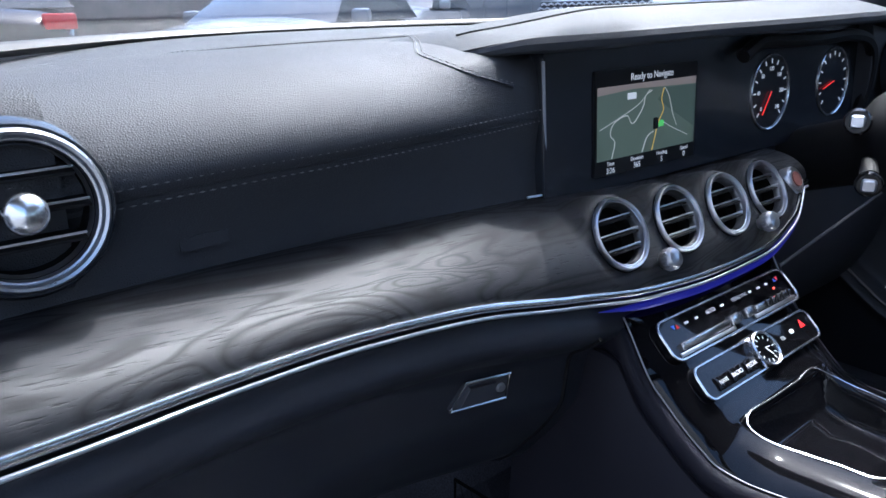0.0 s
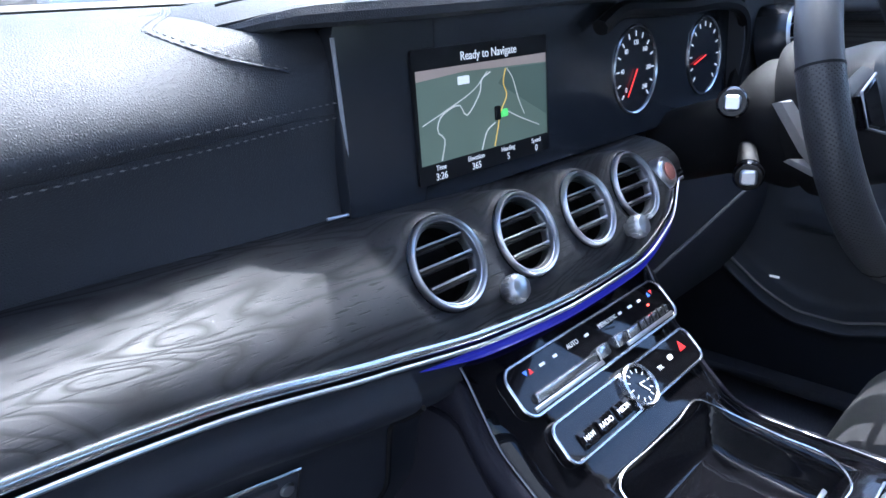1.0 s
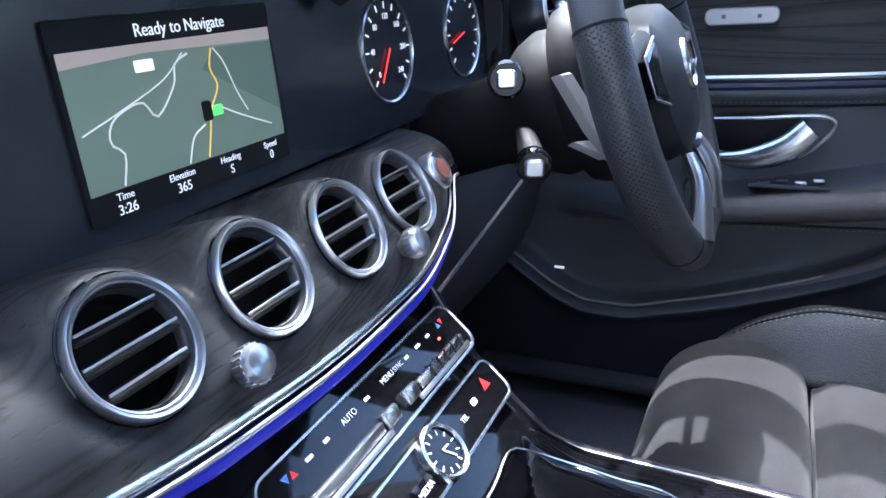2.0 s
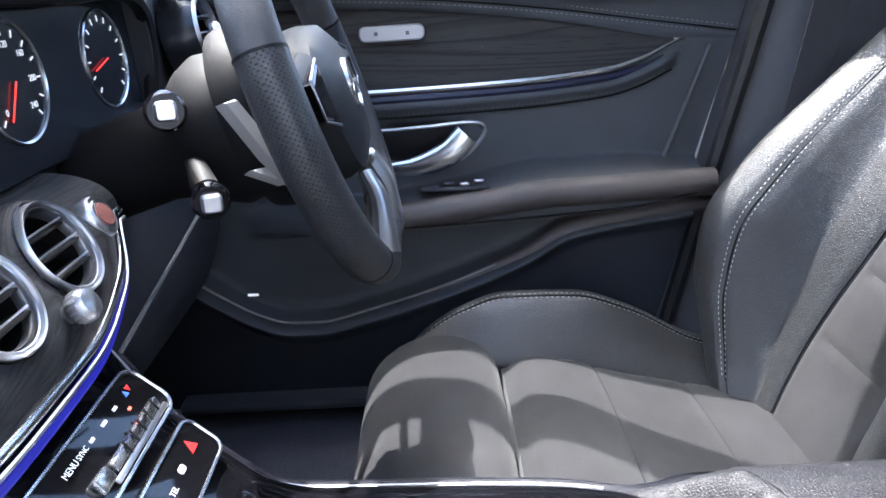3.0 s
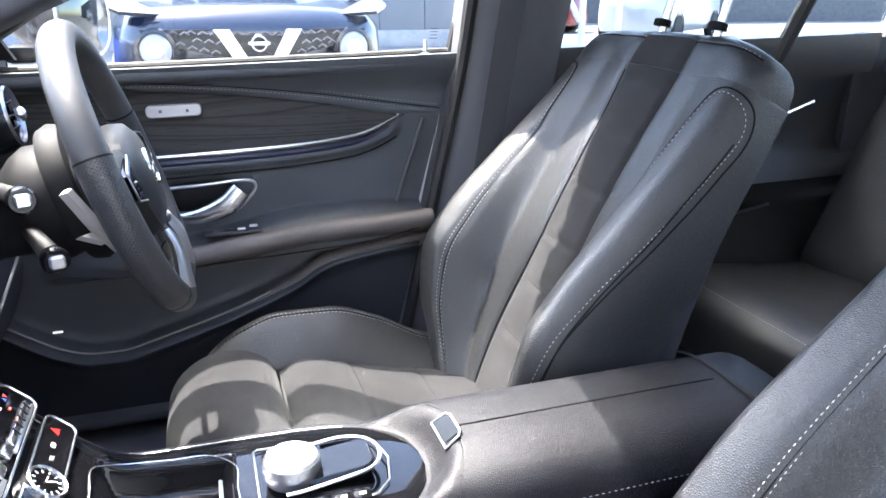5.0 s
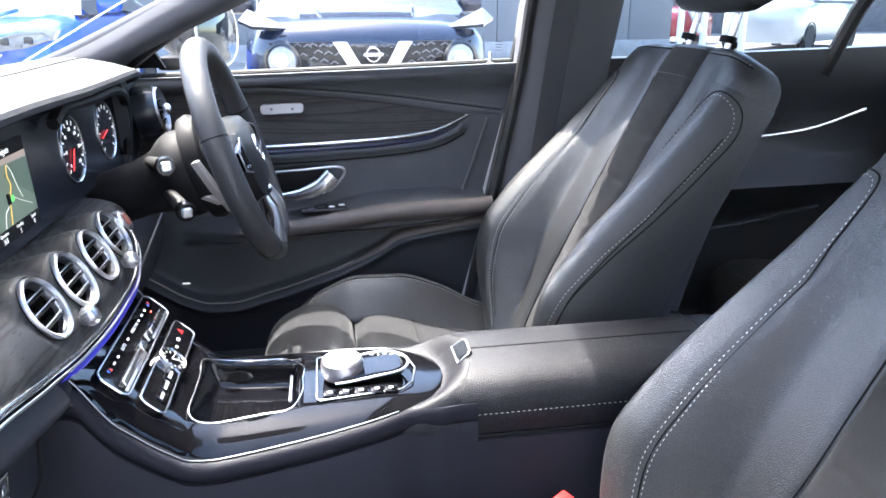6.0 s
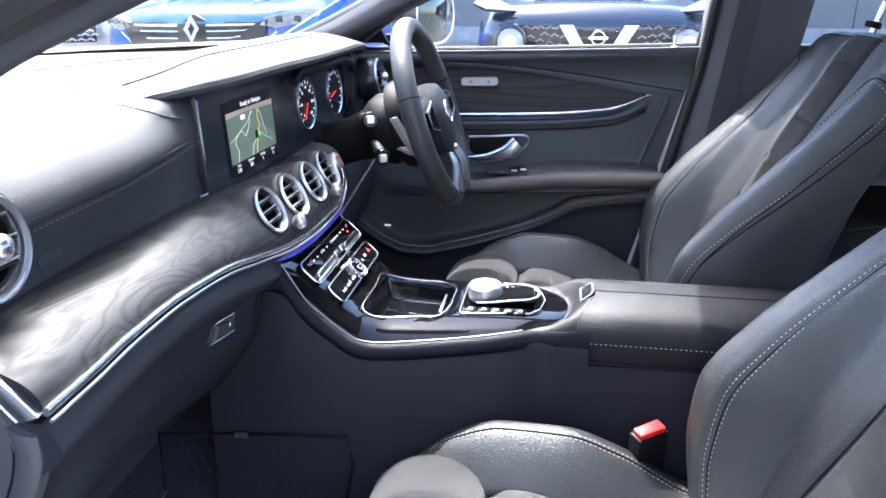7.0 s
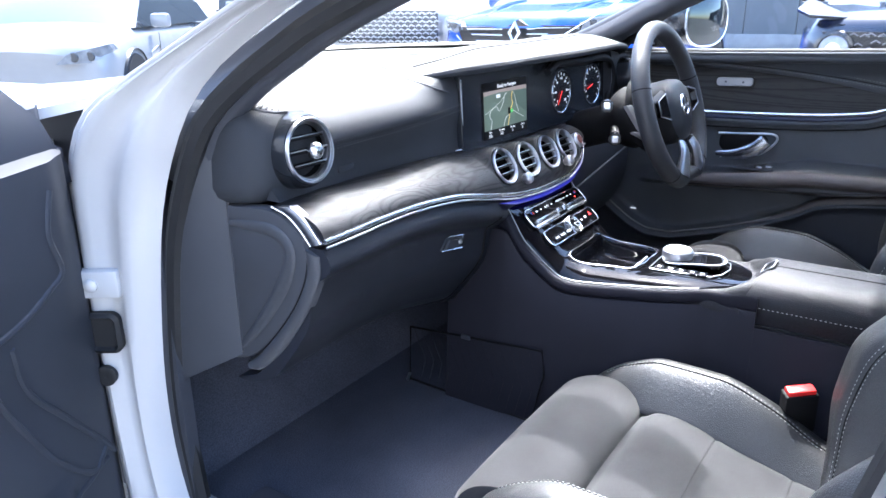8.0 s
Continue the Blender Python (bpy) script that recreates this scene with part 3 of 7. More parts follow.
VN = Vector((0, -0.88, 0.475)).normalized()
VENTS = [Vector(p) for p in ((-0.143, -0.009, 0.788), (-0.048, -0.009, 0.784), (0.047, -0.008, 0.782), (0.142, -0.003, 0.781))]


def wood_pt(u, v):
    x = lerp(-0.688, 0.275, u)
    a, b = Vector((x, wt_y(x), wt_z(x))), Vector((x, chr_y(x), chr_z(x)))
    e = 1.0 - 0.10 * sstep(-0.13, -0.06, x)
    p = Vector((x, lerp(a.y, b.y, math.sin(v * math.pi / 2) ** e), lerp(b.z, a.z, max(0.0, math.cos(v * math.pi / 2)) ** e)))
    move = Vector()
    for c in VENTS:
        d = p - c
        h = d.dot(VN)
        w = 1 - sstep(0.037, 0.054, (d - VN * h).length)
        move += VN * ((-0.0015 - h) * w)
    return p + move


def wood_bm():
    """The ash trim with a round opening for each centre vent."""
    bm = surf(wood_pt, 300, 48, (0, 0.012, -0.012))
    cut = []
    for f in bm.faces:
        p = f.calc_center_median()
        if any(((p - c) - VN * (p - c).dot(VN)).length < 0.0335 for c in VENTS):
            cut.append(f)
    bmesh.ops.delete(bm, geom=cut, context="FACES")
    return bm


part("wood_trim", wood_bm(), WOOD, dash, "black open-pored ash trim")
part("chrome_strip", tube([(x, chr_y(x) - 0.003, chr_z(x) - 0.001) for x in np.linspace(-0.690, 0.27, 90)], 0.0028, 10, flat=1.3), CHROME, dash, "bright chrome trim line")
part("chrome_lip", tube([(x, chr_y(x) - 0.006, chr_z(x) - 0.0080) for x in np.linspace(-0.690, 0.27, 90)], 0.0017, 8), SATIN, dash)
part("light_strip", tube([(x, chr_y(x) - 0.001, chr_z(x) - 0.017) for x in np.linspace(-0.20, 0.25, 50)], lambda t: 0.0042 * min(1, 6 * t + 0.1), 8), AMBIENT, dash, "blue ambient light strip")
# the chrome end blade beside the passenger door
def blade_pt(u, v):
    """The flat metal blade at the passenger end of the ash trim."""
    lo = spline_at(((0.031, 0.833), (0.006, 0.826), (-0.015, 0.811), (-0.034, 0.790)), u)
    hi = spline_at(((-0.004, 0.838), (-0.018, 0.830), (-0.034, 0.816), (-0.052, 0.796)), u)
    return Vector((-0.692 - 0.003 * math.sin(math.pi * v), lerp(lo[0], hi[0], v), lerp(lo[1], hi[1], v)))


def spline_at(pts, t):
    xs = np.linspace(0, 1, len(pts))
    return curve(*zip(xs, [p[0] for p in pts]))(t), curve(*zip(xs, [p[1] for p in pts]))(t)


blade = part("end_blade", surf(blade_pt, 18, 6, (0.012, 0, 0)), DSATIN, dash, "grey satin metal end blade")
for v in (0, 1):
    part("blade_edge", tube([blade_pt(u, v) for u in np.linspace(0, 1, 20)], 0.0016, 6), CHROME, blade)


def lower_pad(u, v):
    x = lerp(-0.675, -0.150, u)
    a = Vector((x, st_y(x) - 0.001, st_z(x)))
    b = Vector((x, wt_y(x), wt_z(x)))
    p = a.lerp(b, v)
    p.y += 0.004 * math.sin(math.pi * v)
    return p


part("lower_pad", surf(lower_pad, 50, 10, (0, 0.03, 0)), DASH, dash, "dark leather lower dash pad")
top_prof = [(0.0, 0.0), (-0.006, 0.012), (0.004, 0.032), (0.034, 0.053), (0.085, 0.066), (0.150, 0.072), (0.215, 0.071), (0.255, 0.062)]


def upper_pad(u, v):
    x = lerp(-0.685, -0.150, u)
    q = spline_prof(v)
    end = 1 - sstep(-0.62, -0.70, x) * 0.30
    fade = sstep(-0.33, -0.19, x)
    k = prof_flat[min(int(v * 59), 59)]
    y = st_y(x) + lerp(q[0] * (1 - 0.35 * sstep(-0.5, -0.69, x)), k.y, fade)
    z = st_z(x) + lerp(q[1] * end, k.z, fade)
    return Vector((x, y, z))


prof_pts = spline([(0, a, b) for a, b in top_prof], 60)
prof_flat = spline([(0, a, b) for a, b in ((0, 0), (0.0, 0.014), (0.002, 0.030), (0.006, 0.046), (0.016, 0.059), (0.045, 0.066), (0.12, 0.070), (0.22, 0.068))], 60)
spline_prof = lambda v: (prof_pts[min(int(v * 59), 59)].y, prof_pts[min(int(v * 59), 59)].z)
part("upper_pad", surf(upper_pad, 60, 59, (0, 0.02, -0.03)), DASH, dash, "grained black leather upper dash pad")
seam = [(x, st_y(x) - 0.004, st_z(x) + 0.004) for x in np.linspace(-0.575, -0.160, 60)]
DTHREAD = mat("grey thread", (0.13, 0.13, 0.13), 0.8)
for d in ((0, -0.001, 0.004), (0, 0.0005, -0.007)):
    part("stitching", stitch(seam, lift=d), DTHREAD, dash, "twin seam in dark thread")
part("seam_groove", tube([(x, st_y(x) + 0.002, st_z(x) - 0.0005) for x in np.linspace(-0.58, -0.165, 50)], 0.0022, 6), BLACK, dash)
# rear ledge up to the windscreen
def ledge(u, v):
    x = lerp(-0.70, 0.70, u)
    ya = 0.285 - 0.09 * sstep(-0.4, -0.7, x) + 0.02 * sstep(-0.2, 0.1, x) - 0.10 * sstep(0.45, 0.70, x)
    yb = base_y(x)
    return Vector((x, lerp(ya, yb, v), 0.935 + 0.012 * math.sin(math.pi * min(1, v * 2.2) * 0.5) + 0.012 * v - 0.02 * abs(x / 0.7) ** 4))


part("screen_ledge", surf(ledge, 48, 14, (0, 0, -0.02)), DASH, dash, "black leather ledge under the windscreen")
part("ledge_groove", tube([Vector(ledge(u, 0.12)) + Vector((0, 0, 0.0)) for u in np.linspace(0.01, 0.55, 50)], 0.004, 6), BLACK, dash)
for d in (0.40, 0.47):
    part("ledge_stitching", stitch([Vector(ledge(u, d)) + Vector((0, 0, 0.001)) for u in np.linspace(0.02, 0.9, 90)]), DTHREAD, dash)
part("ledge_seam", tube([Vector(ledge(u, 0.435)) for u in np.linspace(0.02, 0.9, 70)], 0.0016, 6), BLACK, dash)
# cowl over screen and instruments
cl_y = curve((-0.262, 0.175), (-0.235, 0.115), (-0.19, 0.066), (-0.10, 0.050), (0.05, 0.047), (0.24, 0.030), (0.45, 0.026), (0.58, 0.035), (0.64, 0.085))
cl_z = curve((-0.262, 0.940), (-0.235, 0.955), (-0.19, 0.966), (-0.05, 0.968), (0.24, 0.972), (0.50, 0.975), (0.58, 0.968), (0.64, 0.945))


def cowl(u, v):
    x = lerp(-0.262, 0.64, u)
    y0, z0 = cl_y(x), cl_z(x)
    y1 = 0.32 - 0.05 * sstep(0.4, 0.64, x)
    hump = 0.020 * sstep(-0.24, 0.0, x) * (1 - sstep(0.5, 0.64, x))
    z = z0 + hump * math.sin(math.pi * min(1, v * 1.15)) ** 0.8 - 0.015 * v ** 3 + 0.004 * math.sin(math.pi * v)
    return Vector((x, lerp(y0, y1, v), z))


part("cowl", surf(cowl, 70, 20, (0, 0.012, -0.014)), DASH, dash, "leather hood over the screens")
part("cowl_lip", tube([(x, cl_y(x) + 0.004, cl_z(x) - 0.006) for x in np.linspace(-0.262, 0.64, 70)], lambda t: 0.0085 * sstep(-0.02, 0.10, t), 8), DASH, dash)
part("cowl_seam", tube([Vector(cowl(u, 0.30)) + Vector((0, 0, 0.0005)) for u in np.linspace(0.06, 0.95, 70)], 0.0013, 6), BLACK, dash)
# seam round the corner of the hood, down on to the panel beside the screen
corner = spline([(-0.205, 0.232, 0.9665), (-0.2265, 0.192, 0.9618), (-0.2560, 0.152, 0.9585), (-0.2769, 0.121, 0.9552), (-0.2773, 0.102, 0.9512), (-0.2696, 0.0840, 0.9453), (-0.2547, 0.0746, 0.9384), (-0.2333, 0.0722, 0.9323), (-0.205, 0.0735, 0.925)], 60)
part("corner_seam", tube(corner, 0.0008, 6), SOFT, dash)
for d in ((0.004, -0.001, 0.0010), (-0.004, -0.002, 0.0010)):
    part("stitching", stitch([p + Vector(d) for p in corner]), DTHREAD, dash)
# black glass panel
part("screen_panel", plate(rrect(0.70, 0.155, 0.012), [(0.0, -0.02), (0.0, -0.002), (0.0015, 0)], frame_of((0.185, 0.0735, 0.880), (1, 0, 0), (0, -1, 0.05))), PANEL, dash, "wide piano black screen panel")
part("panel_edge", tube([(-0.166, 0.074, 0.944), (-0.163, 0.074, 0.90), (-0.158, 0.074, 0.822)], 0.0016, 8), mat("pale edge line", (0.30, 0.31, 0.33), 0.4), dash, "thin pale edge")
part("panel_line", tube([(x, 0.073 - 0.012 * sstep(0.3, 0.5, x) * 0, wt_z(x) + 0.003) for x in np.linspace(-0.185, 0.50, 40)], 0.0014, 6), SATIN, dash)
# the screen
SF = frame_of((0.002, 0.0715, 0.874), (1, 0, 0), (0, -1, 0.05))
scr = part("screen", plate(rrect(0.184, 0.110, 0.003), [(0, -0.004), (0, 0.0008)], SF), BLACK, dash, "lit navigation screen")
MAPG = glow("map green", (0.13, 0.17, 0.125), 0.075)
MAPL = glow("map lines", (0.55, 0.55, 0.50), 0.10)
MAPO = glow("map sky", (0.38, 0.30, 0.25), 0.07)
ROUTE = glow("map route", (0.70, 0.46, 0.10), 0.11)
LIT = glow("lit lettering", (0.8, 0.8, 0.8), 0.11)


def flat(loop, M, lift, name, material, parent, label=""):
    b = bmesh.new()
    b.faces.new([b.verts.new(M @ Vector((x, y, lift))) for x, y in loop])
    return part(name, b, material, parent, label, smooth=False)


flat([(-0.089, -0.038), (0.089, -0.038), (0.089, 0.038), (-0.089, 0.038)], SF, 0.0012, "map", MAPG, scr, "green map")
flat([(-0.089, 0.030), (-0.03, 0.033), (0.089, 0.030), (0.089, 0.0385), (-0.089, 0.0385)], SF, 0.0015, "map_sky", MAPO, scr)
flat([(0.015, 0.018), (0.089, -0.02), (0.089, 0.029), (0.030, 0.030)], SF, 0.0014, "map_shade", glow("map shade", (0.07, 0.10, 0.075), 0.12), scr)
for name, m, w, pts in (
    ("map_road", MAPL, 0.0007, [(-0.065, -0.037), (-0.06, -0.02), (-0.068, -0.012), (-0.062, 0.0), (-0.04, 0.006), (-0.03, -0.004), (-0.012, 0.012), (-0.008, 0.024), (0.004, 0.029)]),
    ("map_road", MAPL, 0.0005, [(-0.085, -0.005), (-0.055, 0.004), (-0.02, 0.016), (0.0, 0.03)]),
    ("map_road", MAPL, 0.0006, [(0.028, 0.03), (0.036, 0.02), (0.044, 0.0), (0.052, -0.014)]),
    ("map_road", MAPL, 0.0006, [(0.022, -0.006), (0.044, -0.016), (0.075, -0.028)]),
    ("map_road", MAPL, 0.0007, [(-0.012, -0.037), (-0.004, -0.022), (0.008, -0.016)]),
    ("map_route", ROUTE, 0.0007, [(0.006, -0.037), (0.012, -0.02), (0.016, -0.008), (0.026, 0.006), (0.022, 0.018), (0.026, 0.03)]),
):
    part(name, tube([SF @ p for p in spline([(x, y, 0.0018) for x, y in pts], 30)], w, 4, hint=(0, -1, 0)), m, scr)
part("car_mark", plate(rrect(0.0075, 0.013, 0.002), [(0, 0.001), (0.0004, 0.003)], SF @ pose(0.012, -0.008, 0)), BLACK, scr)
part("speed_mark", plate(rrect(0.009, 0.007, 0.001), [(0, 0.001), (0.0002, 0.0026)], SF @ pose(0.022, -0.009, 0)), glow("green mark", (0.08, 0.36, 0.08), 0.35), scr)
part("road_sign", plate(rrect(0.014, 0.007, 0.001), [(0, 0.001), (0.0002, 0.0026)], SF @ pose(-0.032, 0.026, 0)), LIT, scr)


def words(text, M, size, material, parent, name="lettering", align="CENTER"):
    """Letters as a thin mesh, in the frame M."""
    cu = bpy.data.curves.new("text", "FONT")
    cu.body, cu.size, cu.align_x, cu.align_y, cu.extrude = text, size, align, "CENTER", size * 0.02
    tmp = bpy.data.objects.new("text", cu)
    me = bpy.data.meshes.new_from_object(tmp)
    bpy.data.objects.remove(tmp)
    bpy.data.curves.remove(cu)
    me.transform(Matrix.Translation(-ROOT[parent.name]) @ M)
    me.materials.append(material)
    ob = new(name, me)
    ob.parent = parent
    ROOT[ob.name] = ROOT[parent.name]
    return ob


words("Ready to Navigate", SF @ pose(0.005, 0.0455, 0.0013), 0.0105, LIT, scr)
for x, a, b in ((-0.066, "Time", "3:26"), (-0.020, "Elevation", "365"), (0.026, "Heading", "S"), (0.070, "Speed", "0")):
    words(a, SF @ pose(x, -0.0425, 0.0013), 0.0062, LIT, scr)
    words(b, SF @ pose(x, -0.0500, 0.0013), 0.0085, LIT, scr)
# instruments
DIAL = mat("dial face", (0.012, 0.012, 0.014), 0.35, coat=0.5)
NEEDLE = glow("red needle", (0.8, 0.03, 0.02), 0.4)
for cx, ang in ((0.272, 205), (0.455, 165)):
    M = frame_of((cx, 0.074, 0.878), (1, 0, 0), (0, -1, 0.05))
    g = part("gauge", lathe([(0.001, -0.004), (0.046, -0.004), (0.046, 0.0)], M, 40), DIAL, dash, "round instrument dial")
    part("gauge_ring", lathe([(0.0468, -0.004), (0.0474, 0.002), (0.0490, 0.0032), (0.0504, 0.002), (0.0508, -0.004)], M, 44), CHROME, g, "chrome dial ring")
    for k in range(13):
        a = radians(225 - 270 * k / 12)
        part("mark", rbox((0.006, 0.0014, 0.0006), M @ pose(0.040 * math.cos(a), 0.040 * math.sin(a), 0.0012, 0, 0, math.degrees(a)), 0), LIT, g)
        if k % 2 == 0 and cx < 0.3:
            words(str(k * 20), M @ pose(0.030 * math.cos(a), 0.030 * math.sin(a), 0.0012), 0.0075, LIT, g)
    part("needle", rbox((0.036, 0.0013, 0.001), M @ pose(0.017 * math.cos(radians(ang + 30)), 0.017 * math.sin(radians(ang + 30)), 0.003, 0, 0, ang + 30), 0.0003), NEEDLE, g, "lit red needle")
part("binnacle_hood", tube(spline([(0.17, 0.060, 0.93), (0.21, 0.060, 0.945), (0.272, 0.060, 0.944), (0.36, 0.058, 0.942), (0.455, 0.056, 0.944), (0.52, 0.055, 0.93), (0.545, 0.058, 0.89), (0.53, 0.062, 0.82)], 40), 0.009, 8), BLACK, dash)

# round vents
def vent(c, r, normal, big=False):
    M = frame_of(c, (1, 0, 0), normal) @ pose(0, 0, -0.001)
    g = part("air_vent", lathe([(r * 0.84, -0.022), (r * 0.84, -0.001), (r * 0.86, 0.0025), (r * 0.885, 0.0030), (r * 0.90, 0.0022), (r * 0.925, 0.0050), (r * 0.965, 0.0056), (r, 0.0036), (r * 1.02, -0.001), (r * 1.02, -0.010)], M, 48, cap=False), VRING, dash, "round chrome-ringed air vent")
    part("vent_throat", lathe([(r * 0.84, -0.002), (r * 0.80, -0.024), (0.001, -0.026)], M, 32, cap=False), BLACK, g)
    part("inner_ring", lathe([(r * 0.835, -0.003), (r * 0.82, -0.001), (r * 0.80, -0.003), (r * 0.80, -0.008)], M, 40, cap=False), SATIN, g)
    for k in (-1, 0, 1):
        h = k * r * 0.42
        w = math.sqrt((r * 0.80) ** 2 - h * h)
        part("vane", rbox((2 * w, 0.0022, 0.016), M @ pose(0, h, -0.008, 14, 0, 0), 0.0008), BLACK, g)
        part("vane_edge", rbox((2 * w * 0.98, 0.0016, 0.0012), M @ pose(0, h + 0.002, 0.0005, 14, 0, 0), 0.0004), SATIN, g, "bright vane edge")
    if big:
        part("vent_collar", lathe([(r * 1.01, -0.014), (r * 1.01, 0.001), (r * 1.05, 0.001), (r * 1.11, -0.005), (r * 1.16, -0.018), (r * 1.19, -0.04)], M, 48, cap=False), PANEL, g, "glossy dark vent collar")
        part("vent_knob", lathe([(0.005, -0.004), (0.0075, 0.004), (0.0105, 0.006), (0.0115, 0.012), (0.0105, 0.017), (0.006, 0.0205), (0.0008, 0.0215)], M, 24), CHROME, g, "chrome centre knob")
    else:
        part("vent_bezel", lathe([(r * 1.01, -0.006), (r * 1.025, 0.0005), (r * 1.045, 0.0), (r * 1.055, -0.004)], M, 40, cap=False), GLOSS, g)
    return g


for c in VENTS:
    vent(c, 0.0356, VN)
vent((-0.624, 0.022, 0.896), 0.0445, (-0.10, -0.98, 0.10), True)
vent((0.622, 0.012, 0.889), 0.0445, (-0.82, -0.56, 0.10), True)
for x in (-0.097, 0.092):
    M = frame_of((x, -0.022, 0.7515), (1, 0, 0), VN)
    knob = part("vent_knob", lathe([(0.006, -0.012), (0.0065, 0.006), (0.0095, 0.008), (0.0108, 0.012), (0.0108, 0.018), (0.0090, 0.022), (0.005, 0.0235), (0.001, 0.0238)], M, 24), VRING, dash, "ribbed chrome vent knob")
    for a in range(18):
        q = radians(20 * a)
        part("knob_rib", rbox((0.0012, 0.0012, 0.007), M @ pose(0.0108 * math.cos(q), 0.0108 * math.sin(q), 0.0145), 0), SATIN, knob)
M = frame_of((0.216, 0.001, 0.7795), (1, 0, 0), VN)
g = part("start_button", lathe([(0.001, 0.004), (0.012, 0.0045), (0.0125, 0.002), (0.016, 0.003), (0.0175, 0.001), (0.018, -0.01)], M, 28), SATIN, dash, "round engine start button")
part("button_face", lathe([(0.0008, 0.0062), (0.0095, 0.0058), (0.010, 0.004)], M, 20), mat("dull red plastic", (0.18, 0.07, 0.06), 0.5), g)
# driver's vent housing and lower driver side
part("driver_pad", surf(lambda u, v: Vector((lerp(0.53, 0.72, u), lerp(0.052, 0.075, u) + 0.035 * (v - 0.6) ** 2, lerp(0.79, 0.955, v) - 0.02 * u * v)), 14, 14, (0, 0.05, 0)), DASH, dash)
part("driver_lower", surf(lambda u, v: Vector((lerp(0.20, 0.70, u), lerp(0.085, 0.02, math.sin(math.pi * v * 0.8)) + 0.06 * v, lerp(0.80, 0.50, v))), 16, 16, (0, 0.04, 0)), SOFT, dash, "dark lower dash under the wheel")
part("knee_line", tube([(lerp(0.20, 0.68, t), 0.010 + 0.02 * t, 0.655 + 0.05 * t) for t in np.linspace(0, 1, 12)], 0.0024, 6), mat("pale joint line", (0.20, 0.20, 0.21), 0.5), dash)
# passenger end cap and demister grille
cap_prof = [(p.y, p.z) for p in spline([(0, 0.138, 0.812), (0, 0.142, 0.70), (0, 0.140, 0.60), (0, 0.128, 0.587), (0, 0.077, 0.614), (0, 0.021, 0.674), (0, -0.013, 0.725), (0, -0.027, 0.763), (0, -0.025, 0.792), (0, 0.0, 0.815), (0, 0.031, 0.828), (0, 0.09, 0.826)], 60, closed=True)]
bm = loft([[Vector((x, y + (0.08 - y) * d, z + (0.72 - z) * d)) for y, z in cap_prof] for x, d in ((-0.670, 0.02), (-0.686, 0.0), (-0.692, 0.02), (-0.693, 0.06))])
part("end_cap", bm, CAPP, dash, "grey plastic dash end cap")
part("cap_ridge", tube(spline([(-0.693, 0.126, 0.797), (-0.694, 0.086, 0.801), (-0.694, 0.032, 0.801), (-0.694, 0.004, 0.782), (-0.694, 0.012, 0.742), (-0.694, 0.046, 0.690), (-0.694, 0.090, 0.638), (-0.693, 0.130, 0.600)], 50), lambda t: 0.004 + 0.007 * math.sin(math.pi * t), 10, flat=0.35, hint=(1, 0, 0)), CAPP, dash, "raised ridge of the end cap")
bin_ = spline([(-0.690, -0.020, 0.787), (-0.690, -0.024, 0.762), (-0.690, -0.010, 0.722), (-0.690, 0.024, 0.672), (-0.690, 0.079, 0.612), (-0.690, 0.108, 0.588)], 40)
bout = spline([(-0.690, -0.045, 0.777), (-0.690, -0.043, 0.749), (-0.690, -0.020, 0.699), (-0.690, 0.027, 0.634), (-0.690, 0.080, 0.584), (-0.690, 0.104, 0.576)], 40)
part("end_band", sheet([[p.lerp(q, t) - Vector((0.005 * math.sin(math.pi * t) ** 0.6, 0, 0)) for t in np.linspace(0, 1, 9)] for p, q in zip(bin_, bout)], (0.012, 0, 0)), CAPP, dash, "grey band round the dash end cap")
part("cap_joint", tube([p + Vector((-0.0005, 0, 0)) for p in bin_], 0.0020, 6), BLACK, dash)
part("cap_edge", tube([(-0.693, 0.130, 0.797), (-0.694, 0.140, 0.70), (-0.693, 0.138, 0.602)], 0.003, 8), CAPP, dash)
pe = [(p.y, p.z) for p in spline([(0, 0.066, 0.828), (0, 0.040, 0.865), (0, 0.040, 0.922), (0, 0.066, 0.953), (0, 0.16, 0.963), (0, 0.25, 0.945), (0, 0.27, 0.86), (0, 0.17, 0.822)], 44, closed=True)]
bm = loft([[Vector((x, y + (0.16 - y) * d, z + (0.885 - z) * d)) for y, z in pe] for x, d in ((-0.60, 0.0), (-0.640, 0.0), (-0.665, 0.012), (-0.682, 0.045), (-0.694, 0.11), (-0.702, 0.22), (-0.706, 0.42))])
part("pad_end", bm, DASH, dash, "rounded end of the dash pad")
M = frame_of((-0.653, 0.066, 0.9505), (0.80, -0.57, -0.18), (-0.10, -0.40, 0.91))
leafp = [(-0.026, 0.003), (-0.020, -0.006), (-0.008, -0.011), (0.010, -0.009), (0.028, -0.001), (0.015, 0.007), (0.0, 0.010), (-0.015, 0.009)]
g = part("demister_grille", plate(leafp, [(0, -0.005), (0, 0.0020), (0.0015, 0.0030)], M), SOFT, dash, "small slotted demister grille")
for k in range(5):
    part("slot", rbox((0.013 - 0.002 * abs(k - 2), 0.0026, 0.002), M @ pose(-0.014 + 0.0075 * k, 0.0, 0.0028, 0, 0, 62), 0.0004), BLACK, g)
# glovebox
gb = [(0.0, 0.0), (-0.010, -0.012), (-0.013, -0.026), (0.004, -0.042), (0.022, -0.056), (0.027, -0.085), (0.032, -0.112), (0.052, -0.145), (0.080, -0.18), (0.112, -0.215), (0.16, -0.235)]
gp = spline([(0, a, b) for a, b in gb], 40)


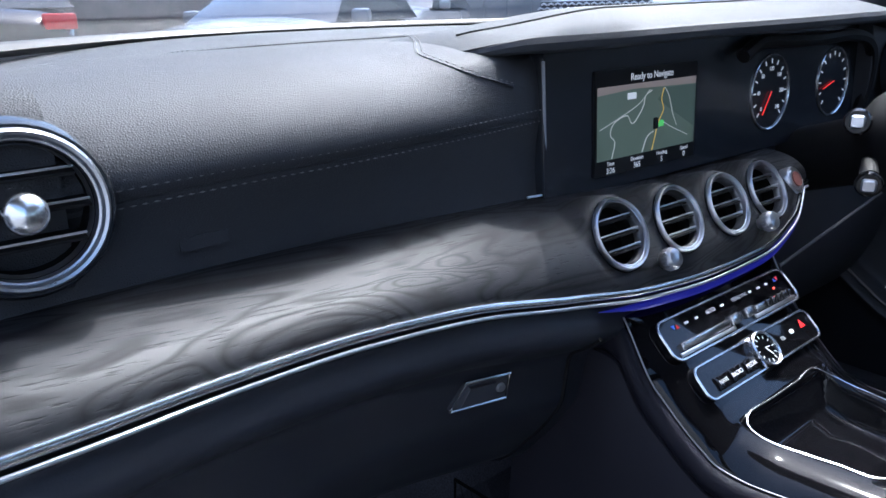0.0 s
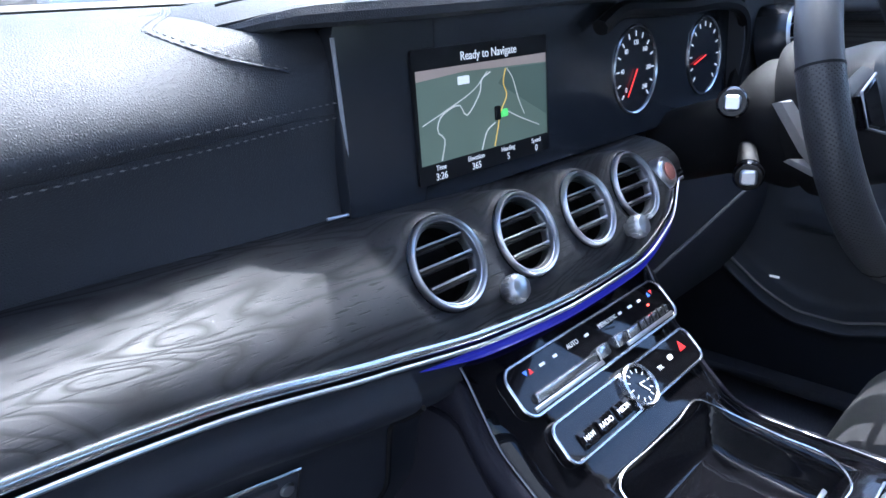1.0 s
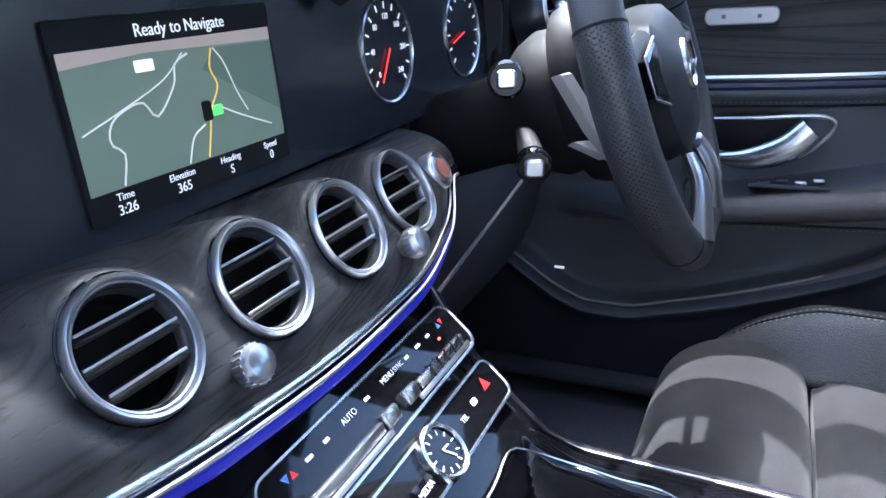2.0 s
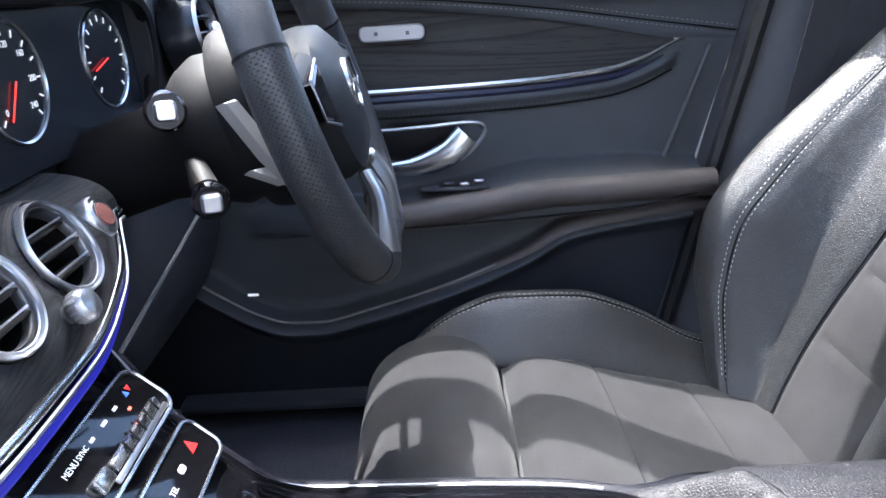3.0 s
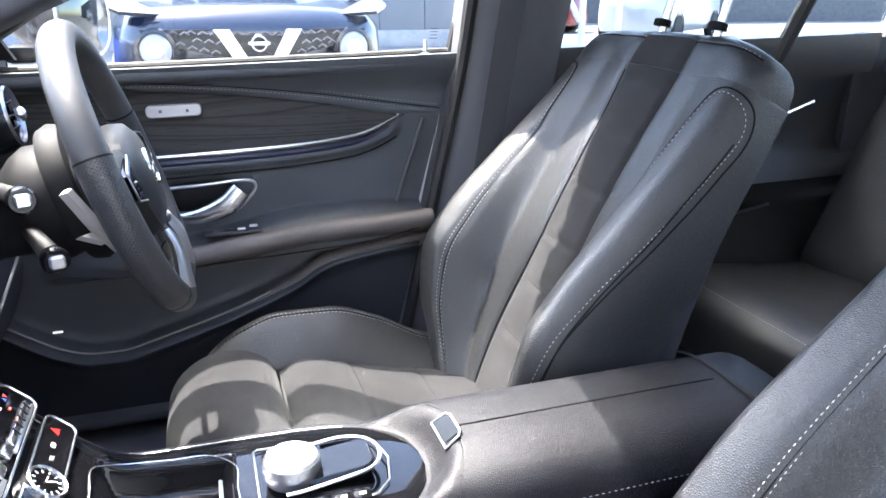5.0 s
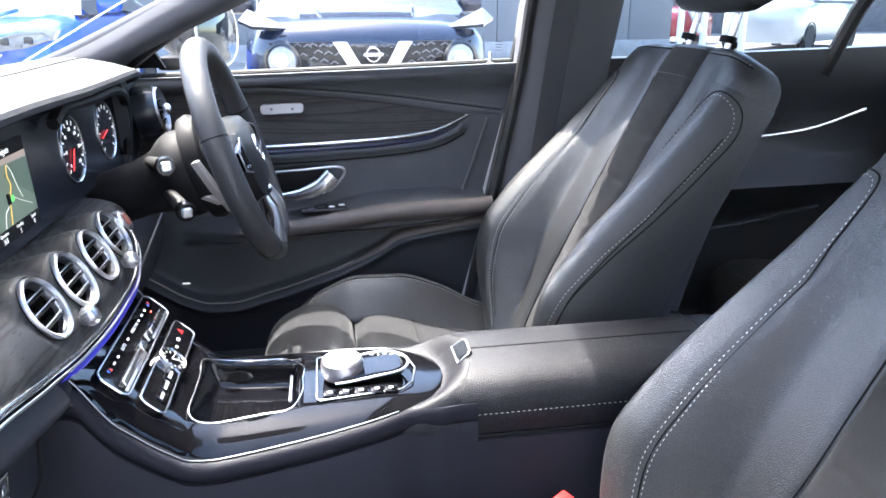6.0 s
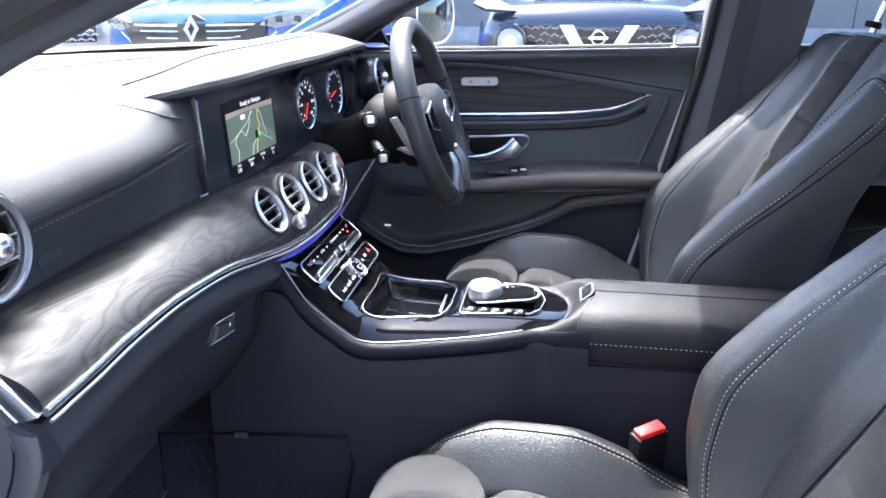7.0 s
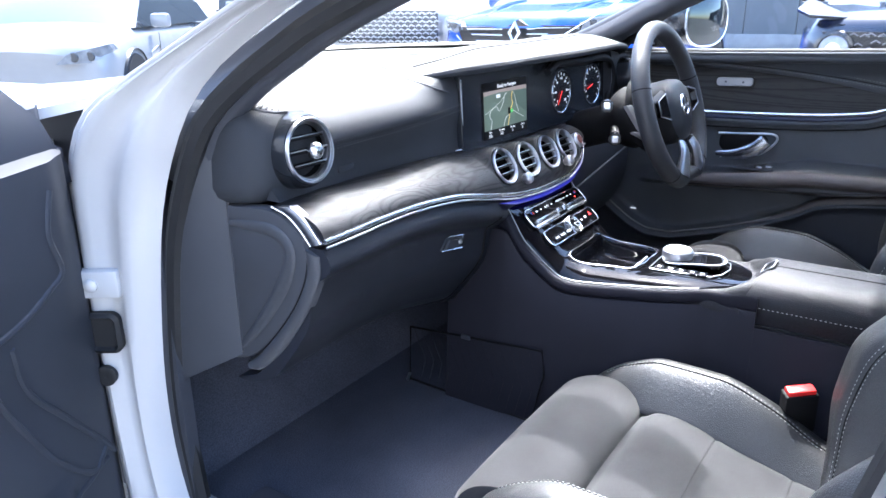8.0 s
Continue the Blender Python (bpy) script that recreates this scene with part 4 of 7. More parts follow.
def glove(u, v):
    x = lerp(-0.688, -0.207, u)
    q = gp[min(int(v * 39), 39)]
    return Vector((x, chr_y(x) + 0.005 + q.y, chr_z(x) - 0.013 + q.z))


part("glovebox_lid", surf(glove, 40, 39, (0, 0.03, 0)), LOWER, dash, "dark glovebox lid")


def glove2(u, v):
    x = lerp(-0.2045, 0.30, u)
    q = gp[min(int(v * 39), 39)]
    return Vector((x, chr_y(x) + 0.008 + q.y * (0.6 if x > -0.15 else 0.9) + 0.012, chr_z(x) - 0.020 + q.z))


part("centre_lower", surf(glove2, 30, 39, (0, 0.03, 0)), LOWER, dash, "dark lower dash beside the console")
gu = (0.688 - 0.320) / 0.481
gv = min(np.linspace(0, 1, 40), key=lambda v: abs(glove(gu, v).z - 0.684))
M = frame_of(glove(gu, gv) + Vector((0, -0.002, 0)), glove(gu + 0.06, gv) - glove(gu - 0.06, gv), (0, -1, -0.05)) @ Matrix.Diagonal((0.88, 0.75, 1.0, 1.0))
h = part("glovebox_handle", plate([(-0.036, -0.016), (0.036, -0.013), (0.036, 0.016), (-0.022, 0.014)], [(0, -0.016), (0, 0.001), (0.002, 0.002)], M), SOFT, dash, "recessed glovebox handle")
part("handle_frame", tube([M @ Vector(p) for p in ((-0.036, -0.017, 0.002), (-0.022, 0.015, 0.002), (0.036, 0.017, 0.002), (0.036, -0.014, 0.002))], 0.0015, 6, closed=True), CHROME, h, "bright handle edge")
part("handle_pull", plate([(-0.028, -0.013), (0.012, -0.011), (0.016, 0.011), (-0.019, 0.010)], [(0, 0.0), (0, 0.004), (0.0015, 0.0055)], M), SOFT, h)
part("lock", lathe([(0.001, 0.004), (0.005, 0.004), (0.006, 0.002)], M @ pose(0.026, 0.001, 0), 16), SATIN, h)
part("glovebox_gap", tube([glove(1.0, v) + Vector((0.0015, -0.001, 0)) for v in np.linspace(0.12, 0.9, 30)], 0.0022, 6), BLACK, dash)
part("airbag_mark", plate(rrect(0.035, 0.010, 0.002), [(0, -0.001), (0.0004, 0.0006)], frame_of((-0.515, 0.0565, 0.848), (1, 0, 0.02), (0, -1, 0))), DASH, dash)
part("dash_core", rbox((1.34, 0.30, 0.10), pose(0, 0.32, 0.86), 0.02), BLACK, dash)
part("footwell_cover", surf(lambda u, v: Vector((lerp(-0.66, 0.66, u), lerp(0.10, 0.38, v), lerp(0.565, 0.60, v))), 6, 4, (0, 0, 0.02)), CARPET, dash)

# ---- centre console ----
con = thing("centre_console", (0, -0.3, 0.3), "centre console in piano black and leather with chrome edging", "console")
ctop = curve((-0.438, 0.604), (-0.36, 0.609), (-0.25, 0.606), (-0.16, 0.604), (-0.128, 0.609), (-0.105, 0.6245), (-0.06, 0.6665), (-0.018, 0.7065))
cw = curve((-0.438, 0.012), (-0.431, 0.040), (-0.408, 0.068), (-0.36, 0.093), (-0.30, 0.108), (-0.22, 0.121), (-0.14, 0.131), (-0.06, 0.140), (-0.018, 0.143))
TRAY = [(-0.088, -0.118), (0.088, -0.118), (0.066, -0.252), (-0.066, -0.252)]


def quad_in(x, y):
    """How far a point lies inside the tray's outline, about, in metres."""
    t = (y + 0.252) / 0.134
    half = lerp(0.066, 0.088, t)
    return min(half - abs(x), (y + 0.252), (-0.116 - y))


def crown(x, y):
    """How far the top falls off towards its sides."""
    w = cw(min(max(y, -0.438), -0.018))
    return 0.026 * (w / 0.138) ** 2.2 * min(1.2, abs(x) / w) ** lerp(9.0, 5.0, sstep(-0.10, -0.17, y)) * sstep(-0.01, -0.06, y)


def con_top(u, v):
    y = lerp(-0.018, -0.438, v)
    x = (2 * u - 1) * cw(y)
    z = ctop(y) - crown(x, y)
    z -= 0.034 * sstep(0.0, 0.020, quad_in(x, y)) 
    return Vector((x, y, z))


part("console_top", surf(con_top, 110, 170, (0, 0.0, -0.006)), GLOSS, con, "glossy piano black console top")
for u in (0, 1):
    part("chrome_edge", tube([con_top(u, v) + Vector((0, 0, 0.0005)) for v in np.linspace(0, 0.84, 90)], 0.0009, 8), DSATIN, con, "chrome edge line")
tl = []
for k, (a, b) in enumerate(zip(TRAY, TRAY[1:] + TRAY[:1])):
    for t in np.linspace(0.10, 0.90, 10):
        tl.append((lerp(a[0], b[0], t), lerp(a[1], b[1], t)))
tl = spline([(x, y, 0) for x, y in tl[::3]], 80, closed=True)
part("tray_rim", tube([Vector((p.x, p.y, ctop(p.y) - crown(p.x, p.y) + 0.0006)) for p in tl], 0.0010, 6, closed=True), CHROME, con, "chrome rim of the open tray")
part("tray_bar", rbox((0.07, 0.004, 0.003), pose(0.0, -0.236, 0.596, 20, 0, 0), 0.001), SATIN, con)
# climate and radio panels on the sloped face
STK = frame_of((0, -0.060, 0.6665), (1, 0, 0), (0, -0.69, 0.72))


def key_panel(s, w, h, name, label):
    M = STK @ pose(0.004, -s, 0.0)
    g = part(name, plate(rrect(w, h, h * 0.28), [(0, -0.006), (0, 0.0002), (0.001, 0.0012)], M @ pose(0, 0, 0.0028)), GLOSS, con, label)
    part("panel_rim", tube([M @ Vector((x, y, 0.0042)) for x, y in rrect(w, h, h * 0.28)], 0.0014, 6, closed=True, hint=(0, 0, 1)), CHROME, g)
    return g, M


g, M = key_panel(-0.016, 0.246, 0.042, "climate_panel", "climate control panel with chrome rockers")
for x, w in ((-0.064, 0.086), (0.070, 0.074)):
    part("rocker_bar", rbox((w, 0.0075, 0.005), M @ pose(x, -0.0095, 0.0058, 24, 0, 0), 0.0012), CHROME, g, "long chrome rocker bar")
    part("rocker_foot", rbox((w + 0.012, 0.004, 0.003), M @ pose(x, -0.0165, 0.0045), 0.001), SATIN, g)
for x in (-0.009, 0.020):
    part("rocker", rbox((0.017, 0.011, 0.006), M @ pose(x, -0.009, 0.006, 16, 0, 0), 0.002), CHROME, g, "small chrome rocker switch")
for k in range(5):
    part("rib", rbox((0.0012, 0.010, 0.0012), M @ pose(0.050 + 0.012 * k, -0.0095, 0.0098, 14, 0, 0), 0), BLACK, g)
for x, w in ((-0.078, 0.010), (-0.060, 0.008), (-0.012, 0.009), (0.045, 0.008), (0.063, 0.010), (0.080, 0.008)):
    part("symbol", plate(rrect(w * 0.7, 0.0026, 0.0008), [(0, 0.0039), (0.0002, 0.0045)], M @ pose(x, 0.010, 0)), WHITEP, g)
words("AUTO", M @ pose(-0.034, 0.010, 0.0043), 0.0060, WHITEP, g)
words("MENU", M @ pose(0.016, 0.010, 0.0043), 0.0060, WHITEP, g)
words("SYNC", M @ pose(0.032, 0.010, 0.0043), 0.0050, WHITEP, g)
for x, a, m in ((-0.100, 0, mat("blue mark", (0.05, 0.15, 0.7), 0.5)), (-0.094, 1, RED), (0.104, 0, RED), (0.098, 1, mat("blue mark", (0.05, 0.15, 0.7), 0.5))):
    flat([(x - 0.003, 0.008), (x + 0.003, 0.008), (x, 0.013)] if a else [(x - 0.003, 0.013), (x, 0.008), (x + 0.003, 0.013)], M, 0.0045, "symbol", m, g)
part("lamp", rbox((0.003, 0.002, 0.001), M @ pose(0.088, 0.002, 0.0045), 0.0003), glow("red lamp", (0.9, 0.05, 0.03), 1.2), g)
g, M = key_panel(0.034, 0.225, 0.034, "radio_panel", "row of black radio keys with a clock")
for x, t in ((-0.082, "NAVI"), (-0.057, "RADIO"), (-0.030, "MEDIA")):
    part("key", plate(rrect(0.023, 0.014, 0.002), [(0, 0.003), (0, 0.0052), (0.0008, 0.0058)], M @ pose(x, -0.006, 0)), GLOSS, g)
    words(t, M @ pose(x, -0.006, 0.0060), 0.0062, WHITEP, g)
words("TEL", M @ pose(0.045, 0.0, 0.0045), 0.0058, WHITEP, g)
part("symbol", plate(rrect(0.008, 0.005, 0.002), [(0, 0.004), (0.0002, 0.0046)], M @ pose(0.066, 0.002, 0)), WHITEP, g)
flat([(0.084, 0.0), (0.096, 0.0), (0.090, 0.010)], M, 0.0046, "warning_triangle", RED, g, "red hazard triangle")
CK = STK @ pose(0.006, -0.034, 0.004)
ck = part("clock", lathe([(0.001, 0.003), (0.0165, 0.003), (0.0168, 0.006), (0.0185, 0.0075), (0.0200, 0.006), (0.0205, -0.004)], CK, 36), CHROME, con, "round analogue clock in a chrome ring")
part("clock_face", lathe([(0.001, 0.0042), (0.0162, 0.0042), (0.0162, 0.002)], CK, 32), GLOSS, ck)
for k in range(12):
    a = radians(30 * k)
    part("hour_mark", rbox((0.0035, 0.0009, 0.0004), CK @ pose(0.0132 * math.cos(a), 0.0132 * math.sin(a), 0.0046, 0, 0, 30 * k), 0), WHITEP, ck)
part("clock_hand", rbox((0.0012, 0.011, 0.0004), CK @ pose(0.003, -0.004, 0.005, 0, 0, 35), 0), WHITEP, ck)
part("clock_hand", rbox((0.0011, 0.008, 0.0004), CK @ pose(0.003, 0.001, 0.0054, 0, 0, -95), 0), WHITEP, ck)
# touch controller
CT = frame_of((-0.002, -0.335, 0.6115), (0, -1, 0.0), (0, 0, 1))
ol = [(-0.064, -0.056), (-0.060, -0.060), (0.045, -0.050), (0.060, -0.034), (0.067, 0.0), (0.060, 0.034), (0.045, 0.050), (-0.060, 0.060), (-0.064, 0.056)]
oz = lambda p, h: CT @ Vector((p[0], p[1], h - 0.026 * (abs(p[1]) / 0.135) ** 2.2))
part("control_rim", tube([oz(p, 0.0018) for p in ol], 0.0011, 8, closed=True), SATIN, con, "satin metal rim round the controls")
arch = spline([(-0.04, -0.034, 0), (0.02, -0.034, 0), (0.048, -0.024, 0), (0.058, 0.0, 0), (0.048, 0.024, 0), (0.02, 0.034, 0), (-0.04, 0.034, 0)], 40)
pad = part("touch_arch", tube([CT @ Vector((p.x, p.y, 0.005 + 0.008 * sstep(-0.04, 0.03, p.x))) for p in arch], 0.0024, 8, flat=0.7), DSATIN, con, "arched satin metal palm frame")
part("touch_pad", plate(rrect(0.075, 0.052, 0.014), [(0, 0.002), (0, 0.008), (0.003, 0.011)], CT @ pose(0.014, 0, 0.0, 0, -6, 0)), GLOSS, con, "gloss black touch pad")
DM = CT @ pose(-0.030, 0.0, 0.004)
dial = part("rotary_dial", lathe([(0.001, 0.020), (0.021, 0.020), (0.0245, 0.0205), (0.0275, 0.018), (0.0285, 0.010), (0.0275, 0.002), (0.026, -0.004)], DM, 48), SATIN, con, "silver rotary control dial")
part("dial_cap", lathe([(0.0008, 0.0212), (0.0195, 0.0210), (0.021, 0.0195)], DM, 36), SATIN, dial)
for y in (-0.048, 0.048):
    for k, x in enumerate((-0.048, -0.027, -0.008, 0.012, 0.030)):
        bt = part("console_key", rbox((0.017, 0.013, 0.004), frame_of(oz((x, y), 0.002), (0, -1, 0), (0.25 * (1 if y > 0 else -1), 0, 1)), 0.0012), GLOSS, con)
        part("symbol", rbox((0.006, 0.003, 0.0004), frame_of(oz((x, y), 0.0043), (0, -1, 0), (0.25 * (1 if y > 0 else -1), 0, 1)), 0), WHITEP, bt)
# leather side rolls and flanks
def flank(s, prof):
    rows = []
    for v in np.linspace(0, 1, 60):
        y = lerp(0.10, -0.47, v)
        w = cw(y) if y < -0.018 else 0.143
        zt = (ctop(y) if y < -0.018 else 0.70) - crown(w, y)
        if y < -0.36:
            w = lerp(w, 0.094, sstep(-0.36, -0.43, y))
        fade = 1 - 0.75 * sstep(-0.35, -0.46, y)
        rows.append([Vector((s * (w + a * fade), y, lerp(zt, 0.29, b))) for a, b in prof])
    return sheet(rows, (-s * 0.01, 0, -0.002))


FLANK = mat("navy console plastic", (0.015, 0.015, 0.022), 0.7, spec=0.25, grain=900, depth=0.0001, var=0.12)
ROLL = mat("smooth dark leather", (0.010, 0.010, 0.016), 0.5, spec=0.16, grain=700, depth=0.00015, kind="leather", var=0.1, rvar=0.05)
SIDE = [(0.008, 0.078), (0.014, 0.083), (0.018, 0.12), (0.025, 0.28), (0.036, 0.6), (0.047, 1.0)]
roll = [(0.002, 0.004), (0.005, -0.001), (0.010, 0.006), (0.0135, 0.022), (0.0150, 0.045), (0.0145, 0.064), (0.012, 0.074), (0.008, 0.078)]
for s in (-1, 1):
    part("leather_roll", flank(s, roll), ROLL, con, "padded leather edge")
    part("flank", flank(s, SIDE), FLANK, con, "dark console side")
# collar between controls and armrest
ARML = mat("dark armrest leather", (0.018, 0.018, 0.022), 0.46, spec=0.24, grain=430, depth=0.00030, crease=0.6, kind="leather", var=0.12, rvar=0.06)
arm_front = lambda x: -0.476 + 0.028 * (abs(x) / 0.092) ** 2
arm_z = lambda a: np.interp(a, (0.003, 0.04, 0.066, 0.080, 0.0885, 0.0925, 0.104), (0.634, 0.633, 0.628, 0.619, 0.606, 0.590, 0.572))


def collar(u, v):
    x = lerp(-0.099, 0.099, u)
    a = abs(x)
    yf = np.interp(a, (0.012, 0.040, 0.066, 0.092, 0.104), (-0.439, -0.432, -0.409, -0.362, -0.350))
    zf = ctop(yf) - crown(min(a, cw(yf)), yf) - 0.0015 - 0.018 * sstep(0.090, 0.104, a)
    y = lerp(yf, arm_front(x) + 0.001, v)
    z = lerp(zf, arm_z(a) - 0.0012, sstep(0, 0.95, v)) - 0.003 * math.sin(math.pi * v) * (a / 0.104) ** 2
    return Vector((x, y, z))


part("console_collar", surf(collar, 48, 14, (0, 0, -0.010)), ARML, con, "leather collar in front of the armrest")
ln = (collar(0.54, 0.78) - collar(0.46, 0.78)).cross(collar(0.50, 0.66) - collar(0.50, 0.90)).normalized()
M = frame_of(collar(0.50, 0.78) + ln * 0.0015, (1, 0, 0), ln) @ Matrix.Diagonal((0.80, 0.66, 1.0, 1.0))
LATCH = [(-0.028, -0.012), (-0.020, -0.018), (0.020, -0.018), (0.028, -0.012), (0.031, 0.016), (-0.031, 0.016)]
g = part("latch", plate(LATCH, [(0, -0.008), (0, 0.0), (0.001, 0.0006)], M), PANEL, con, "armrest latch in a silver rim")
part("latch_rim", tube([M @ Vector((x, y, 0.0008)) for x, y in LATCH], 0.0013, 6, closed=True), SILVERP, g)
part("latch_key", plate(rrect(0.046, 0.026, 0.004), [(0, 0.0), (0.001, 0.0022)], M @ pose(0, -0.001, 0)), PANEL, g)
# armrest
arm = []
for y, k, f in ((-0.476, 0.985, 1.0), (-0.479, 1.0, 1.0), (-0.56, 1.0, 0.45), (-0.64, 1.0, 0.0), (-0.78, 1.0, 0.0), (-0.86, 0.99, 0.0), (-0.875, 0.93, 0.0)):
    arm.append([Vector((x * k, y + f * 0.028 * (abs(x) / 0.092) ** 2, 0.59 + (z - 0.59) * k)) for x, z in [(k * q, z) for k, side in ((-1, 1), (1, -1)) for q, z in ((0.089, 0.556), (0.0925, 0.574), (0.0925, 0.590), (0.0885, 0.606), (0.080, 0.619), (0.066, 0.628), (0.04, 0.633), (0.003, 0.634))[::side]]])
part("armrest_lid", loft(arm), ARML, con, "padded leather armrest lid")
for s in (-1, 1):
    part("armrest_stitching", stitch([(s * 0.0930, y, 0.586) for y in np.linspace(-0.46, -0.86, 44)]), THREAD, con)
for s in (-1, 1):
    zt = ctop(-0.438) - crown(0.094, -0.438)
    part("box_side", sheet([[Vector((s * (0.0935 + 0.25 * a), y, min(0.551, lerp(zt, 0.29, b)))) for a, b in [(0.0, 0.060)] + SIDE] for y in np.linspace(-0.468, -0.885, 12)], (-s * 0.01, 0, -0.002)), FLANK, con, "dark console side")
for s in (-1, 1):
    part("lid_gap", tube([(s * 0.0905, y, 0.5535) for y in np.linspace(-0.452, -0.86, 20)], 0.0022, 6), BLACK, con)
part("armrest_box", rbox((0.176, 0.42, 0.27), pose(0, -0.672, 0.4175), 0.006), FLANK, con, "dark console box under the armrest")
part("armrest_rear_seam", tube([(lerp(-0.088, 0.088, t), -0.815, 0.6345 - 0.010 * abs(2 * t - 1) ** 4) for t in np.linspace(0, 1, 24)], 0.0018, 6), BLACK, con)
part("armrest_split", tube([(0.0, y, 0.6338) for y in np.linspace(-0.474, -0.80, 20)], 0.0016, 6), BLACK, con)
# net on the console side
net = thing("storage_net", (-0.19, 0.03, 0.35), "black elastic storage net on the console side", "storage net")
loop = [(0.195, 0.30), (0.19, 0.425), (-0.12, 0.45), (-0.125, 0.40), (-0.10, 0.29)]
part("net_frame", tube([(-0.186, y, z) for y, z in loop], 0.0025, 6, closed=True), BLACK, net)
NETM = mat("net cord", (0.018, 0.018, 0.022), 0.9)
for k in range(14):
    y = 0.18 - 0.021 * k
    part("cord", tube([(-0.187, y, 0.425 + 0.001 * k), (-0.189, y - 0.03, 0.36), (-0.187, y - 0.012, 0.295)], 0.0005, 4), NETM, net)
part("clip", rbox((0.006, 0.022, 0.010), pose(-0.188, 0.05, 0.437), 0.002), SOFT, net)
part("clip", rbox((0.006, 0.006, 0.020), pose(-0.188, 0.197, 0.305, 20, 0, 0), 0.001), SATIN, net)

# ---- steering wheel and column ----
wheel = thing("steering_wheel", (0.37, -0.10, 0.82), "black leather multifunction steering wheel with silver spokes", "steering wheel")
WM = frame_of((0.37, -0.158, 0.848), (1, 0, 0), (0, -0.954, 0.30))
HUBP = mat("black hub skin", (0.016, 0.017, 0.019), 0.5, spec=0.25, grain=800, depth=0.0001, var=0.1)
RIMS = mat("smooth rim leather", (0.040, 0.040, 0.042), 0.38, spec=0.5, grain=900, depth=0.0001, kind="leather", var=0.1, rvar=0.05)
RIML = mat("perforated leather", (0.024, 0.024, 0.026), 0.36, var=0.1)
rn = RIML.node_tree.nodes
rv, rm, rb, rc = rn.new("ShaderNodeTexVoronoi"), rn.new("ShaderNodeMapRange"), rn.new("ShaderNodeBump"), rn.new("ShaderNodeTexCoord")
rv.voronoi_dimensions = "2D"
rv.inputs["Scale"].default_value, rv.inputs["Randomness"].default_value = 330, 0.06
rm.inputs["From Min"].default_value, rm.inputs["From Max"].default_value = 0.17, 0.27
rb.inputs["Strength"].default_value, rb.inputs["Distance"].default_value = 1.0, 0.0012
hole = rn.new("ShaderNodeMix")
hole.data_type = "RGBA"
hole.inputs[6].default_value, hole.inputs[7].default_value = (0.002, 0.002, 0.002, 1), (0.040, 0.040, 0.043, 1)
RIML.node_tree.links.new(rm.outputs[0], hole.inputs[0])
RIML.node_tree.links.new(hole.outputs[2], rn["Principled BSDF"].inputs["Base Color"])
RIML.node_tree.links.new(rc.outputs["UV"], rv.inputs["Vector"])
RIML.node_tree.links.new(rv.outputs["Distance"], rm.inputs["Value"])
RIML.node_tree.links.new(rm.outputs[0], rb.inputs["Height"])
RIML.node_tree.links.new(rb.outputs[0], rn["Principled BSDF"].inputs["Normal"])


def rim_pt(a):
    r = 0.176
    y = r * math.sin(a)
    return Vector((r * math.cos(a), max(y, -0.160 - 0.012 * abs(math.cos(a))), 0.0))


def rim_arc(a0, a1, n):
    return [WM @ rim_pt(radians(a)) for a in np.linspace(a0, a1, n)]


for a0, a1, m, w in ((17, 163, RIMS, 0.0180), (163, 235, RIML, 0.0186), (-55, 17, RIML, 0.0186), (235, 305, LEATHER, 0.0178)):
    bm = tube(rim_arc(a0, a1, 40), w, 16, hint=WM.to_3x3() @ Vector((0, 0, 1)), flat=1.12)
    uv = bm.loops.layers.uv.new("UVMap")
    bm.verts.index_update()
    for f in bm.faces:
        js = [l.vert.index % 16 for l in f.loops]
        for l, j in zip(f.loops, js):
            around = j + 16 if j == 0 and 15 in js else j
            t = l.vert.index // 16 * radians(a1 - a0) * 0.176 / 39
            q = around * 2 * math.pi * 0.0186 / 16
            l[uv].uv = ((t + q) * 0.7071, (t - q) * 0.7071)
    part("rim", bm, m, wheel)
for a in (17, 163, 235, 305):
    part("rim_joint", tube(rim_arc(a - 0.4, a + 0.4, 3), 0.0189, 16, hint=WM.to_3x3() @ Vector((0, 0, 1)), flat=1.12), BLACK, wheel)
hub = [[WM @ Vector((x * k, y * k - 0.005, z)) for x, y in spline_loop] for spline_loop, k, z in (((lambda L: [(p.x, p.y) for p in L])(spline([(0.085, 0.03, 0), (0.04, 0.062, 0), (-0.04, 0.062, 0), (-0.085, 0.03, 0), (-0.075, -0.03, 0), (-0.04, -0.075, 0), (0.04, -0.075, 0), (0.075, -0.03, 0)], 48, closed=True)), k, z) for k, z in ((0.90, -0.045), (1.0, -0.03), (1.0, 0.0), (0.93, 0.016), (0.70, 0.026), (0.3, 0.030)))]
part("airbag_hub", loft(hub), HUBP, wheel, "black padded airbag hub")
part("hub_ring", lathe([(0.019, 0.030), (0.021, 0.033), (0.0235, 0.033), (0.025, 0.029)], WM @ pose(0, -0.004, 0), 32, cap=False), CHROME, wheel, "chrome ring on the hub")
for a in (0, 120, 240):
    part("hub_ring_bar", rbox((0.004, 0.020, 0.002), WM @ pose(-0.0105 * math.sin(radians(a)), 0.0105 * math.cos(radians(a)) - 0.004, 0.0315, 0, 0, a), 0.0006), DSATIN, wheel)
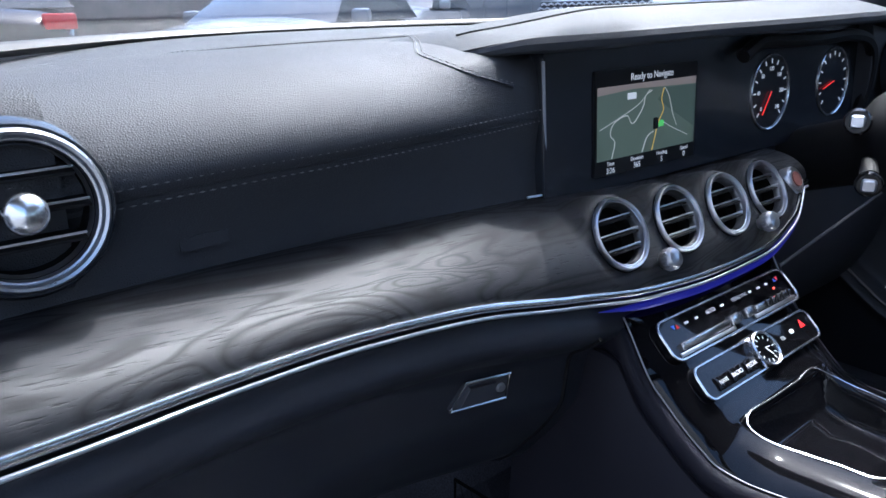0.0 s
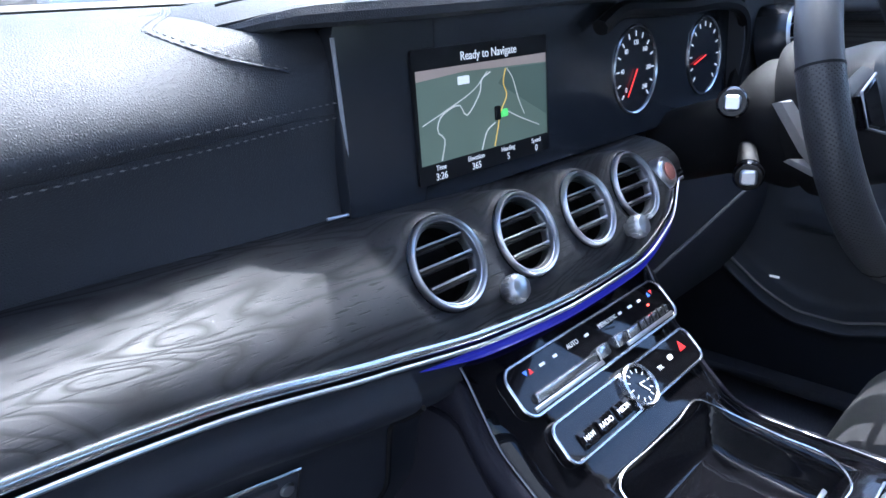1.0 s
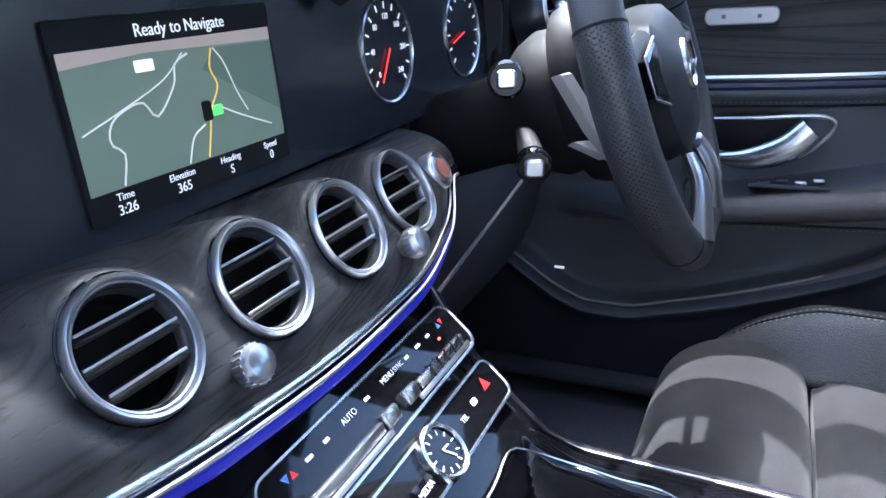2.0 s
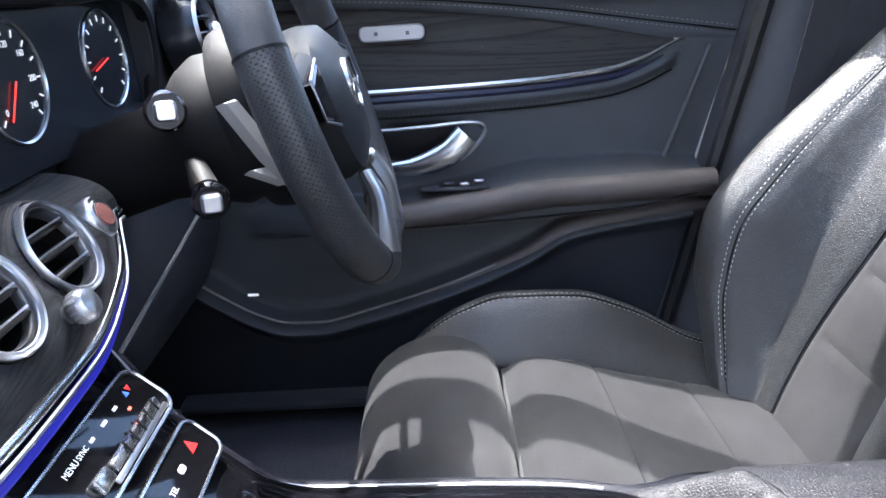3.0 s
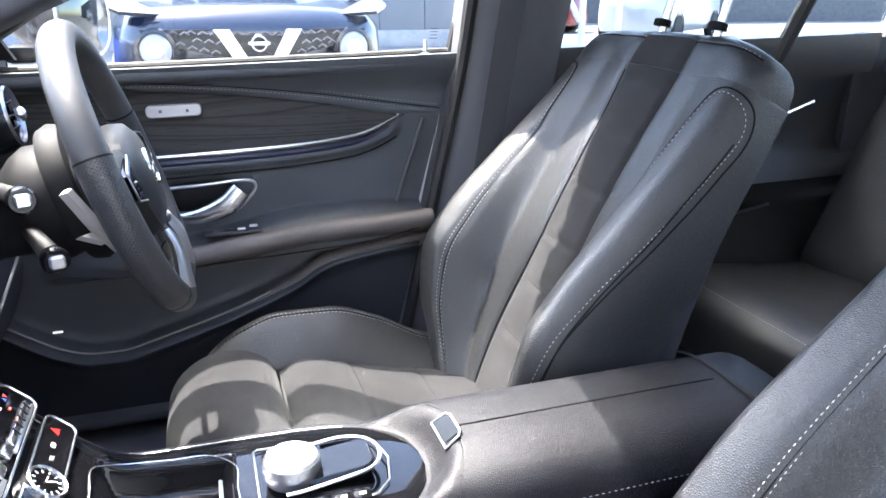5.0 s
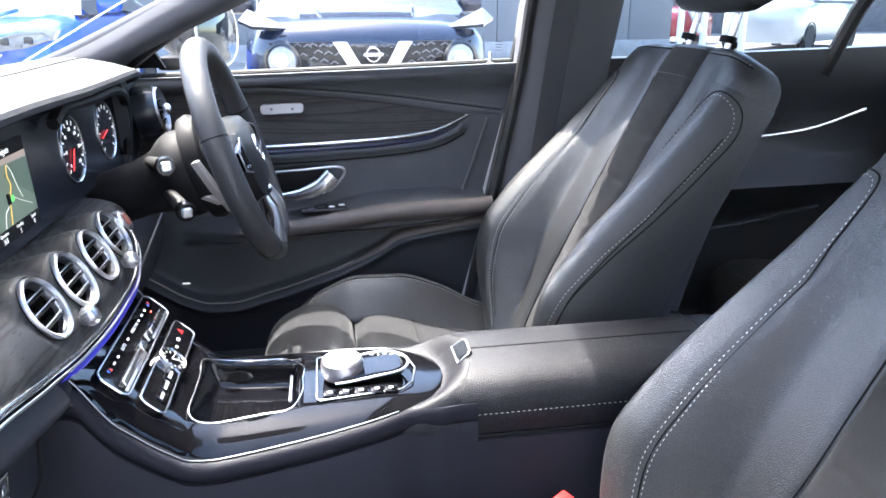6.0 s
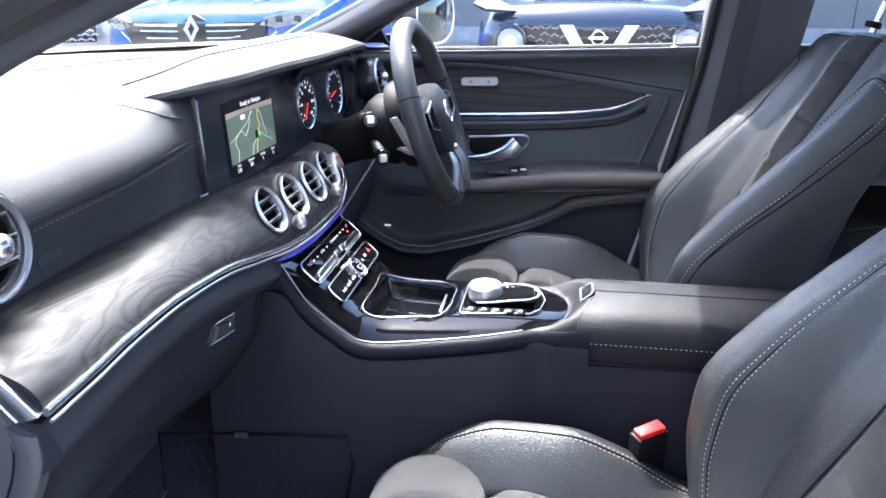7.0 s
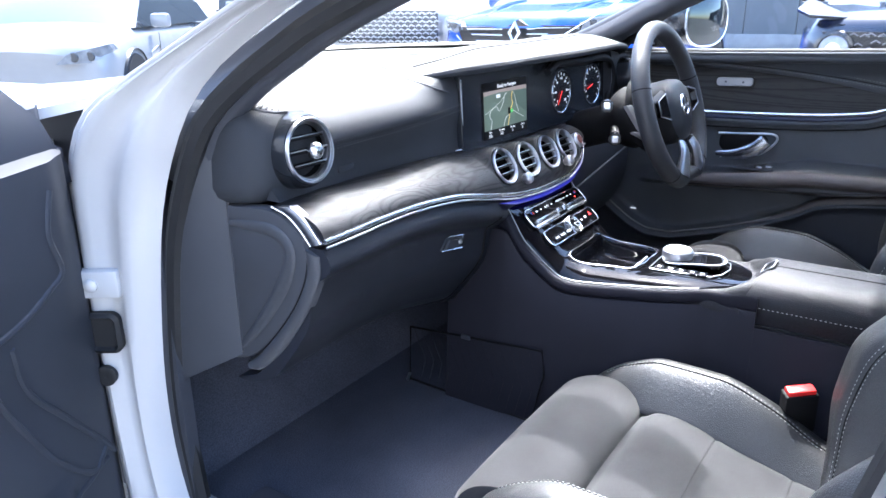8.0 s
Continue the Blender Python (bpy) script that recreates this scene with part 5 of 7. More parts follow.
for s in (-1, 1):
    sp = spline([(s * 0.07, 0.012, 0.008), (s * 0.11, 0.008, 0.004), (s * 0.165, 0.010, -0.002)], 14)
    part("spoke", tube([WM @ p for p in sp], lambda t: 0.030 - 0.010 * t, 12, flat=0.42, hint=WM.to_3x3() @ Vector((0, 0, 1))), HUBP, wheel)
    b = part("button_block", plate([(s * x, y) for x, y in ((0.080, -0.022), (0.130, -0.012), (0.135, 0.018), (0.085, 0.030))][:: s], [(0, 0.004), (0, 0.018), (0.004, 0.021)], WM), GLOSS, wheel, "steering wheel buttons")
    part("button_trim", tube([WM @ Vector((s * x, y, 0.020)) for x, y in ((0.082, 0.032), (0.136, 0.021), (0.139, -0.012), (0.082, -0.026))], 0.0013, 8), DSATIN, b)
    # lower silver spokes
    sp = spline([(s * 0.032, -0.082, 0.016), (s * 0.042, -0.112, 0.020), (s * 0.060, -0.156, 0.010)], 16)
    part("lower_spoke", tube([WM @ p for p in sp], lambda t: 0.016 + 0.018 * t, 12, flat=0.36, hint=WM.to_3x3() @ Vector((0, 0, 1))), SATIN, wheel, "brushed silver lower spoke")
    # paddles
    pl = [(0.028, -0.080), (0.060, -0.078), (0.125, -0.024), (0.168, 0.030), (0.136, 0.028), (0.088, -0.022)]
    part("shift_paddle", plate([(s * x, y) for x, y in pl][:: s], [(0, -0.046), (0, -0.040), (0.002, -0.038)], WM), SILVERP, wheel, "silver shift paddle")
# column shroud and stalks
col = thing("steering_column", (0.37, 0.02, 0.82), "black steering column shroud with two stalks", "steering column")
CM = WM @ pose(0, -0.004, 0)
rings = []
for z, r in ((-0.05, 0.066), (-0.07, 0.076), (-0.10, 0.080), (-0.118, 0.072), (-0.135, 0.058), (-0.17, 0.050), (-0.26, 0.050)):
    rings.append([CM @ Vector((x, y, z)) for x, y in [(1.06 * r * math.cos(a), 0.92 * r * math.sin(a)) for a in np.linspace(0, 2 * math.pi, 37)[:36]]])
part("shroud", loft(rings), SHROUD, col, "dark grained column shroud")
part("shroud_band", lathe([(0.070, -0.045), (0.084, -0.048), (0.090, -0.062), (0.086, -0.075)], CM, 40, cap=False), SHROUD, col)
for tip, root in (((0.188, -0.074, 0.863), (0.33, -0.02, 0.845)), ((0.195, -0.094, 0.792), (0.33, -0.04, 0.80)), ((0.55, -0.08, 0.85), (0.41, -0.02, 0.845))):
    a, b = Vector(root), Vector(tip)
    d = (b - a).normalized()
    g = part("stalk", tube([a.lerp(b - d * 0.012, t) for t in np.linspace(0, 1, 8)], lambda t: 0.008 + 0.004 * t, 14), BLACK, col, "black control stalk")
    F = frame_of(b, Vector((0, 0, 1)).cross(d), d)
    part("stalk_collar", lathe([(0.010, -0.020), (0.0145, -0.015), (0.0150, -0.006), (0.0125, -0.002)], F, 28), GLOSS, g)
    part("stalk_tip", plate(rrect(0.016, 0.015, 0.004), [(0, -0.004), (0, 0.002), (0.002, 0.004)], F), SATIN, g, "silver stalk end")
pl2 = frame_of((0.300, -0.134, 0.788), (1, -0.48, -0.14), (0.3, -0.8, 0.3))
part("column_lever", plate([(-0.054, 0.006), (-0.020, -0.010), (0.08, -0.010), (0.08, 0.009)], [(0, -0.004), (0, 0.003), (0.001, 0.004)], pl2), SILVERP, col, "small silver lever")

# ---- front seats ----
SEATX = 0.36
seat = thing("front_seat", (SEATX, -0.45, 0.29), "driver's sports seat in black leather and grey suede", "car seat", group="front seats")
bk = [(-0.655, 0.40), (-0.690, 0.48), (-0.728, 0.57), (-0.772, 0.68), (-0.830, 0.80), (-0.890, 0.91), (-0.930, 0.985), (-0.952, 1.012), (-0.982, 1.022), (-1.012, 1.012), (-1.024, 0.99)]
bline = spline([(0, y, z) for y, z in bk], 80)


def bpos(v):
    q = min(max(v, 0), 1) * 79
    i = min(int(q), 78)
    p = bline[i].lerp(bline[i + 1], q - i)
    t = (bline[i + 1] - bline[i]).normalized()
    return p, Vector((0, t.z, -t.y))


bw = curve((0.0, 0.160), (0.08, 0.205), (0.17, 0.238), (0.28, 0.252), (0.44, 0.252), (0.62, 0.245), (0.76, 0.236), (0.85, 0.222), (0.91, 0.200), (1.0, 0.19))
bh = curve((0.0, 0.045), (0.07, 0.072), (0.175, 0.112), (0.28, 0.128), (0.38, 0.108), (0.51, 0.072), (0.66, 0.036), (0.79, 0.016), (0.88, 0.004), (1.0, 0.0))
buc = curve((0.0, 0.40), (0.2, 0.32), (0.42, 0.235), (0.65, 0.25), (0.88, 0.32), (1.0, 0.34))


side_drop = curve((0.0, 0.050), (0.30, 0.052), (0.50, 0.060), (0.80, 0.062), (1.0, 0.06))


def back_pt(u, v):
    """A point of the backrest's front: u from -1 to 1 across."""
    p, n = bpos(v)
    a = abs(u)
    uc = buc(v)
    h = bh(v) * (0.13 * sstep(uc - 0.08, 0.54, a) + 0.72 * sstep(0.50, 0.745, a) + 0.15 * sstep(0.68, 0.88, a))
    if a > 0.84:
        t = (a - 0.84) / 0.16
        h = bh(v) * (1 - 0.15 * (1 - sstep(0.68, 0.88, a))) * math.sqrt(max(0.0, 1 - t * t)) - side_drop(v) * t ** 1.8
    h += 0.008 * (1 - min(1, a / uc) ** 2) * math.sin(math.pi * v)
    h -= 0.006 * math.exp(-(((a - uc) / 0.022) ** 2)) + 0.0045 * math.exp(-(((a - 0.694) / 0.013) ** 2)) * (1 - sstep(0.60, 0.70, v))
    x = math.copysign(1, u) * bw(v) * (a if a <= 0.8 else 0.8 + 0.20 * math.sin((a - 0.8) / 0.2 * math.pi / 2))
    top = 0.016 * sstep(0.72, 0.88, v) * a ** 3
    return Vector((SEATX + x, p.y + n.y * h, p.z + n.z * h - top))


def quilt(v):
    return 0.0052 * sum(math.exp(-(((v - k) / 0.008) ** 2)) for k in (0.18, 0.30, 0.41, 0.53, 0.65, 0.77))


def centre_pt(u, v):
    v *= 0.80
    p = back_pt((2 * u - 1) * buc(v), v)
    n = bpos(v)[1]
    return p - n * quilt(v) * (1 - abs(2 * u - 1) ** 4)


part("back_centre", surf(centre_pt, 24, 120, (0, -0.004, 0)), SUEDE, seat, "grey suede backrest centre")
for s in (-1, 1):
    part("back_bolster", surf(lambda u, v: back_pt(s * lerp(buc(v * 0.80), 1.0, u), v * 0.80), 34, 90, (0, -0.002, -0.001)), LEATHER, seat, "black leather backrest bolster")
    loop = [(0.705, v) for v in np.linspace(0.03, 0.60, 20)] + [(0.725, 0.66), (0.760, 0.735), (0.82, 0.772), (0.91, 0.768), (0.955, 0.725), (0.95, 0.64)] + [(lerp(0.945, 0.88, k), lerp(0.58, 0.03, k)) for k in np.linspace(0, 1, 18)]
    sew = [back_pt(s * p.x, p.y) + bpos(p.y)[1] * 0.0008 for p in spline([(a, c, 0) for a, c in loop], 300)]
    part("stitching", stitch(sew), THREAD, seat, "pale seam stitching")
    part("seam", tube([back_pt(s * (p.x + lerp(-0.010, 0.014, sstep(0.77, 0.87, p.x))), min(p.y + 0.010 * sstep(0.70, 0.76, p.y), 0.79)) + bpos(p.y)[1] * 0.0003 for p in spline([(a, c, 0) for a, c in loop], 160)], 0.0013, 6), BLACK, seat)
    part("seam", tube([back_pt(s * (buc(v) + 0.012), v) + bpos(v)[1] * 0.0002 for v in np.linspace(0.02, 0.79, 110)], 0.0013, 6), BLACK, seat)
    part("stitching", stitch([back_pt(s * 0.683, v) + bpos(v)[1] * 0.0008 for v in np.linspace(0.03, 0.44, 60)]), THREAD, seat)
    part("seam", tube([back_pt(s * lerp(0.905, 0.97, v), v) + bpos(v)[1] * 0.0002 for v in np.linspace(0.02, 0.70, 90)], 0.0012, 6), BLACK, seat)
# outer side and back shell
def shell_pt(u, v):
    """u: 0 left edge, round the back, 1 right edge."""
    a = (u - 0.5) * 2
    v = min(v * 0.885, 0.81)
    p, n = bpos(v)
    depth = 0.150 - 0.092 * sstep(0.15, 0.74, v)
    f = abs(a) * math.pi / 2
    x = math.copysign(bw(v) * math.sin(f) ** 0.55, a)
    h = lerp(0.002 - side_drop(v), -depth, math.cos(f) ** 0.75)
    return Vector((SEATX + x, p.y + n.y * h, p.z + n.z * h - 0.016 * sstep(0.72, 0.88, v) * min(1, abs(a) * 1.9) ** 3))


# the closed, rounded top of the backrest, carried on from the ring at its shoulders
V0 = 0.80
ring0 = [back_pt(u, V0) for u in np.linspace(-1, 1, 49)] + [shell_pt(0.5 - 0.5 * a, V0 / 0.885) for a in np.linspace(-0.98, 0.98, 40)]
mid = Vector((SEATX, sum(p.y for p in ring0) / len(ring0), sum(p.z for p in ring0) / len(ring0)))
tan = (bpos(V0)[0] - bpos(V0 - 0.03)[0]).normalized()
nor = bpos(V0)[1]
rise = [(0.0, 1.0, 1.0), (0.014, 0.996, 0.992), (0.028, 0.985, 0.97), (0.042, 0.965, 0.92), (0.053, 0.935, 0.83), (0.061, 0.895, 0.70), (0.067, 0.84, 0.50), (0.070, 0.76, 0.25), (0.071, 0.70, 0.04)]
caps = []
for h, sx, sd in rise:
    row = []
    for p in ring0:
        d = p - mid
        q = mid + Vector((d.x * sx, 0, 0)) + nor * (d.dot(nor) * sd - 0.010 * (1 - sd)) + tan * (d.dot(tan) * (0.4 + 0.6 * sd)) + tan * (h - 0.012 * (abs(d.x) / 0.23) ** 4 * min(1, h / 0.05))
        row.append(q)
    caps.append(row)
part("back_top", loft(caps), LEATHER, seat, "rounded leather top of the backrest")
part("centre_top", sheet([[Vector(p) + nor * 0.0012 + Vector((0, 0, 0.0006)) for p in row[17:32]] for row in caps[:5]]), SUEDE, seat, "grey suede head of the centre panel")
part("top_stitching", stitch([caps[4][k] + nor * 0.001 for k in range(2, 47)]), THREAD, seat)
part("top_seam", tube([caps[4][k].lerp(caps[3][k], 0.3) for k in range(2, 47)], 0.0013, 6), BLACK, seat)
part("back_shell", surf(shell_pt, 60, 50, None), SOFT, seat, "dark plastic back shell")
# cushion
cz = curve((-0.70, 0.405), (-0.62, 0.418), (-0.50, 0.445), (-0.38, 0.476), (-0.345, 0.472))
part("cushion_centre", surf(lambda u, v: Vector((SEATX + lerp(-0.142, 0.142, u), lerp(-0.338, -0.70, v), cz(lerp(-0.338, -0.70, v)) + 0.012 * math.sin(math.pi * u) ** 0.5 - 0.012 * math.exp(-((v / 0.04) ** 2)) - 0.003 * sum(math.exp(-(((v - k) / 0.012) ** 2)) for k in (0.33, 0.66)))), 24, 60, (0, 0, -0.05)), SUEDE, seat, "grey suede seat centre")
for k in (0.33, 0.66):
    part("seam", tube([(SEATX + lerp(-0.138, 0.138, u), lerp(-0.338, -0.70, k), cz(lerp(-0.338, -0.70, k)) + 0.012 * math.sin(math.pi * lerp(0.014, 0.986, u)) ** 0.5 - 0.0028) for u in np.linspace(0, 1, 24)], 0.0012, 6), BLACK, seat)
fr = []
fprof = [(-0.336, 0.440), (-0.332, 0.470), (-0.315, 0.488), (-0.28, 0.496), (-0.225, 0.490), (-0.185, 0.468), (-0.160, 0.430), (-0.153, 0.38), (-0.17, 0.355), (-0.336, 0.36)]
for x, k in ((-0.197, 0.72), (-0.191, 0.90), (-0.175, 0.98), (-0.10, 1.0), (0.0, 1.01), (0.10, 1.0), (0.175, 0.98), (0.191, 0.90), (0.197, 0.72)):
    fr.append([Vector((SEATX + x, -0.26 + (y + 0.26) * k, 0.43 + (z - 0.43) * k)) for y, z in [(p.y, p.z) for p in spline([(0, a, b) for a, b in fprof], 36, closed=True)]])
part("thigh_roll", loft(fr), SUEDE, seat, "grey suede thigh support")
bol_z = curve((-0.72, 0.43), (-0.61, 0.462), (-0.52, 0.512), (-0.44, 0.538), (-0.35, 0.540), (-0.29, 0.520), (-0.235, 0.482), (-0.205, 0.440))


def bol_pt(s, u, v):
    """Cushion bolster: u from the centre seam outwards and down, v from front to back."""
    y = lerp(-0.205, -0.71, v)
    zt, zi = bol_z(y), cz(max(min(y, -0.345), -0.70)) - 0.004
    xi = lerp(0.168, 0.140, sstep(-0.22, -0.34, y))
    if u < 0.45:
        t = u / 0.45
        x = lerp(xi, 0.205, t)
        z = lerp(min(zi, zt - 0.01), zt, math.sin(t * math.pi / 2))
    else:
        t = (u - 0.45) / 0.55
        x = 0.205 + 0.050 * math.sin(min(1, t * 1.6) * math.pi / 2)
        z = lerp(zt, 0.355, 1 - math.cos(t * math.pi / 2))
    return Vector((SEATX + s * x, y, z))


for s in (-1, 1):
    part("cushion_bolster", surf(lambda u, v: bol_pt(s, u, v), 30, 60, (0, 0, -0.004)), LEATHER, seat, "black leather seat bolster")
    a = [bol_pt(s, 0.36, v) + Vector((0, 0, 0.0008)) for v in np.linspace(0.08, 0.95, 80)]
    c = [bol_pt(s, 0.41, v) + Vector((-s * 0.0004, 0, 0.0008)) for v in np.linspace(0.08, 0.95, 80)]
    part("stitching", stitch(a), THREAD, seat)
    part("stitching", stitch(c), THREAD, seat)
    part("bolster_seam", tube([p.lerp(q, 0.5) - Vector((0, 0, 0.0004)) for p, q in zip(a, c)], 0.0012, 6), BLACK, seat)
    part("side_trim", rbox((0.03, 0.46, 0.07), pose(SEATX + s * 0.235, -0.47, 0.345), 0.012), SOFT, seat)
    part("seat_rail", rbox((0.035, 0.52, 0.03), pose(SEATX + s * 0.17, -0.47, 0.305), 0.004), SATIN, seat)
part("seat_base", rbox((0.44, 0.46, 0.07), pose(SEATX, -0.48, 0.365), 0.02), SOFT, seat)
# headrest
hr = []
for x, k in ((-0.135, 0.62), (-0.128, 0.85), (-0.10, 0.97), (0, 1.0), (0.10, 0.97), (0.128, 0.85), (0.135, 0.62)):
    hr.append([Vector((SEATX + x, -1.015 + 0.055 * k * math.cos(a) - 0.03 * k * math.sin(a), 1.148 + 0.085 * k * math.sin(a))) for a in np.linspace(0, 2 * math.pi, 25)[:24]])
part("headrest", loft(hr), LEATHER, seat, "black leather headrest")
for s in (-1, 1):
    part("headrest_post", tube([(SEATX + s * 0.068, -0.972, 0.99), (SEATX + s * 0.068, -1.005, 1.12)], 0.0065, 12), CHROME, seat, "chrome headrest post")
    part("post_collar", lathe([(0.014, -0.004), (0.014, 0.006), (0.009, 0.008)], pose(SEATX + s * 0.068, -0.976, 1.020, 12, 0, 0), 16), BLACK, seat)
twin = copy_thing(seat, Matrix.Translation((-0.382, -0.45, 0.24)))
tagged(twin, "passenger sports seat in black leather and grey suede")
# buckle beside the passenger seat
buc_t = thing("belt_buckle", (-0.14, -0.56, 0.36), "seat belt buckle with a red release button", "seat belt buckle")
BM_ = frame_of((-0.150, -0.560, 0.448), (0.55, -0.85, 0.1), (-0.1, -0.1, 1))
part("buckle_body", rbox((0.052, 0.026, 0.075), BM_, 0.004), BLACK, buc_t)
part("release_button", rbox((0.044, 0.020, 0.012), BM_ @ pose(0, 0, 0.039), 0.003), RED, buc_t, "bright red release button")
part("buckle_stalk", rbox((0.03, 0.014, 0.10), BM_ @ pose(0, 0, -0.08), 0.004), SOFT, buc_t)
# belt on the driver's pillar
BELT = mat("dark belt webbing", (0.055, 0.055, 0.06), 0.75, grain=900, depth=0.0003, stretch=(1, 1, 0.1), var=0.1)
belt = thing("seat_belt", (0.66, -0.85, 0.9), "dark seat belt hanging on the centre pillar", "seat belt")
part("webbing", surf(lambda u, v: Vector((lerp(0.650, 0.585, sstep(0.3, 1.2, v)), lerp(-0.80, -0.848, u) + 0.10 * (1 - v), lerp(0.36, 1.30, v))), 4, 24, (0.002, 0, 0)), BELT, belt)

# rear bench
rear = thing("rear_bench", (0, -1.5, 0.3), "black leather rear bench", "car seat")
bc_prof = [(p.y, p.z) for p in spline([(0, -1.24, 0.33), (0, -1.20, 0.41), (0, -1.225, 0.468), (0, -1.30, 0.484), (0, -1.50, 0.465), (0, -1.74, 0.44), (0, -1.74, 0.33)], 36, closed=True)]
part("bench_cushion", loft([[Vector((x, -1.45 + (y + 1.45) * k, 0.42 + (z - 0.42) * k)) for y, z in bc_prof] for x, k in ((-0.69, 0.80), (-0.68, 0.93), (-0.64, 1), (-0.36, 1.01), (-0.1, 1), (0, 0.98), (0.1, 1), (0.36, 1.01), (0.64, 1), (0.68, 0.93), (0.69, 0.80))]), LEATHER, rear, "black leather bench cushion")
bb_prof = [(p.y, p.z) for p in spline([(0, -1.64, 0.42), (0, -1.69, 0.58), (0, -1.76, 0.75), (0, -1.84, 0.90), (0, -1.90, 0.945), (0, -1.97, 0.92), (0, -1.93, 0.65), (0, -1.85, 0.40)], 36, closed=True)]
part("bench_back", loft([[Vector((x, -1.8 + (y + 1.8) * k + d, 0.68 + (z - 0.68) * k)) for y, z in bb_prof] for x, k, d in ((-0.69, 0.85, 0.02), (-0.68, 0.95, 0.04), (-0.62, 1, 0.04), (-0.5, 1, 0), (-0.2, 1, 0), (-0.12, 1, 0.03), (0, 1, 0.03), (0.12, 1, 0.03), (0.2, 1, 0), (0.5, 1, 0), (0.62, 1, 0.04), (0.68, 0.95, 0.04), (0.69, 0.85, 0.02))]), LEATHER, rear, "black leather bench backrest")
part("stitching", stitch([(lerp(0.1, 0.6, t), -1.235, 0.478) for t in np.linspace(0, 1, 30)]), THREAD, rear)
for x in (-0.36, 0.36):
    part("rear_headrest", loft([[Vector((x + dx, -1.94 + 0.05 * k * math.cos(a), 1.03 + 0.09 * k * math.sin(a))) for a in np.linspace(0, 2 * math.pi, 17)[:16]] for dx, k in ((-0.13, 0.6), (-0.11, 0.95), (0, 1), (0.11, 0.95), (0.13, 0.6))]), LEATHER, rear)

# ---- driver's door ----
door = thing("driver_door", (0.72, 0.25, 0.4), "closed driver's door trim in black leather and dark ash", "car door")
S_z = curve((-0.73, 0.852), (-0.58, 0.874), (-0.44, 0.895), (-0.27, 0.914), (-0.12, 0.923), (0.2, 0.928))
W_z = curve((-0.62, 0.847), (-0.594, 0.850), (-0.46, 0.875), (-0.30, 0.895), (-0.13, 0.906), (0.2, 0.910))
C_z = curve((-0.62, 0.847), (-0.605, 0.840), (-0.565, 0.821), (-0.52, 0.809), (-0.39, 0.797), (-0.18, 0.790), (0.2, 0.783))
A_t = curve((-0.66, 0.664), (-0.54, 0.673), (-0.43, 0.673), (-0.34, 0.658), (-0.225, 0.636), (0.1, 0.610))
A_b = curve((-0.66, 0.638), (-0.53, 0.615), (-0.38, 0.606), (-0.22, 0.600), (0.1, 0.580))
P_z = curve((-0.66, 0.614), (-0.52, 0.597), (-0.46, 0.584), (-0.40, 0.550), (-0.278, 0.500), (-0.137, 0.458), (-0.08, 0.445), (-0.03, 0.446), (0.02, 0.463), (0.07, 0.495), (0.13, 0.538), (0.25, 0.60))
r_y = curve((0.30, -0.56), (0.45, -0.60), (0.67, -0.655), (0.87, -0.705), (0.97, -0.728))


def door_x(y, z):
    """How far in the trim stands: the belt, the armrest, the map pocket."""
    x = 0.735
    x -= 0.040 * sstep(0.885, 0.955, z)
    at, ab = A_t(y), A_b(y)
    arm = sstep(ab - 0.016, ab + 0.004, z) * (1 - sstep(at - 0.010, at + 0.012, z)) * sstep(0.05, -0.12, y)
    x -= 0.070 * arm
    pz = P_z(y)
    x -= 0.052 * (1 - sstep(pz - 0.010, pz + 0.010, z)) + 0.012 * math.exp(-(((z - pz + 0.004) / 0.016) ** 2))
    # recess behind the handle
    x += 0.022 * math.exp(-(((y + 0.245) / 0.055) ** 4) - (((z - 0.715) / 0.024) ** 4))
    x -= 0.012 * math.exp(-(((z - C_z(y) + 0.022) / 0.012) ** 2)) * sstep(-0.622, -0.60, y)
    return x


def band(lo, hi, y0, y1, nu, nv, bulge=0.0, off=0.0):
    def f(u, v):
        y = lerp(y0, y1, u) if y1 is not None else None
        if y is None:
            zz = lerp(lo(lerp(y0, -0.65, u)), hi(lerp(y0, -0.65, u)), v)
            y = lerp(y0, r_y(zz), u)
        z = lerp(lo(y), hi(y), v)
        return Vector((door_x(y, z) - bulge * math.sin(math.pi * v) - off, y, z))

    return surf(f, nu, nv, (0.02, 0, 0))


belt_z = curve((-0.73, 0.961), (-0.6, 0.957), (-0.41, 0.952), (-0.15, 0.946), (0.1, 0.942), (0.3, 0.940))
part("upper_trim", band(lambda y: S_z(y), lambda y: belt_z(y), 0.26, None, 60, 14), DOORL, door, "black leather upper door trim")
part("trim_edge", band(lambda y: min(W_z(y), S_z(y) - 0.014), lambda y: S_z(y) - 0.002, 0.26, None, 60, 5, 0.003), DOORL, door)
GTHREAD = mat("grey thread", (0.34, 0.34, 0.33), 0.8)
for d in (0.005, -0.006):
    part("stitching", stitch([(door_x(y, S_z(y)) - 0.0018, y, S_z(y) + d) for y in np.linspace(0.15, -0.70, 100)]), GTHREAD, door)
part("trim_seam", tube([(door_x(y, S_z(y)) - 0.0005, y, S_z(y) - 0.001) for y in np.linspace(0.2, -0.70, 80)], 0.0012, 6), BLACK, door)
part("wood_panel", band(lambda y: C_z(y), lambda y: W_z(y), 0.26, -0.614, 60, 12, 0.0, -0.004), DOOR_WOOD, door, "black ash door trim")
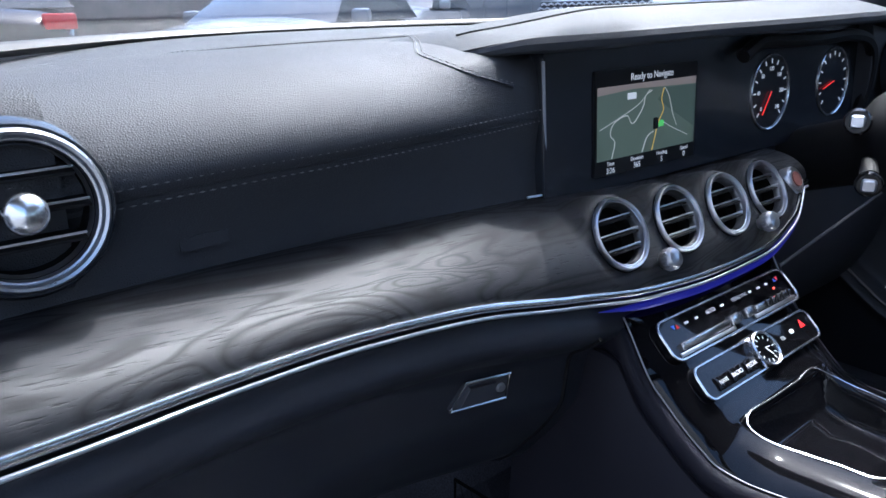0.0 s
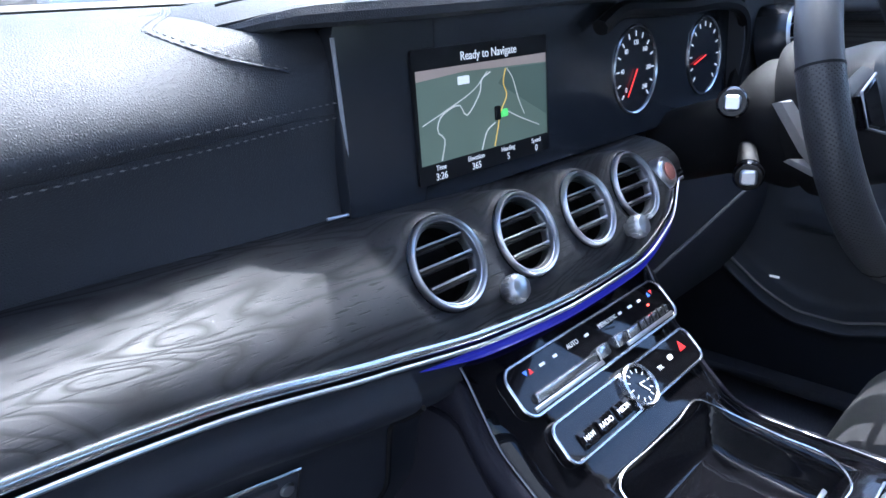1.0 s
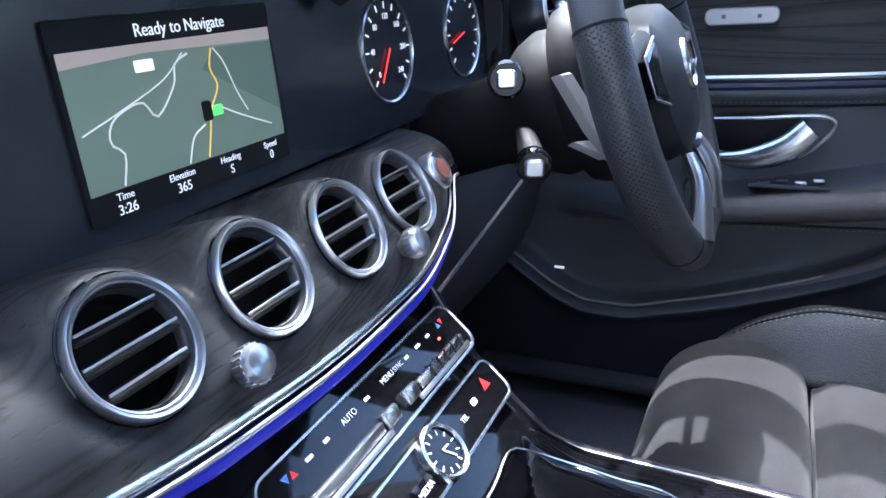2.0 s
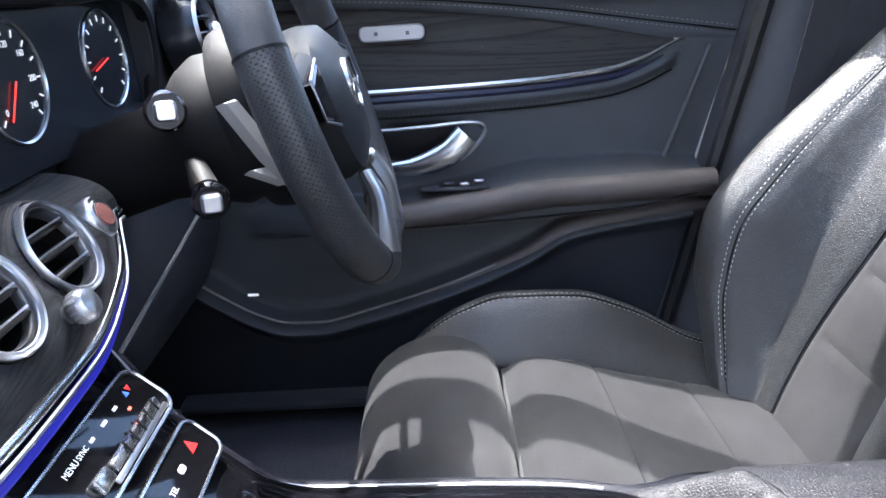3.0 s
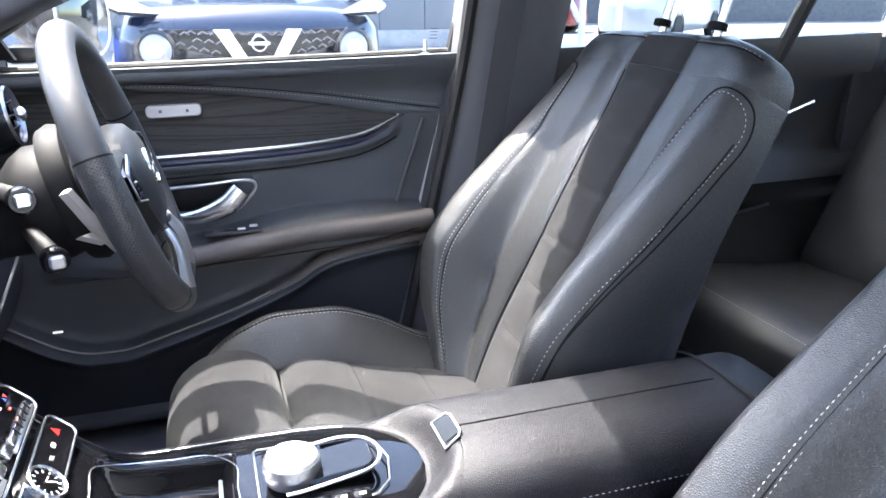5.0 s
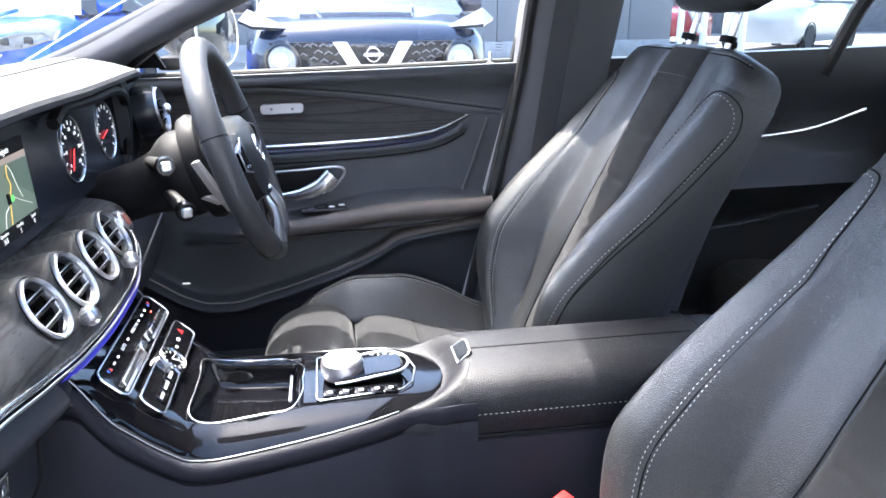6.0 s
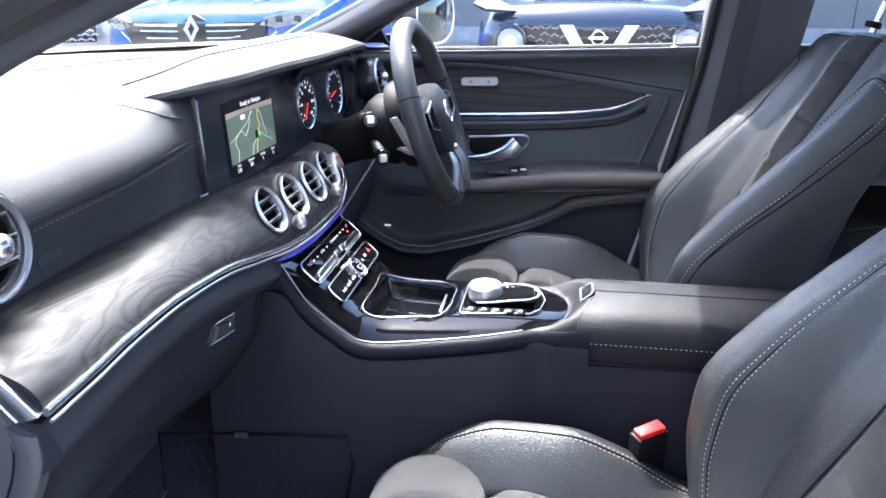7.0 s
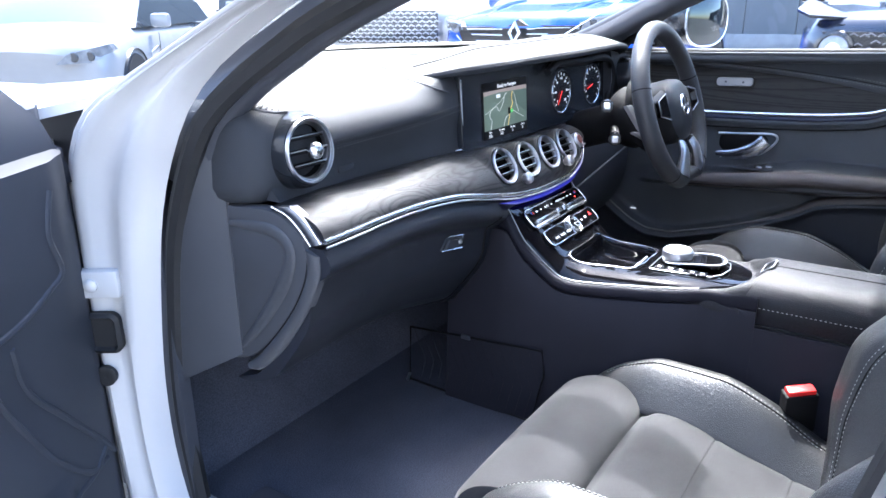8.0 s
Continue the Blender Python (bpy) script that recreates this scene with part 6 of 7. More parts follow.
part("chrome_strip", tube([(door_x(y, C_z(y)) - 0.003, y, C_z(y)) for y in np.linspace(0.25, -0.614, 90)], lambda t: 0.0052 - 0.003 * sstep(0.93, 1.0, t), 8, hint=(1, 0, 0)), CHROME, door, "bright curved chrome strip")
part("light_strip", tube([(door_x(y, C_z(y) - 0.012) + 0.002, y, C_z(y) - 0.012) for y in np.linspace(0.25, -0.598, 60)], lambda t: 0.0075 - 0.005 * sstep(0.9, 1.0, t), 8), mat("dark blue strip", (0.010, 0.011, 0.035), 0.35, var=0.1), door, "dark blue padded strip")
part("roll_groove", tube([(door_x(y, C_z(y) - 0.038) - 0.0008, y, C_z(y) - 0.039) for y in np.linspace(0.1, -0.612, 90)], 0.0016, 6), BLACK, door)
part("lower_trim", band(lambda y: P_z(y) - 0.014, lambda y: C_z(y) - 0.003 if y > -0.60 else lerp(C_z(-0.60), S_z(y) - 0.012, sstep(-0.60, -0.66, y)), 0.26, None, 120, 140), DOORL, door, "black leather lower door trim with armrest")
part("pocket_panel", band(lambda y: 0.31, lambda y: P_z(y) - 0.0135, 0.26, None, 120, 50), LOWER, door, "dark plastic map pocket panel")
part("arm_stitching", stitch([(door_x(y, 0.5 * (A_t(y) + A_b(y))) - 0.0115, y, A_b(y) + 0.005) for y in np.linspace(-0.10, -0.64, 70)]), mat("brown thread", (0.26, 0.19, 0.15), 0.8), door)
part("roll_stitching", stitch([(door_x(y, C_z(y) - 0.03) - 0.0018, y, C_z(y) - 0.033) for y in np.linspace(0.1, -0.606, 80)]), mat("grey thread", (0.24, 0.24, 0.23), 0.8), door)
ARMB = mat("brown-black leather", (0.080, 0.068, 0.066), 0.40, spec=0.6, grain=430, depth=0.0003, kind="leather", var=0.15, rvar=0.06)
# Pale colour for the highlight along the leather pocket edge, drawn as a tube.
POCKET = mat("pocket edge highlight", (0.22, 0.21, 0.20), 0.35, var=0.2, vscale=20)
part("pocket_roll", tube([(door_x(y, P_z(y)) - 0.001, y, P_z(y) - 0.004) for y in np.linspace(-0.665, 0.20, 90)], lambda t: lerp(0.017, 0.004, sstep(0.15, 0.55, t)), 10), ARMB, door, "padded brown-black edge of the map pocket")
part("pocket_line", tube([(door_x(y, P_z(y)) - 0.0055, y, P_z(y) + 0.003) for y in np.linspace(-0.35, 0.20, 60)], 0.0024, 6), POCKET, door, "slim pale line painted as the pocket edge highlight")
part("arm_roll", tube([(door_x(y, 0.5 * (A_t(y) + A_b(y))) + 0.004, y, lerp(A_t(y), A_b(y), 0.42)) for y in np.linspace(-0.05, -0.662, 70)], lambda t: 0.019 * sstep(0.0, 0.25, t) + 0.002, 12), ARMB, door, "padded brown-black armrest roll")
part("arm_seam", tube([(door_x(y, 0.5 * (A_t(y) + A_b(y))) - 0.0135, y, A_b(y) + 0.010) for y in np.linspace(-0.14, -0.655, 60)], 0.0013, 6), BLACK, door)
part("panel_line", tube([(0.731, lerp(-0.664, -0.607, t), lerp(0.838, 0.672, t)) for t in np.linspace(0, 1, 10)], 0.004, 6), GREYP, door)
# inner handle
hs = spline([(0.712, -0.190, 0.738), (0.705, -0.25, 0.742), (0.705, -0.318, 0.746), (0.705, -0.338, 0.738), (0.705, -0.330, 0.718), (0.705, -0.300, 0.692), (0.707, -0.25, 0.679), (0.712, -0.20, 0.676)], 60)
part("handle_rim", tube(hs, 0.0032, 8), SATIN, door, "satin metal handle surround")
hl = spline([(0.705, -0.19, 0.684), (0.70, -0.24, 0.687), (0.697, -0.285, 0.704), (0.698, -0.312, 0.730)], 30)
part("door_handle", tube(hl, lambda t: 0.006 + 0.013 * math.sin(math.pi * min(1, t * 0.62)), 12, flat=0.5, hint=(1, 0, 0)), CHROME, door, "chrome inner door handle")
part("handle_cup", plate(rrect(0.125, 0.05, 0.02), [(0, 0), (0.004, 0.002)], frame_of((0.7385, -0.25, 0.712), (0, -1, 0.0), (-1, 0, 0))), BLACK, door)
# switches
g = part("seat_switch_plate", plate(rrect(0.092, 0.022, 0.009), [(0, -0.004), (0, 0.004), (0.002, 0.006)], frame_of((0.728, -0.213, 0.8715), (0, -1, 0.02), (-1, 0, 0.05))), SILVERP, door, "silver seat switch plate")
for d in (-0.022, 0.022):
    part("symbol", rbox((0.001, 0.005, 0.005), pose(0.7215, -0.213 + d, 0.8715), 0), GREYP, g)
g = part("window_switches", rbox((0.040, 0.100, 0.006), pose(0.697, -0.292, 0.653, 0, 10, 0), 0.002), SOFT, door, "window switches on the armrest")
for k in range(4):
    part("switch", rbox((0.010, 0.015, 0.005), pose(0.686 + 0.011 * (k % 2), -0.262 - 0.022 * k, 0.659 + 0.001 * k, 0, 10, 0), 0.002), SATIN if k > 1 else SOFT, g)
part("lock_knob", lathe([(0.009, -0.008), (0.009, 0.0), (0.0045, 0.002), (0.004, 0.022), (0.003, 0.024), (0.0005, 0.0245)], pose(0.712, -0.664, 0.960), 18), CHROME, door, "silver lock pin")
part("lamp", rbox((0.002, 0.016, 0.004), pose(0.672, 0.016, 0.508), 0.0008), LIT, door)
part("door_skin", surf(lambda u, v: Vector((0.80 + 0.07 * math.sin(math.pi * v * 0.9), lerp(0.32, -0.74, u), lerp(0.26, 0.932, v))), 10, 10, (-0.01, 0, 0)), WHITE, door, "white outer door skin")
part("door_top", tube([(0.716, y, belt_z(y) - 0.0135) for y in np.linspace(0.26, -0.722, 50)], 0.018, 14, flat=0.75, hint=(0, 0, 1)), DOORL, door, "rounded leather top of the door")
part("window_seal", tube([(0.745, y, belt_z(y) + 0.001) for y in np.linspace(0.27, -0.735, 30)], 0.009, 8, flat=0.7), RUBBER, door)
part("sill_strip", tube([(0.765, y, belt_z(y) + 0.003) for y in np.linspace(0.27, -0.735, 30)], 0.002, 6), SATIN, door, "bright outer window strip")
part("window_frame", tube(spline([(0.745, -0.735, 0.96), (0.69, -0.76, 1.14), (0.62, -0.80, 1.33)], 14), 0.02, 8), RUBBER, door)
part("mirror_sail", sheet([[(0.74, 0.24, 0.96), (0.735, 0.17, 1.0)], [(0.745, 0.02, 0.96), (0.735, 0.06, 1.04)]], (0.02, 0, 0)), BLACK, door)
p = part("window_pane", surf(lambda u, v: Vector((lerp(0.757, 0.64, v), lerp(lerp(0.10, -0.30, v), -0.745 - 0.05 * v, u), lerp(0.955, 1.31, v))), 2, 2, (0.004, 0, 0)), GLASS, door, "closed side window")
p.visible_shadow = False
for k in range(4):
    part("etched_mark", rbox((0.0005, 0.016 - 0.003 * (k % 2), 0.0018), pose(lerp(0.757, 0.64, (0.985 + 0.006 * k - 0.955) / 0.355) - 0.003, -0.690, 0.985 + 0.006 * k), 0), GREYP, door, "etched glass mark")
# exterior mirror
mir = thing("door_mirror", (0.92, -0.02, 0.98), "black and chrome door mirror outside the driver's window", "door mirror")
ML = [(0.100 * math.copysign(abs(math.cos(a)) ** 0.8, math.cos(a)), 0.074 * math.copysign(abs(math.sin(a)) ** 0.8, math.sin(a))) for a in np.linspace(0, 2 * math.pi, 33)[:32]]
MF = frame_of((0.955, -0.062, 1.020), (0.94, -0.33, 0), (-0.33, -0.94, 0.0))
part("mirror_shell", plate(ML, [(0.03, -0.10), (0.012, -0.07), (0.0, -0.02), (0.0, 0.004), (0.004, 0.006)], MF), mat("black mirror shell", (0.01, 0.01, 0.011), 0.2, coat=0.5), mir)
part("mirror_glass", plate(ML, [(0.008, 0.006), (0.009, 0.0068)], MF), mat("mirror", (0.09, 0.10, 0.10), 0.02, metal=1.0), mir, "mirror glass")
part("mirror_rim", tube([MF @ Vector((x, y, 0.005)) for x, y in ML], 0.0035, 6, closed=True), CHROME, mir, "chrome mirror rim")
part("mirror_foot", rbox((0.10, 0.05, 0.03), pose(0.84, 0.02, 0.965), 0.01), BLACK, mir)

# ---- open passenger door ----
pd = thing("passenger_door", (-0.79, 0.40, 0.4), "open passenger door with black inner trim", "car door")
th = radians(62)
PD = Matrix(((-math.sin(th), math.cos(th), 0, -0.815), (-math.cos(th), -math.sin(th), 0, 0.40), (0, 0, 1, 0), (0, 0, 0, 1)))


def pd_at(a, z, lift=0.0):
    """A place on the inner face of the door: along it from the hinge, up, and out of the face."""
    h = 0.088 + 0.018 * sstep(0.60, 0.80, z) * (1 - sstep(0.897, 0.903, z)) * sstep(0.03, 0.10, a) - 0.025 * sstep(0.897, 0.903, z)
    h += 0.05 * math.exp(-(((z - 0.66) / 0.04) ** 2)) * sstep(0.30, 0.48, a) + 0.03 * (1 - sstep(0.43, 0.47, z)) * sstep(0.12, 0.22, a)
    h -= 0.020 * (1 - sstep(0.0, 0.04, a))
    return PD @ Vector((a, h + lift, z))


part("door_trim", surf(lambda u, v: pd_at(lerp(0.0, 1.05, u), lerp(0.30, 0.955, v)), 90, 130, PD.to_3x3() @ Vector((0, -0.05, 0))), SOFT, pd, "black inner door trim")
for pts in ([(0.10, 0.86), (0.118, 0.805), (0.101, 0.752), (0.131, 0.734), (0.18, 0.7165), (0.235, 0.708), (0.32, 0.700)], [(0.21, 0.690), (0.19, 0.62), (0.129, 0.545), (0.061, 0.464), (0.035, 0.43)], [(0.255, 0.66), (0.207, 0.5686), (0.158, 0.492), (0.10, 0.435), (0.055, 0.43)], [(0.055, 0.45), (0.10, 0.425), (0.20, 0.43), (0.32, 0.44)]):
    part("trim_ridge", tube([pd_at(p.x, p.y, -0.001) for p in spline([(a, z, 0) for a, z in pts], 40)], 0.0050, 8), SOFT, pd)
part("corner_flap", sheet([[PD @ Vector((a, 0.074, z)) for a, z in ((0.30, 1.03), (0.125, 1.0), (0.045, 0.94), (0.022, 0.90), (-0.015, 0.846))], [PD @ Vector((a, 0.080, z)) for a, z in ((0.30, 0.90), (0.16, 0.895), (0.10, 0.89), (0.065, 0.87), (0.035, 0.850))]], PD.to_3x3() @ Vector((0, -0.02, 0))), SOFT, pd, "black corner cover at the window")
part("door_skin", surf(lambda u, v: PD @ Vector((lerp(-0.02, 1.06, u), -0.06 - 0.05 * math.sin(math.pi * v), lerp(0.26, 0.965, v))), 8, 8, PD.to_3x3() @ Vector((0, 0.02, 0))), WHITE, pd, "white outer skin")
hg = frame_of((-0.789, 0.294, 0.705), (0.55, -0.83, 0), (-0.83, -0.55, 0))
part("hinge", rbox((0.062, 0.042, 0.022), hg, 0.004), WHITE, pd, "white painted door hinge")
part("hinge_pin", lathe([(0.010, 0.008), (0.010, 0.014), (0.006, 0.017), (0.001, 0.0175)], hg @ pose(-0.008, 0, 0), 16), WHITE, pd)
part("cable_gaiter", plate(rrect(0.052, 0.064, 0.014), [(0, -0.004), (0, 0.006), (0.006, 0.010), (0.010, 0.004)], frame_of((-0.792, 0.297, 0.628), (0.55, -0.83, 0), (-0.83, -0.55, 0))), RUBBER, pd, "black rubber cable gaiter")
part("jamb_plug", lathe([(0.016, -0.004), (0.016, 0.004), (0.010, 0.006), (0.001, 0.003)], frame_of((-0.799, 0.301, 0.558), (0.55, -0.83, 0), (-0.83, -0.55, 0)), 20), RUBBER, pd, "black rubber plug in the jamb")

# ---- outside: parked cars, wall, posts ----
TYRE = mat("tyre rubber", (0.02, 0.02, 0.02), 0.8, grain=200, depth=0.0006, var=0.15)
LAMPG = mat("lamp glass", (0.20, 0.21, 0.23), 0.12, metal=0.2, coat=0.8, var=0.35, vscale=14)
DARKG = mat("dark car glass", (0.02, 0.025, 0.03), 0.04, coat=0.8)
GRILLE = mat("black grille", (0.012, 0.012, 0.012), 0.35)


def parked(name, M, L, W, H, paint, label, grille="mesh", bonnet_h=0.98, nose=0.45, lamp="round"):
    """A parked car: its nose at the local origin, pointing along local -y."""
    c = thing(name, M.translation, label, "car", group="parked cars")
    T = lambda x, y, z: M @ Vector((x, y, z))
    # section heights along the car
    top = [(0.0, nose + 0.28), (0.10, bonnet_h - 0.06), (0.45, bonnet_h), (1.05, bonnet_h + 0.07), (L - 0.6, bonnet_h + 0.06), (L - 0.1, bonnet_h - 0.02), (L, nose + 0.3)]
    tz, hw = curve(*top), curve((0.0, W * 0.40), (0.10, W * 0.45), (0.5, W * 0.49), (L - 0.5, W * 0.49), (L, W * 0.42))
    rings = []
    for y in (0.0, 0.04, 0.10, 0.2, 0.35, 0.6, 1.0, 1.5, 2.2, 3.0, L - 0.4, L - 0.1, L):
        w, z = hw(y), tz(y)
        rings.append([T(x * w, y - 0.10 * (x * x) * 0 + 0.16 * abs(x) ** 3 * max(0, 1 - y / 0.5), zz) for x, zz in ((-0.9, 0.22), (-1.0, 0.40), (-1.0, 0.62), (-0.97, z - 0.14), (-0.88, z - 0.045), (-0.6, z - 0.008), (-0.25, z + 0.012), (0.25, z + 0.012), (0.6, z - 0.008), (0.88, z - 0.045), (0.97, z - 0.14), (1.0, 0.62), (1.0, 0.40), (0.9, 0.22))])
    part("body", loft(rings), paint, c)
    cab = []
    for z, y0, y1, w in ((bonnet_h + 0.02, 1.0, L - 0.25, 0.47), (bonnet_h + 0.25, 1.45, L - 0.5, 0.42), (H - 0.05, 1.85, L - 0.9, 0.36), (H, 2.05, L - 1.1, 0.30)):
        cab.append([T(x * W * w * 2 * 0.98, y, z) for x, y in ((-0.5, y0 + 0.12), (-0.3, y0 + 0.02), (0.3, y0 + 0.02), (0.5, y0 + 0.12), (0.5, y1), (-0.5, y1))])
    part("cabin", loft(cab), DARKG, c, "dark glazed cabin")
    part("roof", loft([[T(x * W * 0.64, y, z) for x, y in ((-0.5, 1.9), (0.5, 1.9), (0.5, L - 0.95), (-0.5, L - 0.95))] for z in (H - 0.02, H + 0.02)]), paint, c)
    for s in (-1, 1):
        for y in (0.85, L - 0.85):
            w = part("wheel", lathe([(0.20, -0.10), (0.30, -0.10), (0.325, -0.06), (0.325, 0.06), (0.30, 0.10), (0.20, 0.10)], M @ pose(s * W * 0.445, y, 0.325, 0, 90, 0), 28), TYRE, c, "black tyre")
            part("rim", lathe([(0.001, 0.085), (0.05, 0.09), (0.18, 0.07), (0.205, 0.095), (0.21, 0.05)], M @ pose(s * W * 0.445, y, 0.325, 0, 90 * s, 0), 24), SATIN, w, "alloy wheel rim")
            for k in range(5):
                part("spoke", rbox((0.05, 0.17, 0.02), M @ pose(s * (W * 0.445 + 0.088), y, 0.325, 0, 90 * s, 0) @ pose(0, 0, 0, 0, 0, 72 * k) @ pose(0, 0.10, 0), 0.006), SATIN, w)
            part("arch", lathe([(0.33, -0.02), (0.37, 0.0), (0.36, 0.03)], M @ pose(s * W * 0.485, y, 0.325, 0, 90 * s, 0), 28, cap=False), GRILLE, c)
        part("door_mirror", rbox((0.20, 0.12, 0.14), M @ pose(s * (W * 0.5 + 0.06), 1.5, bonnet_h + 0.08), 0.04), paint, c)
    return c, T


def lattice(T, x0, x1, zt, zb, y, step, r=0.006):
    """A slanting grille mesh between two heights; zt and zb give its top and bottom at each x."""
    bm = bmesh.new()
    n = int((x1 - x0) / step)
    for i in range(n + 1):
        x = lerp(x0, x1, i / n)
        a, b = zb(x), zt(x)
        k = max(1, int((b - a) / 0.042))
        for j in range(k):
            z = lerp(a, b, (j + 0.5) / k)
            tube([T(x - step * 0.42 + (j % 2) * step / 2, y(x), z - 0.008), T(x + (j % 2) * step / 2, y(x) - 0.004, z + 0.009), T(x + step * 0.42 + (j % 2) * step / 2, y(x), z - 0.008)], r, 5, bm=bm)
    return bm


NAVY = mat("dark blue paint", (0.012, 0.018, 0.035), 0.2, coat=0.8, var=0.05)
BLUE = mat("bright blue paint", (0.01, 0.09, 0.55), 0.22, coat=0.9, var=0.05)
SILVER = mat("silver paint", (0.42, 0.43, 0.43), 0.3, metal=0.5, coat=0.6, var=0.05)
BLACKP = mat("black paint", (0.01, 0.01, 0.012), 0.15, coat=0.9)
LAMPW = mat("clear lamp", (0.30, 0.31, 0.33), 0.15, coat=0.8, var=0.15, vscale=30)
nose_y = lambda x: -0.03 + 0.16 * abs(x / 0.72) ** 3

# dark crossover facing the driver's side
JM = Matrix.Translation((4.02, -0.64, 0)) @ pose(0, 0, 0, 0, 0, -90)
jk, T = parked("parked_crossover", JM, 4.1, 1.76, 1.57, NAVY, "dark blue crossover with round lamps parked nose on", bonnet_h=1.02, nose=0.56)
part("grille_back", plate([(-0.62, 0.80), (0.0, 0.66), (0.62, 0.80), (0.66, 0.865), (-0.66, 0.865)], [(0, -0.02), (0, 0.005)], JM @ Matrix(((1, 0, 0, 0), (0, 0, -1, 0.03), (0, 1, 0, 0), (0, 0, 0, 1)))), GRILLE, jk, "black grille panel")
for s in (-1, 1):
    lo = lambda x: lerp(0.685, 0.80, min(1, max(0, (abs(x) - 0.14) / 0.46)))
    part("grille_mesh", lattice(T, 0.25 if s > 0 else -0.64, 0.64 if s > 0 else -0.25, lambda x: 0.872, lo, nose_y, 0.062), mat("grey grille", (0.10, 0.10, 0.11), 0.35), jk, "grey honeycomb mesh")
    F = frame_of(T(s * 0.575, 0.05, 0.752), JM.to_3x3() @ Vector((1, 0.12 * s, 0)), JM.to_3x3() @ Vector((0.25 * s, -1, 0.05)))
    g = part("round_lamp", lathe([(0.001, 0.065), (0.05, 0.060), (0.088, 0.045), (0.095, 0.030)], F, 36), LAMPW, jk, "large round headlamp")
    part("lamp_bezel", lathe([(0.094, 0.02), (0.098, 0.05), (0.118, 0.045), (0.125, 0.0)], F, 36, cap=False), BLACKP, g, "dark lamp bezel")
    part("lamp_reflector", lathe([(0.02, 0.067), (0.045, 0.064), (0.05, 0.056)], F, 24), CHROME, g)
    dl = [T(s * 0.80, 0.38, 1.05), T(s * 0.50, 0.20, 0.925), T(s * 0.76, 0.14, 0.945), T(s * 0.86, 0.30, 0.98)]
    bm = loft([[p + Vector((-0.03, 0, 0.02)) for p in dl], dl])
    part("upper_lamp", bm, mat("smoked lamp", (0.07, 0.075, 0.08), 0.15, coat=0.6), jk, "raised white front lamp")
    part("chrome_vee", loft([[T(s * a, nose_y(0.2) + d, z) for a, z, d in ((0.165, 0.868, -0.03), (0.255, 0.868, -0.03), (0.135, 0.672, -0.05), (0.062, 0.690, -0.05))], [T(s * a, nose_y(0.2) + d, z) for a, z, d in ((0.165, 0.868, 0.0), (0.255, 0.868, 0.0), (0.135, 0.672, 0.0), (0.062, 0.690, 0.0))]]), CHROME, jk, "chrome grille arm")
    part("lower_pane", plate(rrect(0.30, 0.14, 0.03), [(0, 0), (0.01, 0.02)], frame_of(T(s * 0.55, 0.04, 0.42), JM.to_3x3() @ Vector((1, 0.15 * s, 0)), JM.to_3x3() @ Vector((0.15 * s, -1, 0)))), GRILLE, jk)
part("chrome_bar", rbox((0.20, 0.03, 0.035), JM @ pose(0, -0.06, 0.682), 0.008), CHROME, jk)
part("grille_mesh", lattice(T, -0.12, 0.12, lambda x: 0.865, lambda x: 0.70, lambda x: -0.035, 0.062), GRILLE, jk)
F = frame_of(T(0.0, -0.045, 0.787), JM.to_3x3() @ Vector((1, 0, 0)), JM.to_3x3() @ Vector((0, -1, 0)))
part("badge_ring", lathe([(0.036, 0.0), (0.038, 0.012), (0.048, 0.012), (0.052, 0.0)], F, 32, cap=False), CHROME, jk, "round chrome badge")
part("badge_bar", rbox((0.125, 0.022, 0.014), F @ pose(0, 0, 0.008), 0.003), CHROME, jk)
part("lower_grille", rbox((0.9, 0.04, 0.14), JM @ pose(0, -0.01, 0.42), 0.02), GRILLE, jk)
part("bonnet_ridge", tube([T(0.30, 0.15, 0.955), T(0.33, 0.5, 1.035), T(0.38, 1.0, 1.09)], 0.015, 6), NAVY, jk)
part("bonnet_ridge", tube([T(-0.30, 0.15, 0.955), T(-0.33, 0.5, 1.035), T(-0.38, 1.0, 1.09)], 0.015, 6), NAVY, jk)
part("bonnet_seam", tube([T(x, 0.10 + 0.10 * abs(x) ** 2, 0.905) for x in np.linspace(-0.6, 0.6, 17)], 0.004, 5), GRILLE, jk)

# bright blue hatchback beside it
RM = Matrix.Translation((4.10, 2.25, 0)) @ pose(0, 0, 0, 0, 0, -88)
rn, T = parked("parked_hatchback", RM, 4.1, 1.80, 1.50, BLUE, "bright blue hatchback with slim chrome grille bars", bonnet_h=1.04, nose=0.60)
part("grille_back", plate([(-0.56, 0.90), (-0.50, 0.72), (-0.40, 0.62), (0.40, 0.62), (0.50, 0.72), (0.56, 0.90), (0.1, 0.90), (0.0, 0.955), (-0.1, 0.90)], [(0, -0.03), (0, 0.02)], RM @ Matrix(((1, 0, 0, 0), (0, 0, -1, 0.03), (0, 1, 0, 0), (0, 0, 0, 1)))), GRILLE, rn, "black grille panel")
for k, z in enumerate((0.875, 0.825, 0.775, 0.725, 0.675)):
    for s in (-1, 1):
        w = 0.46 - 0.05 * k
        part("grille_bar", tube([T(s * a, nose_y(a) - 0.01, z + 0.012 * a) for a in np.linspace(0.11, w, 8)], 0.009 if k == 0 else 0.006, 6), CHROME, rn, "chrome grille bar")
dia = [(0, 0.105), (0.06, 0.0), (0, -0.105), (-0.06, 0.0)]
din = [(0, 0.055), (0.026, 0.0), (0, -0.055), (-0.026, 0.0)]
